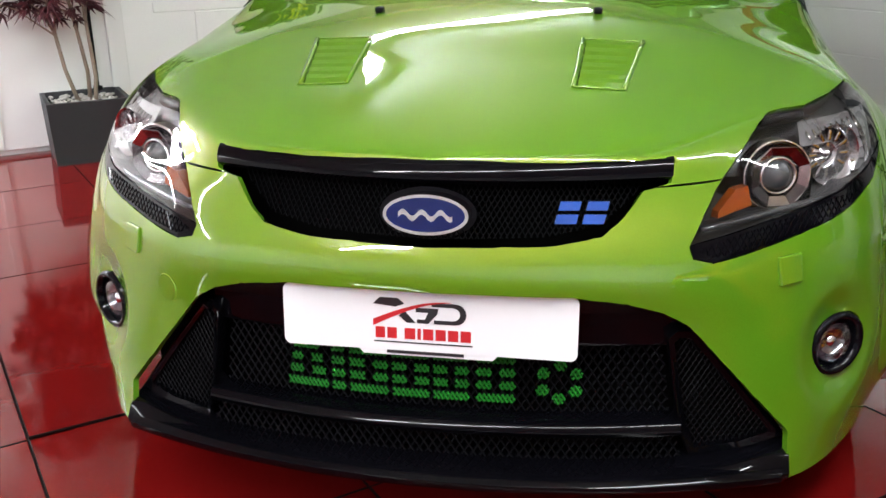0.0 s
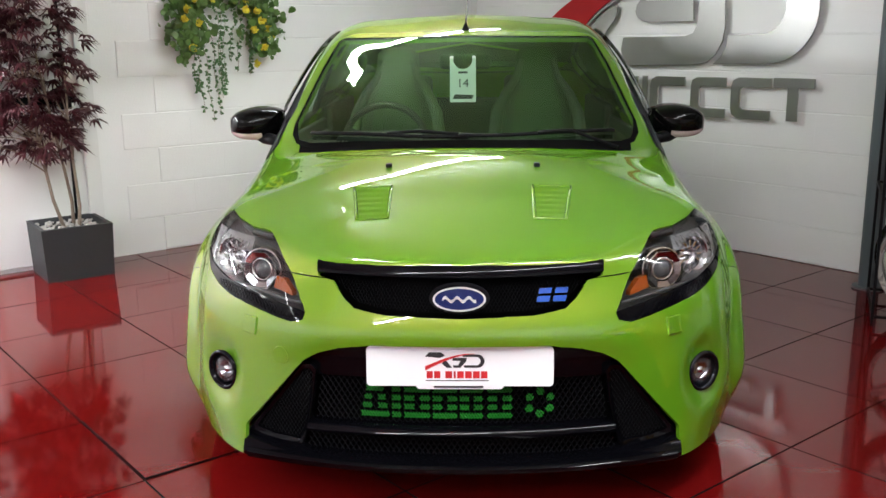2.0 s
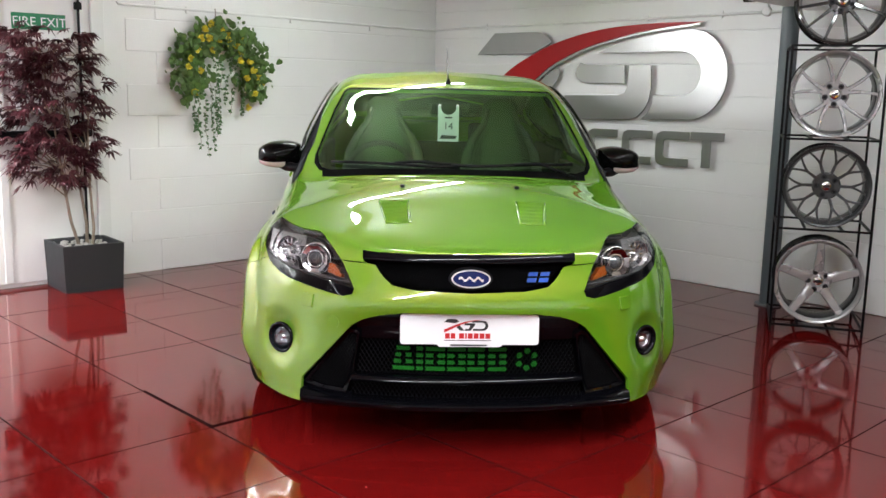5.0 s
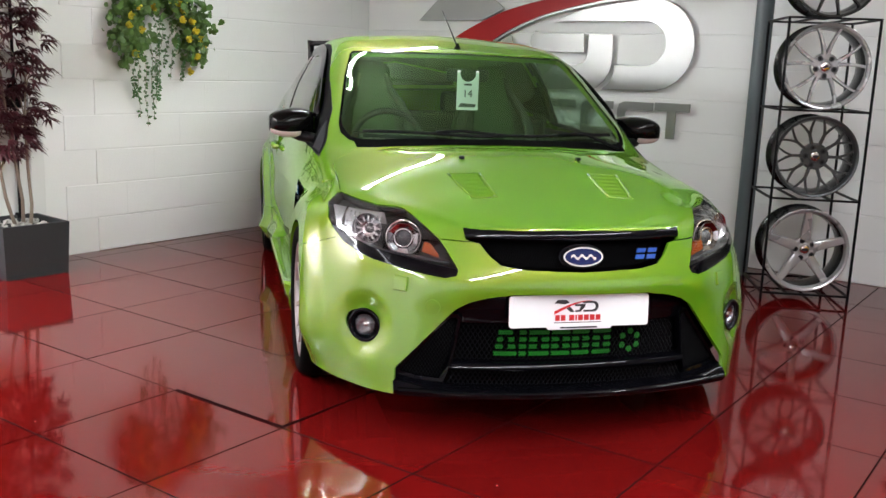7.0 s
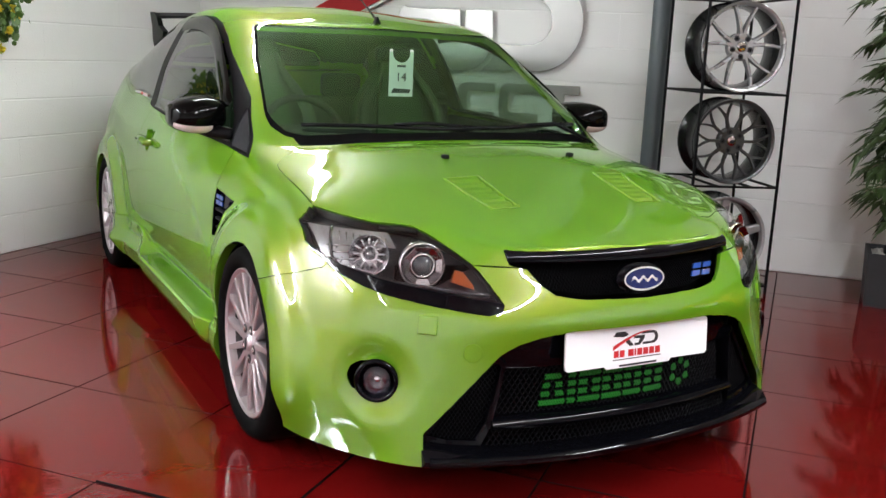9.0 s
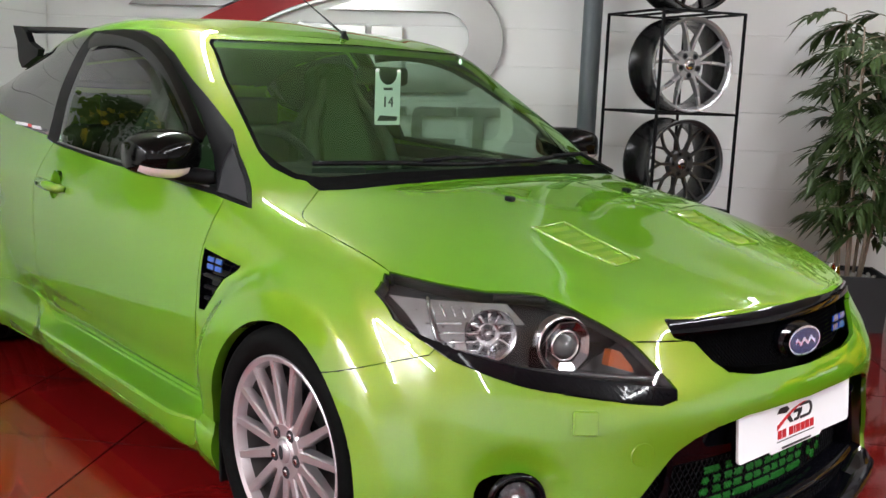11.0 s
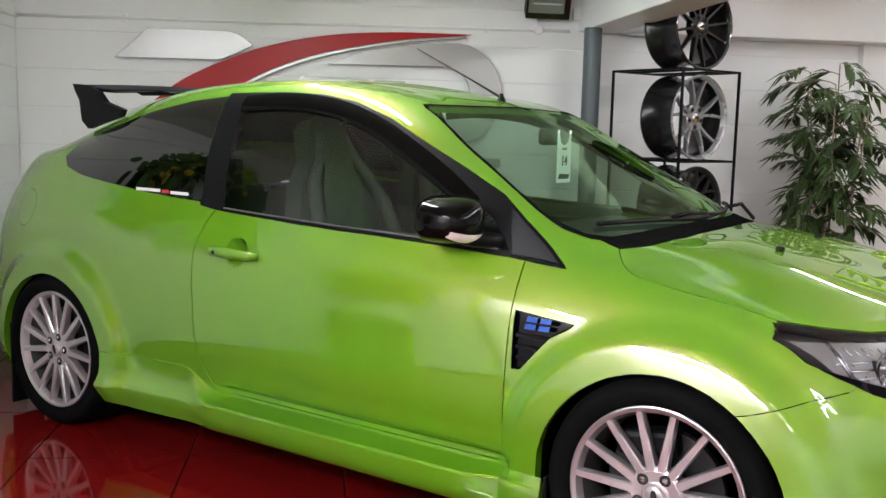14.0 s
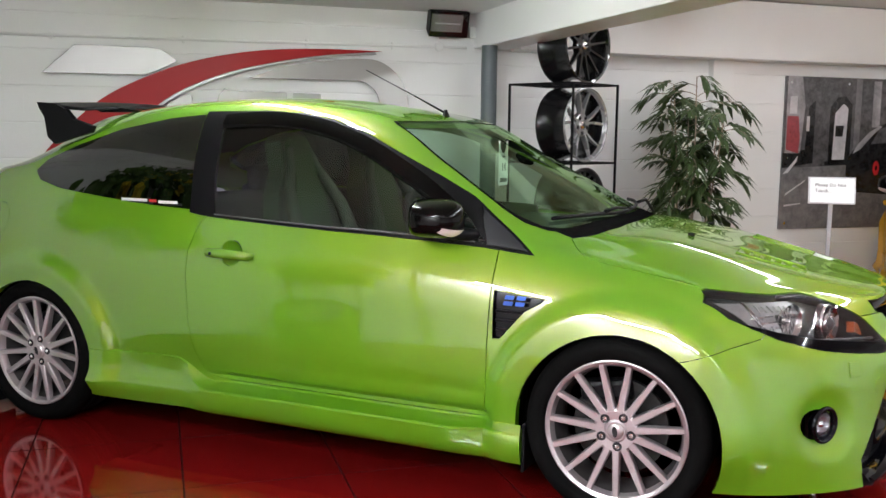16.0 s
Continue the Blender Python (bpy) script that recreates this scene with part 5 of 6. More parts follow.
for x in (-.33, .33):
    part("head_restraint", box(x, 2.27, 1.07, .24, .08, .14, None, .03), CARPET, car, smooth=True)
bm = bmesh.new()
ms = Matrix.Translation((-.37, .93, .90)) @ Matrix.Rotation(radians(62), 4, "X")
add_tube(bm, [ms @ Vector((.185 * math.cos(q), .185 * math.sin(q), 0)) for q in np.linspace(0, 2 * math.pi, 33)], .016, 8, cap=False)
for q in (20, 160, 270):
    add_tube(bm, [ms @ Vector((.05 * math.cos(radians(q)), .05 * math.sin(radians(q)), -.02)), ms @ Vector((.18 * math.cos(radians(q)), .18 * math.sin(radians(q)), 0))], .014, 6)
add_lathe(bm, [(0, .01), (.06, .0), (.07, -.03), (.0, -.04)], 16, ms)
part("steering_wheel", bm, CARPET, car, "black three-spoke steering wheel", True)
part("rear_view_mirror", box(0, .80, 1.262, .22, .035, .065, None, .015), SATIN_BLACK, car, smooth=True)
mt = Matrix.Translation((-.01, .755, 1.175)) @ Matrix.Rotation(radians(90), 4, "X")
tag = part("hang_tag", prism([(-.056, -.084), (.056, -.084), (.056, .104)] + arc(.046, .104, .010, 0, 60, 4) + arc(0, .098, .041, 18, -198, 14) + arc(-.046, .104, .010, 120, 180, 4), .002, mt), PLATE_WHITE, car, "white hang tag on the mirror marked 14")
writing("14", .052, mt @ Matrix.Translation((0, -.020, .003)), TEXT_BLACK, "number", tag)
flat("bar", [(-.046, -.070), (.040, -.070), (.046, -.054), (-.034, -.050)], TEXT_BLACK, mt @ Matrix.Translation((0, 0, .0022)), tag)
flat("bar", [(-.020, .038), (.020, .038), (.020, .047), (-.020, .047)], TRIM_GREY, mt @ Matrix.Translation((0, 0, .0022)), tag)
# sticker bars along the foot of the rear side glass
for sx in SIDES:
    for y0, y1, mat in ((1.89, 1.99, PLATE_WHITE), (2.0, 2.04, TEXT_RED), (2.05, 2.19, PLATE_WHITE)):
        zz = 1.012 + .03 * (y0 - 1.89)
        part("sticker_bar", box(sx * .836, (y0 + y1) / 2, zz + .004, .002, y1 - y0, .012, Matrix.Identity(4)), mat, car)



# ---- road wheels ----
def spoke(bm, m, a, r0, r1, w0, w1, z0, z1, t0, t1, bend=0.0):
    """One spoke from the hub to the rim at the angle a."""
    rows = []
    for k in range(5):
        t = k / 4
        r, w, z, th = r0 + (r1 - r0) * t, w0 + (w1 - w0) * t, z0 + (z1 - z0) * t, t0 + (t1 - t0) * t
        q = a + bend * t
        d, s = Vector((math.cos(q), math.sin(q), 0)), Vector((-math.sin(q), math.cos(q), 0))
        rows.append([bm.verts.new(m @ (d * r + s * u + Vector((0, 0, h)))) for u, h in
                     ((-w * .5, z - th), (-w * .5, z - .005), (-w * .36, z), (w * .36, z), (w * .5, z - .005), (w * .5, z - th))])
    for p, q in zip(rows, rows[1:]):
        for k in range(6):
            bm.faces.new((p[k], q[k], q[(k + 1) % 6], p[(k + 1) % 6]))
    bm.faces.new(rows[-1])


def alloy(name, parent, m, R, width, style, mat, lip=None, label="", barrel=None):
    """A road wheel; local z points outwards, the face at z = 0. Returns the rim part."""
    bm = bmesh.new()
    add_lathe(bm, [(R - .012, -.006), (R, .0), (R + .004, -.002), (R + .004, -.010), (R - .008, -.016), (R - .012, -.04), (R - .022, -.07), (R - .026, -width * .55), (R - .012, -width + .03),
                   (R + .004, -width + .012), (R + .004, -width), (R - .010, -width), (R - .022, -width + .03), (R - .034, -width * .55), (R - .030, -.07), (R - .022, -.03), (R - .012, -.006)], 56, m)
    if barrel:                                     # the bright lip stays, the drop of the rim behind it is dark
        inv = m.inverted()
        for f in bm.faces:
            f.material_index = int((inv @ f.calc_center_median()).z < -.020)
    hub = .078 if style != "five" else .072
    zf = -.012 if style in ("fifteen",) else -.035
    add_lathe(bm, [(0, zf + .002), (.034, zf + .002), (.040, zf - .002), (hub - .010, zf), (hub, zf - .006), (hub, zf - .045), (0, zf - .05)], 40, m)
    bmesh.ops.recalc_face_normals(bm, faces=bm.faces)
    re = R - .018
    spokes = []
    if style == "fifteen":
        for k in range(15):
            spokes.append((2 * math.pi * (k + .25) / 15, hub - .012, re + .008, .027, .021, zf - .001, -.006, .035, .022))
    elif style == "twelve":
        for k in range(12):
            spokes.append((2 * math.pi * k / 12, hub - .012, re, .022, .014, zf, -.020, .04, .02))
    elif style == "ten":
        for k in range(5):
            for s in (-1, 1):
                a = 2 * math.pi * k / 5 + .12 * s
                spokes.append((a, hub - .014, re, .022, .016, zf, -.022, .04, .02, .17 * s))
    elif style == "mesh":
        for k in range(10):
            a = 2 * math.pi * k / 10
            spokes.append((a, hub - .012, R * .58, .018, .015, zf, -.030, .03, .02))
            for s in (-1, 1):
                spokes.append((a, R * .56, re, .015, .012, -.030, -.018, .02, .016, .20 * s))
    elif style == "five":
        for k in range(5):
            spokes.append((2 * math.pi * (k + .25) / 5, hub - .02, re, .062, .042, zf, -.015, .04, .025))
    rim = part(name, bm, (mat, barrel) if barrel else mat, parent, label, True)
    made = {}
    for args in spokes:
        key = args[1:]
        if key not in made:
            bm = bmesh.new()
            spoke(bm, m, 0, *key)
            bmesh.ops.recalc_face_normals(bm, faces=bm.faces)
            made[key] = bm
            one = part("spoke", bm, mat, rim, smooth=True)
            sharp(one, 32)
            made[key] = one.data
        else:
            one = new("spoke", made[key])
            one.parent = rim
        one.matrix_basis = m @ Matrix.Rotation(args[0], 4, "Z") @ m.inverted()
    sharp(rim, 32)
    cap = part("centre_cap", add_lathe(bmesh.new(), [(0, zf + .010), (.020, zf + .009), (.028, zf + .005), (.030, zf)], 24, m), CHROME if style != "fifteen" else ALLOY, rim, smooth=True)
    flat("cap_oval", arc(0, 0, .019, 0, 360, 20, .009)[:-1], TRIM_GREY, m @ Matrix.Translation((0, 0, zf + .0102)), cap)
    for k in range(5):
        a = 2 * math.pi * (k + .5) / 5
        p = m @ Matrix.Translation((.054 * math.cos(a), .054 * math.sin(a), zf - .001))
        part("nut_recess", add_lathe(bmesh.new(), [(0, .0012), (.0125, .0012), (.0150, .0022), (.0165, .0)], 18, p), TRIM_GREY, rim)
        part("wheel_nut", add_lathe(bmesh.new(), [(0, .005), (.006, .005), (.0085, .003), (.0085, .001)], 6, p), CHROME if style == "fifteen" else SATIN_BLACK, rim)
    return rim


def tyre_profile(R, w):
    return [(R + .002, -.012), (R + .008, -.002), (R + .022, .010), (R + .045, .013), (R + .062, .006), (R + .074, -.010), (R + .079, -.030),
            (R + .080, -.075), (R + .075, -.077), (R + .075, -.085), (R + .080, -.087), (R + .080, -.140), (R + .075, -.142), (R + .075, -.150), (R + .080, -.152),
            (R + .079, -w + .02), (R + .070, -w + .002), (R + .04, -w - .012), (R + .002, -w)]


# darker than the alloy: shade between the spokes is put into the barrel's colour
SHADED_BARREL = plain("shaded_barrel_grey", (0.07, 0.065, 0.065), 0.5, metal=0.5)
BRAKE = plain("brake_steel", (0.03, 0.03, 0.03), 0.5, metal=0.6)
for sx in SIDES:
    for axle, face in ((FRONT_AXLE, .905), (REAR_AXLE, .918)):
        m = Matrix.Translation((sx * face, axle, .3225)) @ Matrix.Rotation(radians(90 * sx), 4, "Y") @ Matrix.Rotation(radians(20 if axle else 8), 4, "Z")
        wheel = alloy("wheel", car, m, .2425, .215, "fifteen", ALLOY, label="silver fifteen-spoke alloy wheel", barrel=SHADED_BARREL)
        part("tyre", add_lathe(bmesh.new(), tyre_profile(.2425, .215), 72, m), RUBBER, wheel, "black low-profile tyre", True)
        mi = m @ Matrix.Translation((0, 0, -.085))
        part("brake_disc", add_lathe(bmesh.new(), [(.07, .02), (.075, .0), (.165, .0), (.165, -.025), (.05, -.025)], 40, mi), BRAKE, wheel, smooth=False)
        part("caliper", box(.13, .03, .0, .07, .18, .075, mi, .015), SATIN_BLACK, wheel, smooth=False)

# ---- things in the room ----
DOOR_S0, DOOR_S1, DOOR_TOP = 2.94, 4.20, 2.02

# fire exit door: frame, leaf, push bar, bolts, sign
m = frame_left(DOOR_S1, 0)          # local x runs from the far jamb towards the corner
W = DOOR_S1 - DOOR_S0
door = tagged(part("door_1", box(W / 2, .98, .012, W - .16, 1.90, .04, m, .003), DOOR_WHITE), "white double-leaf fire exit door with black bolts", "door", kind="structure")
for x in (.05, W - .05):
    part("jamb", box(x, 1.0, .03, .09, 2.0, .06, m, .004), DOOR_WHITE, door)
part("head_frame", box(W / 2, 1.975, .03, W - .19, .08, .06, m, .004), DOOR_WHITE, door)
part("meeting_strip", box(.56, .98, .036, .05, 1.88, .012, m, .002), DOOR_WHITE, door)
bar = part("push_bar", box(.80, 1.02, .085, .66, .045, .035, m, .010), SATIN_BLACK, door, "black panic push bar")
for x in (.50, 1.08):
    part("bar_bracket", box(x, 1.03, .055, .06, .14, .06, m, .006), SATIN_BLACK, bar)
bm = bmesh.new()
add_tube(bm, [m @ Vector((1.085, .12, .05)), m @ Vector((1.085, 1.92, .05))], .009, 8)
rod = part("bolt_rod", bm, SATIN_BLACK, door, "black vertical bolt rod")
for y in (.30, 1.02, 1.86):
    part("rod_guide", box(1.085, y, .045, .045, .05, .03, m, .004), SATIN_BLACK, rod)

sign_green = plain("green_sign_vinyl", (0.012, 0.20, 0.085), 0.35, vary=0.03)
ms = frame_left(3.37, 1.742, .035)
exit_sign = tagged(part("exit_sign", box(0, 0, .002, .345, .102, .004, ms, .001), sign_green), "green fire exit sign with white capitals on the door", "sign")
for word, x in (("FIRE", -.094), ("EXIT", .092)):
    writing(word, .083, ms @ Matrix.Translation((x, -.030, .0045)), PLATE_WHITE, "lettering", exit_sign, .0006)


# conduits
def conduit(name, pts, label, clips):
    bm = bmesh.new()
    add_tube(bm, pts, .010, 8)
    ob = thing(name, label, "conduit")
    part("pipe", bm, WALL_WHITE, ob, smooth=True)
    for p, mm in clips:
        part("saddle", box(0, 0, .004, .022, .05, .016, mm, .003), WALL_WHITE, ob)
    return ob


conduit("conduit", [on_left(2.83, 2.15, .016), on_left(2.83, 1.915, .016), on_left(2.82, 1.90, .016), on_left(2.78, 1.898, .016), on_left(1.1, 1.888, .016), on_left(-.14, 1.878, .016)],
        "white painted conduit along the block wall", [(0, frame_left(s, 1.855 + .0155 * s, .008)) for s in (.6, 1.4, 2.3)])
conduit("conduit", [on_right(-.11, 1.888, .016), on_right(1.3, 1.900, .016), on_right(3.05, 1.920, .016), on_right(3.24, 1.922, .016)],
        "white painted conduit over the metal sign", [(0, frame_right(s, 1.890 + .0100 * s, .008)) for s in (.5, 1.3, 2.1, 2.7)])
junction = thing("junction_box", "round white painted conduit box on the wall", "junction box", m=frame_right(3.034, 1.923))
part("box", add_lathe(bmesh.new(), [(0, .034), (.026, .034), (.032, .028), (.032, 0)], 20), WALL_WHITE, junction)
part("drop_pipe", tube([(0, .02, .014), (0, .09, .014)], .009, 8), WALL_WHITE, junction)
junction = thing("junction_box", "small white painted box beside the floodlight", "junction box", m=frame_right(3.29, 2.03))
part("box", box(0, 0, .02, .07, .08, .04, None, .006), WALL_WHITE, junction)

# halogen floodlight on the wall
flood = thing("floodlight", "black halogen floodlight with a ribbed hood on the wall", "floodlight", m=frame_right(3.06, 2.07, .13) @ Matrix.Rotation(radians(18), 4, "X"))
bm = bmesh.new()
rings = [[(-.125, -.065), (.125, -.065), (.125, .085), (-.125, .085)], [(-.14, -.085), (.14, -.085), (.14, .09), (-.14, .09)]]
vs = [[bm.verts.new((x, y, z)) for x, y in r] for r, z in zip(rings, (-.085, .035))]
for k in range(4):
    bm.faces.new((vs[0][k], vs[0][(k + 1) % 4], vs[1][(k + 1) % 4], vs[1][k]))
bm.faces.new(vs[0][::-1])
for k in range(9):
    add_box(bm, -.12 + .03 * k, .0, -.088, .006, .13, .02)
bmesh.ops.recalc_face_normals(bm, faces=bm.faces)
part("housing", bm, SATIN_BLACK, flood)
part("reflector", box(0, 0, -.02, .23, .12, .01, None, .003), plain("dull_reflector", (0.35, 0.35, 0.34), 0.55, metal=0.2), flood)
part("tube", tube([(-.09, 0, .0), (.09, 0, .0)], .006, 8), PLATE_WHITE, flood)
part("front_glass", box(0, 0, .028, .265, .160, .004), GLASS_LAMP, flood)
part("bracket", box(0, -.02, -.11, .06, .03, .08, None, .004), SATIN_BLACK, flood)

# metal company device on the wall: plain shapes standing off it
sign = thing("wall_sign", "large brushed metal wall sign with a red swoosh", "sign", m=frame_right(0, 0, .045))


def plate_shape(name, pts, mat, label="", depth=.012, back=0.0, parent=None):
    bm = bmesh.new()
    add_prism(bm, pts, back + depth, None, back)
    bmesh.ops.recalc_face_normals(bm, faces=bm.faces)
    bmesh.ops.bevel(bm, geom=[e for e in bm.edges if e.calc_face_angle(0) > .8], offset=.002, segments=1, affect="EDGES")
    return part(name, bm, mat, parent or sign, label)


def through_points(pts, n):
    return [tuple(p) for p in sweep(pts, [n] * (len(pts) - 1))]


up = through_points([(.30, .98), (.53, 1.27), (.79, 1.51), (1.08, 1.662), (1.34, 1.757), (1.73, 1.838), (2.13, 1.868), (2.61, 1.871)], 5)
lo = through_points([(2.56, 1.864), (2.21, 1.829), (1.87, 1.771), (1.50, 1.672), (1.17, 1.51), (.90, 1.25), (.62, .98)], 5)
plate_shape("red_swoosh", up + lo, RED_SIGN, "red swoosh", .012, .016)
lo2 = [(x + .012, z - .016) for x, z in lo]
plate_shape("swoosh_edge", lo[:-1] + lo2[::-1][1:], STEEL, "brushed metal edge", .012, .004)
plate_shape("leaf", [(.44, 1.66), (.635, 1.838), (1.09, 1.838), (1.15, 1.828), (1.20, 1.80), (1.255, 1.757), (1.16, 1.71), (1.05, 1.664)], STEEL)
plate_shape("leg", [(1.19, 1.485), (1.26, 1.53), (1.33, 1.555), (1.345, 1.52), (1.325, 1.46), (1.27, 1.40), (1.12, 1.20), (.86, 1.18)], STEEL)
outer = [(1.92, 1.745), (2.22, 1.795), (2.44, 1.818)] + arc(2.50, 1.500, .302, 84, -88, 18, .318) + [(2.47, 1.182), (2.115, 1.172), (2.17, 1.22), (2.205, 1.28), (2.215, 1.352)]
inner = [(2.40, 1.352)] + arc(2.425, 1.510, .168, -80, 80, 12, .158) + [(2.42, 1.667), (1.70, 1.662)]
plate_shape("bow", outer + inner, STEEL)
plate_shape("bar", [(1.545, 1.592), (1.585, 1.576), (1.955, 1.573), (1.964, 1.436), (1.66, 1.434)] + arc(1.63, 1.51, .13, 260, 180, 6, .076) + [(1.51, 1.55)], STEEL, "", .012, .004)
plate_shape("hook", [(1.995, 1.573), (2.183, 1.571), (2.193, 1.40), (2.178, 1.31), (2.135, 1.235), (2.075, 1.185), (2.00, 1.167), (1.46, 1.150), (1.40, 1.19), (1.385, 1.26), (1.40, 1.338), (1.90, 1.346), (1.96, 1.365), (1.985, 1.41)], STEEL)
# plain shapes stand for the letters below
for x, w in ((1.30, .24), (1.575, .042), (1.640, .278), (1.962, .262), (2.258, .275), (2.545, .262)):
    h, d = 1.088 + .015 * (x - 1.64), .252
    if w < .1:
        pts = [(x, h - d), (x + w, h - d), (x + w, h), (x, h)]
    elif x > 2.5:
        pts = [(x, h - .058), (x + w * .36, h - .058), (x + w * .36, h - d), (x + w * .62, h - d), (x + w * .62, h - .058), (x + w, h - .058), (x + w, h), (x, h)]
    else:
        pts = [(x + .05, h - d), (x + w, h - d), (x + w, h - d + .058), (x + .085, h - d + .058), (x + .065, h - d + .075), (x + .065, h - .075), (x + .085, h - .058), (x + w, h - .058), (x + w, h), (x + .05, h), (x + .012, h - .02), (x, h - .06), (x, h - d + .06), (x + .012, h - d + .02)]
    plate_shape("letter_bar", pts, STEEL)


# display rack with loose wheels
RW, RD = Vector((.94, -.342, 0)), Vector((-.342, -.94, 0))
FR = Vector((2.40, .842, 0))
mrk = Matrix((RW, -RD, Vector((0, 0, 1)))).transposed().to_4x4()
mrk.translation = FR - RW * .25 - RD * .265
rack = thing("display_rack", "black square-tube display rack holding alloy wheels", "rack", m=mrk)
for x in (-.25, .25):
    for y in (-.265, .265):
        part("post", box(x, y, .828, .014, .014, 1.656, None, .002), SATIN_BLACK, rack)
for z in (.045, .615, 1.13, 1.65):
    for y in (-.265, .265):
        part("rail", box(0, y, z, .486, .012, .012), SATIN_BLACK, rack)
    for x in (-.25, -.10, .10, .25):
        part("rail", box(x, 0, z, .012, .518, .012), SATIN_BLACK, rack)
for x in (-.25, .25):
    bm = add_tube(bmesh.new(), [(x, .26, .05), (x, -.26, .10)], .004, 6)
    part("brace", bm, SATIN_BLACK, rack)

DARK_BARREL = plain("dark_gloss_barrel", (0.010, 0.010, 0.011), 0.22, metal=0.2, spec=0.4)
GLOSS_RIM = plain("gloss_black_wheel", (0.012, 0.012, 0.013), 0.15, metal=0.3, coat=1.0)
HYPER = plain("bright_silver_wheel", (0.40, 0.40, 0.41), 0.26, metal=0.6, vary=0.1)
GUN = plain("gunmetal_wheel", (0.07, 0.072, 0.075), 0.32, metal=0.7)
SILVER = plain("polished_five_spoke", (0.42, 0.42, 0.43), 0.28, metal=0.45, vary=0.12)
for style, mat, R, z, label, turn_deg in (("twelve", GLOSS_RIM, .244, 1.656, "gloss black twelve-spoke alloy wheel on top of the rack", 10), ("ten", HYPER, .243, 1.136, "bright silver ten-spoke alloy wheel on the rack", 18),
                                          ("mesh", GUN, .236, .621, "gunmetal mesh-spoke alloy wheel on the rack", 0), ("five", SILVER, .246, .051, "polished silver five-spoke alloy wheel on the rack", 0)):
    ob = tagged(new("alloy_wheel"), label, "wheel", "loose wheels on the rack")
    ob.matrix_basis = mrk @ Matrix.Translation((0, -.20, z + R + .004)) @ Matrix.Rotation(radians(90), 4, "X")
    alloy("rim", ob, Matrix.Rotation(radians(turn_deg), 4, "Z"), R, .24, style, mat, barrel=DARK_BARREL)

# planters
POT = plain("charcoal_stone_planter", (0.022, 0.023, 0.026), 0.66, vary=0.25, scale=12, bump=0.6, bump_scale=40)
PEBBLE = plain("pale_pebbles", (0.42, 0.40, 0.37), 0.7, vary=0.2)
BARK = plain("thin_grey_stem", (0.28, 0.22, 0.17), 0.8, vary=0.25, scale=40)
RED_LEAF = plain("dark_red_leaf", (0.055, 0.007, 0.012), 0.45, vary=0.5, scale=14)
PALM_LEAF = plain("dark_green_palm_leaf", (0.034, 0.062, 0.015), 0.42, vary=0.55, scale=9)
IVY = plain("variegated_ivy_leaf", (0.06, 0.15, 0.045), 0.5, vary=0.6, scale=25)
ROUND_LEAF = plain("green_round_leaf", (0.075, 0.15, 0.03), 0.5, vary=0.5, scale=18)
PETAL = plain("yellow_petal", (0.72, 0.62, 0.06), 0.6, vary=0.25, scale=30)
prng = random.Random(11)


def planter(name, label, x, y, turn_deg, w, h, mat_label):
    ob = thing(name, label, "plant", m=pose(x, y, 0, 0, 0, turn_deg))
    bm = bmesh.new()
    lo, hi = w * .47, w * .5
    prof = [(lo, 0), (hi, h), (hi - .022, h), (hi - .03, h - .05)]
    rings = [[bm.verts.new((sx * r, sy * r, z)) for sx, sy in ((-1, -1), (1, -1), (1, 1), (-1, 1))] for r, z in prof]
    for r0, r1 in zip(rings, rings[1:]):
        for k in range(4):
            bm.faces.new((r0[k], r0[(k + 1) % 4], r1[(k + 1) % 4], r1[k]))
    bm.faces.new(rings[0][::-1])
    bm.faces.new(rings[-1])
    bmesh.ops.bevel(bm, geom=[e for e in bm.edges if e.calc_face_angle(0) > .6], offset=.006, segments=2, affect="EDGES")
    part("pot", bm, POT, ob, mat_label)
    bm = bmesh.new()
    for k in range(170):
        px, py = prng.uniform(-1, 1) * (hi - .035), prng.uniform(-1, 1) * (hi - .035)
        r = prng.uniform(.008, .017)
        bmesh.ops.create_icosphere(bm, subdivisions=1, radius=r, matrix=Matrix.Translation((px, py, h - .032 + prng.uniform(0, .012))) @ Matrix.Rotation(prng.uniform(0, 6), 4, "Z") @ Matrix.Diagonal((1, .8, .6, 1)))
    tagged(part("gravel", bm, PEBBLE, ob, smooth=True), kind="stuff")
    return ob


def leaflet(bm, base, d, up, length, width, droop):
    """A folded, pointed leaf from base along d."""
    d, up = d.normalized(), up.normalized()
    side = d.cross(up)
    if side.length < 1e-3:
        side = Vector((1, 0, 0))
    side.normalize()
    n = side.cross(d)
    p1 = base + d * length * .42 + n * length * .05
    p2 = base + d * length - Vector((0, 0, 1)) * droop * length
    a, b, c = bm.verts.new(base), bm.verts.new(p1), bm.verts.new(p2)
    l, r = bm.verts.new(p1 + side * width / 2 - n * width * .22), bm.verts.new(p1 - side * width / 2 - n * width * .22)
    bm.faces.new((a, l, b))
    bm.faces.new((l, c, b))
    bm.faces.new((a, b, r))
    bm.faces.new((b, c, r))


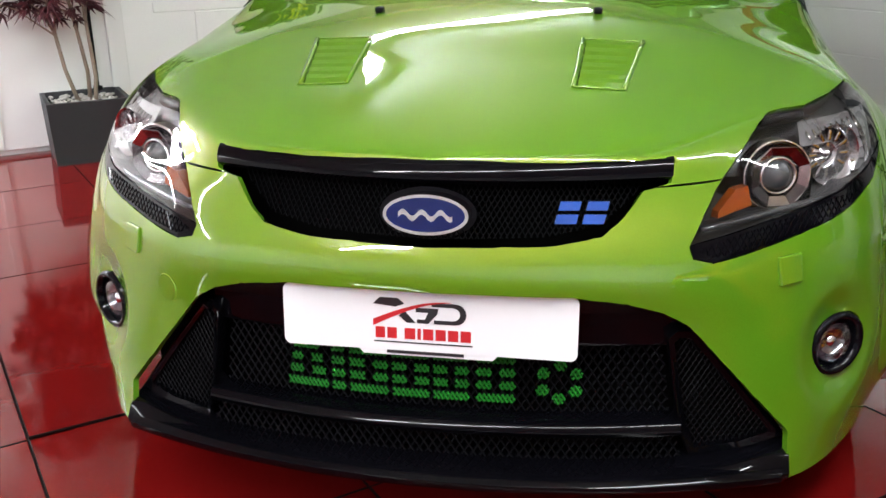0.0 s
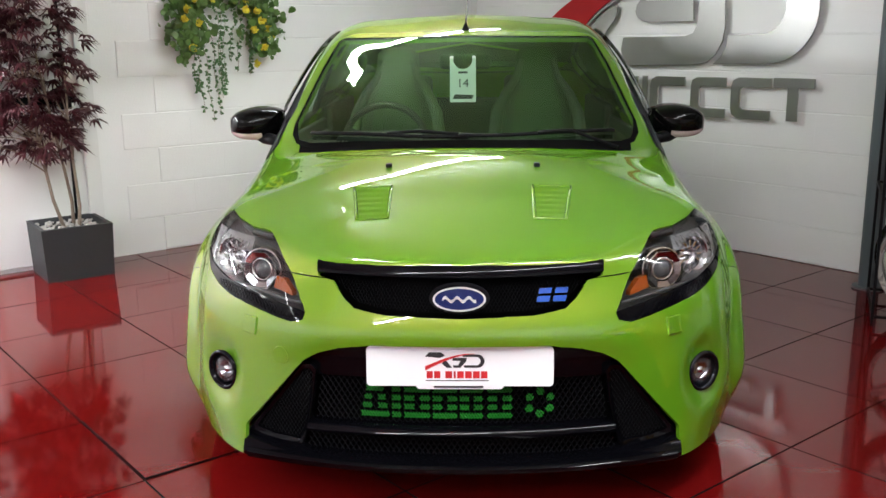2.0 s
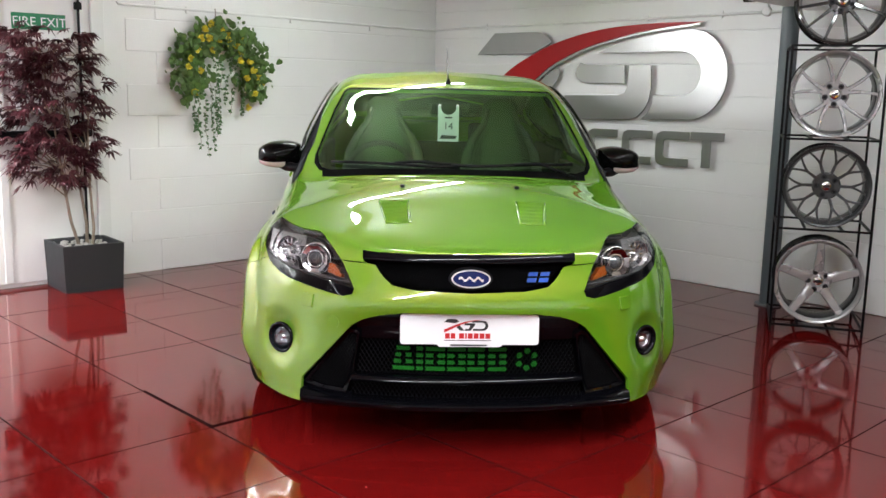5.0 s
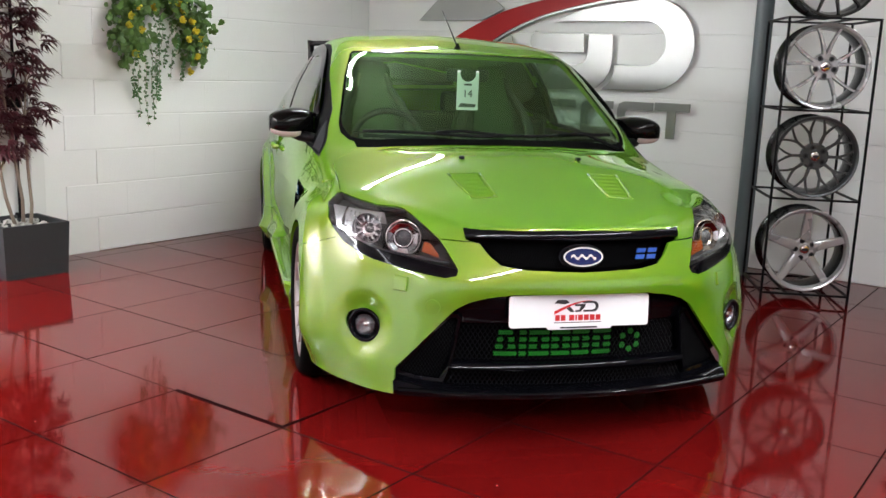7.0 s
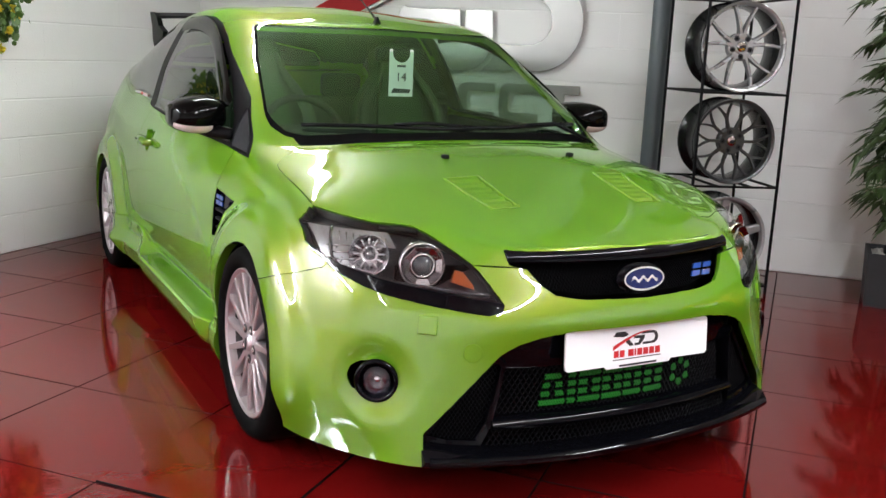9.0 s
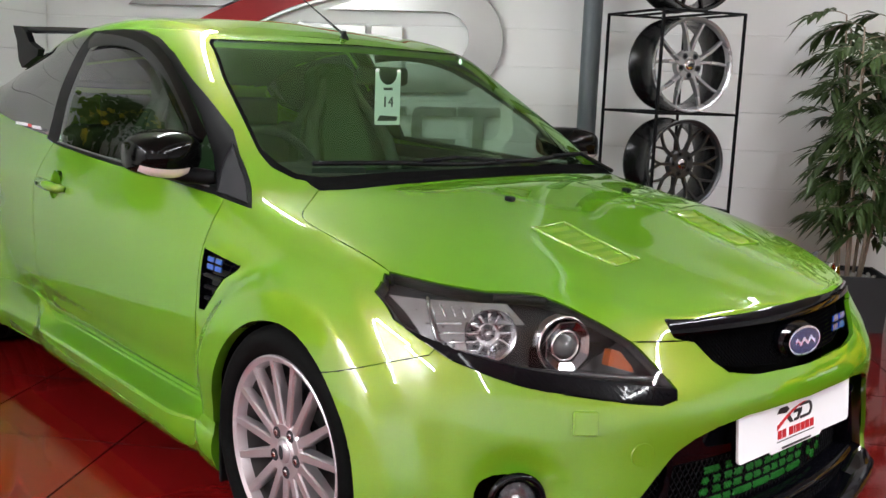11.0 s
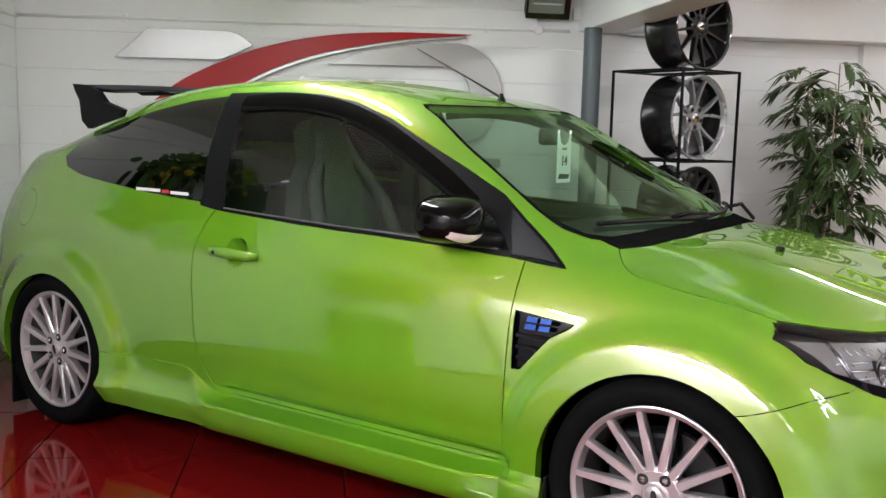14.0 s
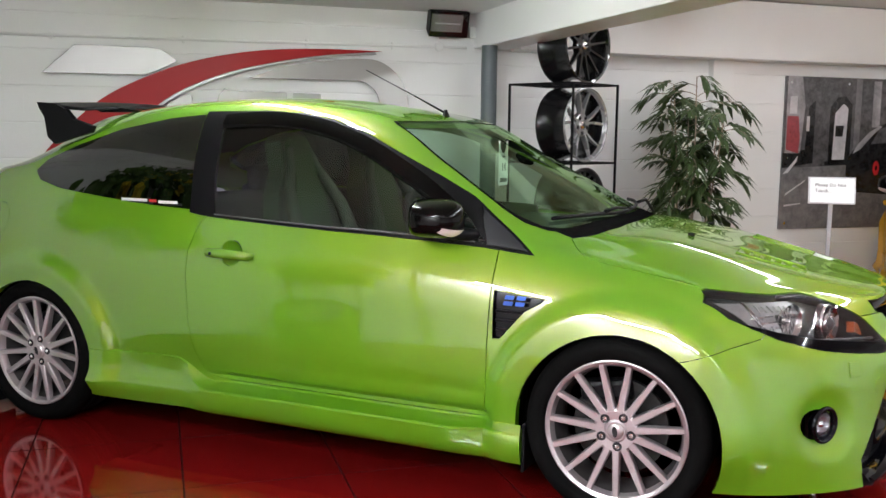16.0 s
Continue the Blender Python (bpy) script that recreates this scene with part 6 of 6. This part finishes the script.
def palmate(bm, p, d, size):
    """A maple leaf: seven fingers fanned in one plane."""
    d = d.normalized()
    up = Vector((prng.gauss(0, .3), prng.gauss(0, .3), 1)).normalized()
    side = d.cross(up).normalized()
    for k, q in enumerate((-78, -50, -25, 0, 25, 50, 78)):
        v = d * math.cos(radians(q)) + side * math.sin(radians(q))
        leaflet(bm, p, v + Vector((0, 0, prng.uniform(-.25, .05))), up, size * (1, 1.2, 1.35, 1.45, 1.35, 1.2, 1)[k] * prng.uniform(.7, .9), size * .24, prng.uniform(.15, .5))


maple = planter("potted_maple", "artificial dark red maple in a square charcoal planter", -2.375, 2.05, 37, .40, .312, "square charcoal stone planter")
stems = bmesh.new()
tips = []
for x0, y0, lean, top_z in ((-.03, .0, -.20, 1.45), (.03, .02, -.10, 1.30), (.05, -.03, .02, 1.15)):
    pts = [(x0, y0, .28)]
    for k in range(1, 8):
        t = k / 7
        pts.append((x0 + lean * t + .02 * math.sin(3 * t + x0 * 40), y0 + .02 * math.sin(4 * t), .28 + (top_z - .28) * t))
    add_tube(stems, pts, [.011 - .0009 * k for k in range(8)], 7)
    tips.append(pts)
twigs, leaves = bmesh.new(), bmesh.new()
for k in range(185):
    z = prng.uniform(.74, 1.68)
    t = (z - .70) / .95
    r = .44 * (.55 + .9 * t - .75 * t * t) * math.sqrt(prng.uniform(.08, 1.0))
    if 1.02 < z < 1.10:
        r *= .7
    a = prng.uniform(0, 2 * math.pi)
    cx = -.13 - .05 * t
    p = Vector((cx + r * math.cos(a), .55 * r * math.sin(a), z))
    src = Vector(min((q for s in tips for q in s), key=lambda q: abs(q[2] - z + .12) + abs(q[0] - p.x) * .3))
    if k % 3 == 0:
        add_tube(twigs, [src, src.lerp(p, .6) + Vector((0, 0, .03)), p], [.005, .0035, .002], 5)
    for c in range(3):
        d = Vector((p.x - cx + prng.gauss(0, .12), (p.y) + prng.gauss(0, .12), prng.uniform(-.10, .06)))
        palmate(leaves, p + Vector((prng.gauss(0, .03), prng.gauss(0, .03), prng.gauss(0, .03))), d, prng.uniform(.062, .092))
part("stem", stems, BARK, maple, "thin pale stems", True)
tagged(part("branching", twigs, BARK, maple), kind="stuff")
tagged(part("leaves", leaves, RED_LEAF, maple, "dark red palmate leaves"), kind="stuff")

palm = planter("potted_palm", "artificial bamboo palm in a square charcoal planter", 2.97, .42, 40, .36, .30, "square charcoal planter")
stems, leaves = bmesh.new(), bmesh.new()
for k, (x0, y0, lx, ly, top_z) in enumerate(((-.06, .02, -.12, .08, 1.60), (.04, .05, .03, .08, 1.68), (.06, -.05, .10, -.06, 1.75), (-.02, -.06, -.05, -.12, 1.56), (.0, .0, .05, .02, 1.44), (.09, .03, .15, .03, 1.62), (-.09, -.03, -.16, -.05, 1.46))):
    pts = [(x0 + lx * t + .012 * math.sin(6 * t + k), y0 + ly * t, .26 + (top_z - .26) * t) for t in np.linspace(0, 1, 8)]
    add_tube(stems, pts, [.0095 - .0008 * i for i in range(8)], 7)
    for f in range(17):
        t = .22 + .78 * f / 16
        base = Vector((x0 + lx * t, y0 + ly * t, .26 + (top_z - .26) * t))
        a = f * 2.4 + k * 1.3
        out = Vector((math.cos(a), math.sin(a), 0))
        size = prng.uniform(.13, .23)
        rise, fall = prng.uniform(.25, .75), prng.uniform(.35, .8)
        prev = base
        for s in range(1, 7):
            q = s / 6
            p = base + out * size * q + Vector((0, 0, (rise * q - fall * q * q) * size))
            add_tube(stems, [prev, p], [.0028, .0022], 4, cap=False)
            d = (p - prev).normalized()
            if s > 1:
                for sd in (-1, 1):
                    v = d * .9 + d.cross(Vector((0, 0, 1))).normalized() * sd * .75 + Vector((0, 0, prng.uniform(-.35, .05)))
                    leaflet(leaves, p, v, Vector((0, 0, 1)), prng.uniform(.13, .20) * (1.1 - .3 * q), .036, prng.uniform(.10, .45))
            prev = p
        leaflet(leaves, prev, out + Vector((0, 0, -.4)), Vector((0, 0, 1)), .13, .030, .3)
part("stem", stems, BARK, palm, "thin cane stems", True)
tagged(part("leaves", leaves, PALM_LEAF, palm, "long dark green leaflets"), kind="stuff")

# hanging wreath of leaves and yellow flowers
wreath = thing("hanging_wreath", "horseshoe wreath of green leaves and yellow flowers on the wall", "wreath", m=frame_left(2.07, 1.44, .03) @ Matrix.Diagonal((1.03, 1.03, 1.03, 1)))
leaves, vines, stalks = bmesh.new(), bmesh.new(), bmesh.new()
for k in range(950):
    a = radians(prng.uniform(-42, 222))
    r = prng.gauss(.235, .055)
    p = Vector((r * math.cos(a) * 1.18, r * math.sin(a) * 1.15 + .02, abs(prng.gauss(.06, .045))))
    if p.y < -.08 and prng.random() < .3:
        continue
    n = Vector((prng.gauss(0, .5), prng.gauss(0, .5), 1)).normalized()
    mm = n.to_track_quat("Z", "Y").to_matrix().to_4x4()
    mm.translation = p
    s = prng.uniform(.012, .027)
    ring = [leaves.verts.new(mm @ Vector((s * math.cos(q) * (1.0 if math.cos(q) < 0 else 1.25), s * math.sin(q), .25 * s * math.cos(2 * q)))) for q in np.arange(8) * math.pi / 4]
    leaves.faces.new(ring)
for x0, x1, y0, L in ((-.22, -.16, -.1, .44), (-.17, -.10, -.1, .50), (-.12, -.05, .0, .56), (-.24, -.20, -.05, .36), (.10, .08, .05, .34), (.19, .17, -.05, .26), (-.02, -.01, .12, .46), (-.07, -.03, .15, .60), (.24, .44, .02, .06), (-.05, -.02, .2, .62), (.06, .03, .1, .3)):
    pts = []
    for s in np.linspace(0, 1, 12):
        pts.append(Vector((x0 + (x1 - x0) * s + .012 * math.sin(9 * s), y0 - L * s, .05 + .03 * math.sin(5 * s))))
    add_tube(stalks, pts, .0016, 4, cap=False)
    for i in range(44 if L > .1 else 26):
        q = prng.random()
        p = pts[int(q * 11)].lerp(pts[min(11, int(q * 11) + 1)], prng.random())
        d = Vector((prng.gauss(0, 1), prng.gauss(-.3, .7), prng.gauss(.3, .4)))
        leaflet(vines, p, d, Vector((0, 0, 1)), prng.uniform(.018, .034), .018, .1)
add_tube(stalks, [(-.02, .33, .02), (-.02, .46, .015)], .003, 5)
tagged(part("stalks", stalks, BARK, wreath), kind="stuff")
tagged(part("leaves", leaves, ROUND_LEAF, wreath, "rounded green leaves"), kind="stuff")
tagged(part("ivy", vines, IVY, wreath, "trailing ivy"), kind="stuff")
for x, y in ((-.11, .35), (-.19, .24), (-.10, .17), (-.27, .10), (-.20, .02), (.09, .20), (.13, .16), (.20, .09), (.27, -.02), (.29, -.07), (.17, -.03), (.18, -.24), (-.25, -.13), (-.13, .25), (.04, .22), (-.03, .30), (.02, .27), (-.16, .31), (.12, .10), (.23, .03), (-.22, .17), (-.05, .24), (.24, -.14), (.15, .24), (-.29, .04)):
    bm = bmesh.new()
    for k in range(16):
        q, e = prng.uniform(0, 2 * math.pi), prng.uniform(.1, 1)
        leaflet(bm, Vector((x, y, .10)), Vector((math.cos(q) * e, math.sin(q) * e, .6)), Vector((0, 0, 1)), prng.uniform(.030, .044), .032, 0)
    part("flower", bm, PETAL, wreath, "yellow flower")

# photo panel on the wall: greys, flat
mpst = frame_right(5.97, .57, .012)
def photo_tone(g, vary, scale, bricks=False):
    """A printed grey: blotches and grain, or the courses of a brick front."""
    m, n, l, p = material("photo_grey")
    tex = n.new("ShaderNodeTexCoord")
    src = n.new("ShaderNodeTexNoise")
    src.inputs["Scale"].default_value, src.inputs["Detail"].default_value, src.inputs["Roughness"].default_value = scale, 10, .75
    l.new(tex.outputs["Object"], src.inputs["Vector"])
    ramp = n.new("ShaderNodeValToRGB")
    ramp.color_ramp.elements[0].position, ramp.color_ramp.elements[1].position = .30, .70
    lo, hi = g * (1 - vary), g * (1 + vary)
    ramp.color_ramp.elements[0].color, ramp.color_ramp.elements[1].color = (lo, lo * .97, lo * 1.02, 1), (hi, hi * .95, hi * .98, 1)
    l.new(src.outputs["Fac"], ramp.inputs["Fac"])
    l.new(ramp.outputs["Color"], p.inputs["Base Color"])
    p.inputs["Roughness"].default_value = .22
    return m


DARK, WALLING, ROAD, PALE, BRIGHT = [photo_tone(*k) for k in ((.018, .6, 14), (.085, .75, 16), (.17, .45, 11), (.30, .5, 9), (.55, .25, 12))]
PHOTO_RED = plain("photo_dull_red", (0.30, 0.05, 0.06), .3, vary=.6, scale=30)
poster = tagged(part("wall_photo", box(.80, .62, .006, 1.60, 1.24, .014, mpst, .002), ROAD), "grey street photograph panel fixed to the block wall", "photograph")
patches = [([(.0, .50), (1.60, .56), (1.60, 1.24), (.0, 1.24)], WALLING, 0), ([(.02, .62), (.17, .62), (.20, 1.0), (.16, 1.24), (.02, 1.24)], PALE, 1), ([(.0, .50), (.30, .54), (.30, .66), (.0, .62)], DARK, 1),
           ([(.21, .58), (.30, .58), (.30, 1.05), (.24, 1.0)], DARK, 1), ([(.22, .80), (.25, .80), (.25, .92), (.22, .92)], BRIGHT, 2), ([(.45, .54), (.67, .55), (.67, 1.02), (.60, 1.09), (.52, 1.08), (.45, 1.0)], DARK, 1),
           ([(.49, .57), (.615, .57), (.63, .99), (.58, 1.03), (.50, .95)], BRIGHT, 2), ([(.51, .76), (.585, .76), (.595, .85), (.51, .85)], DARK, 3), ([(.70, .58), (.76, .58), (.76, 1.24), (.70, 1.24)], ROAD, 1),
           ([(.88, .84), (.96, .84), (.96, 1.22), (.88, 1.22)], PALE, 1), ([(.42, .52), (.72, .53), (.72, .565), (.42, .555)], DARK, 4),
           ([(.64, .44), (.66, .40), (.72, .36), (.74, .30), (1.58, .24), (1.58, .88), (1.30, .92), (1.06, .89), (.90, .82), (.76, .70), (.68, .62), (.64, .54)], DARK, 3),
           ([(.88, .70), (1.16, .72), (1.16, .85), (1.05, .86), (.96, .82)], WALLING, 4), ([(.70, .62), (.78, .66), (.90, .78), (.99, .845), (.97, .855), (.86, .80), (.74, .69)], PALE, 4),
           ([(.03, .65), (.15, .62), (.16, .74), (.14, .92), (.03, .92)], PHOTO_RED, 2), ([(.05, .94), (.12, .94), (.12, 1.08), (.05, 1.08)], BRIGHT, 2),
           ([(.01, .45), (.10, .54), (.15, .60), (.14, .55), (.06, .46)], BRIGHT, 2), ([(.04, .27), (.23, .39), (.24, .405), (.05, .295)], BRIGHT, 2), ([(.04, .185), (.20, .205), (.20, .215), (.04, .20)], BRIGHT, 2)]
for pts, tone, level in patches:
    flat("photo_patch", pts, tone, mpst @ Matrix.Translation((0, 0, .0135 + .0006 * level)), poster, .0008)
flat("photo_patch", arc(.95, .50, .034, 0, 360, 16, .062)[:-1], TEXT_RED, mpst @ Matrix.Translation((0, 0, .0165)), poster, .0008)
flat("photo_patch", arc(.95, .50, .012, 0, 360, 12, .022)[:-1], DARK, mpst @ Matrix.Translation((0, 0, .0170)), poster, .0008)
for x, y in ((.05, .05), (.05, 1.19), (.05, .58), (.62, 1.19)):
    part("stand_off", add_lathe(bmesh.new(), [(0, .022), (.010, .021), (.011, .013)], 12, mpst @ Matrix.Translation((x, y, 0))), CHROME, poster)

# notice on a post
mn = Matrix.Translation((2.6, -.53, 0)) @ Matrix.Rotation(radians(-76), 4, "Z")
notice = thing("notice_stand", "small white notice on a slim grey metal post", "notice", m=mn)
GREY_METAL = plain("grey_post_metal", (0.42, 0.42, 0.44), 0.35, metal=0.6)
part("post", box(0, .012, .45, .028, .016, .90, None, .003), GREY_METAL, notice)
part("base", add_lathe(bmesh.new(), [(0, .018), (.12, .016), (.14, .004), (.14, 0), (0, 0)], 32), GREY_METAL, notice)
mf = Matrix.Translation((0, 0, .98)) @ Matrix.Rotation(radians(80), 4, "X")
part("frame", box(0, 0, 0, .290, .175, .012, mf, .003), GREY_METAL, notice)
card = part("card", box(0, 0, .005, .268, .155, .008, mf, .001), PLATE_WHITE, notice, "white card")
writing("Please Do Not", .032, mf @ Matrix.Translation((-.105, .025, .0095)), TEXT_BLACK, "lettering", card, .0004, "LEFT")
writing("Touch...", .032, mf @ Matrix.Translation((-.105, -.012, .0095)), TEXT_BLACK, "lettering", card, .0004, "LEFT")

# battens: a white body on the ceiling under it a half-round opal diffuser that glows
DIFF = plain("white_enamel", (0.8, 0.8, 0.78), 0.4)
GLOWS = {}
for x, y, z, a, L, power in LAMPS:
    fit_ob = thing("batten_light", "white fluorescent batten on the ceiling, in a set with two added ones", "ceiling light", "ceiling battens", pose(x, y, z, 0, 0, a))
    part("body", box(0, 0, .042, L, .07, .06, None, .006), DIFF, fit_ob)
    for s in (-1, 1):
        part("end_cap", box(s * (L / 2 + .012), 0, .012, .02, .085, .09, None, .005), DIFF, fit_ob)
    if power not in GLOWS:
        GLOWS[power] = glow("lit_opal_diffuser", (0.94, 0.97, 1.0), power * 1.9)
    bm = bmesh.new()
    rows = [[bm.verts.new((e * L / 2, q[0], q[1])) for q in arc(0, .012, .032, 180, 360, 12, .032)] for e in (-1, 1)]
    for k in range(12):
        bm.faces.new((rows[0][k], rows[0][k + 1], rows[1][k + 1], rows[1][k]))
    bm.faces.new((rows[0][0], rows[1][0], rows[1][12], rows[0][12]))
    bmesh.ops.recalc_face_normals(bm, faces=bm.faces)
    part("diffuser", bm, GLOWS[power], fit_ob, "glowing opal diffuser", True)

# the nose of a second, yellow car across the aisle
other = copy_thing(car, pose(2.50, -1.80, 0, 0, 0, -90))
tagged(other, "yellow three-door hatchback with black grille, parked across the aisle", "car")
swap = {}
for ob in other.children_recursive:
    if ob.data.materials and ob.data.materials[0] == GREEN:
        if ob.data not in swap:
            swap[ob.data] = ob.data.copy()
            swap[ob.data].materials[0] = YELLOW
        ob.data = swap[ob.data]

# ---- pieces of the floor and the walls ----
TILE, TILT_DEG = 0.595, 41.0
bm = bmesh.new()
add_box(bm, 0, 0, -.003, TILE - .004, TILE - .004, .006)
bmesh.ops.bevel(bm, geom=[e for e in bm.edges if all(v.co.z > -.001 for v in e.verts)], offset=.0015, segments=1, affect="EDGES")
tile_mesh = bpy.data.meshes.new("tile")
bm.to_mesh(tile_mesh)
bm.free()
tile_mesh.materials.append(RED_TILE)
tile_mesh.materials.append(GROUT)
for poly in tile_mesh.polygons:                     # sides and arris take the dark joint colour, which puts the gap's shade there
    poly.material_index = int(poly.normal.z < .95)
turn = Matrix.Rotation(radians(TILT_DEG), 4, "Z")
rng = random.Random(4)


def in_room(p, margin):
    q = p - CORNER
    return q.dot(NL) > margin and q.dot(NR) > margin


rest = bmesh.new()
for i in range(-16, 14):
    for j in range(-14, 12):
        a, b = -1.17 + TILE * (i + .5), .2 + TILE * (j + .5)
        p = turn @ Vector((a, b, 0))
        if not in_room(p, -.43) or (p - CORNER).dot(NL) > 9.6 or (p - CORNER).dot(NR) > 9.6:
            continue
        tip = Matrix.Rotation(rng.gauss(0, .0006), 4, "X") @ Matrix.Rotation(rng.gauss(0, .0006), 4, "Y")
        lift = rng.uniform(-.0004, .0004)
        if i == 0 and j == 0:                       # the proud tile beside the nose
            tip, lift = Matrix.Rotation(.010, 4, "Y"), .0045
        m = Matrix.Translation(p + Vector((0, 0, lift))) @ turn @ tip
        if -4.2 < p.x < 4.0 and -2.4 < p.y < 4.6:
            ob = new("tile", tile_mesh)
            ob.parent = floor
            ob.matrix_basis = m
        else:
            bmesh.ops.create_grid(rest, x_segments=1, y_segments=1, size=TILE / 2 - .002, matrix=m)
tagged(part("tiles_beyond", rest, RED_TILE, floor), kind="stuff")


def course(wall, place, s0, s1, top, gap_at=None):
    """Painted concrete blocks in running bond, a few millimetres proud of their joints."""
    L, H = .450, .226
    mesh = {}
    row = 0
    z = 0.0
    while z < top - .02:
        h = min(H, top - z)
        s = s0 - (L / 2 if row % 2 else 0)
        while s < s1:
            a, b = max(s, s0), min(s + L, s1)
            if b - a > .03 and not (gap_at and gap_at(a, b, z)):
                key = (round(b - a, 3), round(h, 3))
                if key not in mesh:
                    bm = bmesh.new()
                    add_box(bm, 0, 0, .003, key[0] - .0003, key[1] - .006, .008)
                    bmesh.ops.bevel(bm, geom=[e for e in bm.edges if all(v.co.z > .004 for v in e.verts) and abs(e.verts[0].co.y - e.verts[1].co.y) < 1e-4], offset=.0025, segments=1, affect="EDGES")
                    me = bpy.data.meshes.new("block")
                    bm.to_mesh(me)
                    bm.free()
                    me.materials.append(WALL_WHITE)
                    mesh[key] = me
                ob = new("block", mesh[key])
                ob.parent = wall
                ob.matrix_basis = place((a + b) / 2, z + h / 2, rng.uniform(-.0003, .0003))
            s += L
        z += H
        row += 1


course(wall_left, frame_left, -.155, 6.2, CEIL, lambda a, b, z: b > DOOR_S0 and a < DOOR_S1 and z < DOOR_TOP)
course(wall_right, frame_right, -.122, S_BEAM, CEIL)
course(wall_right, frame_right, S_BEAM, 8.6, 1.91)
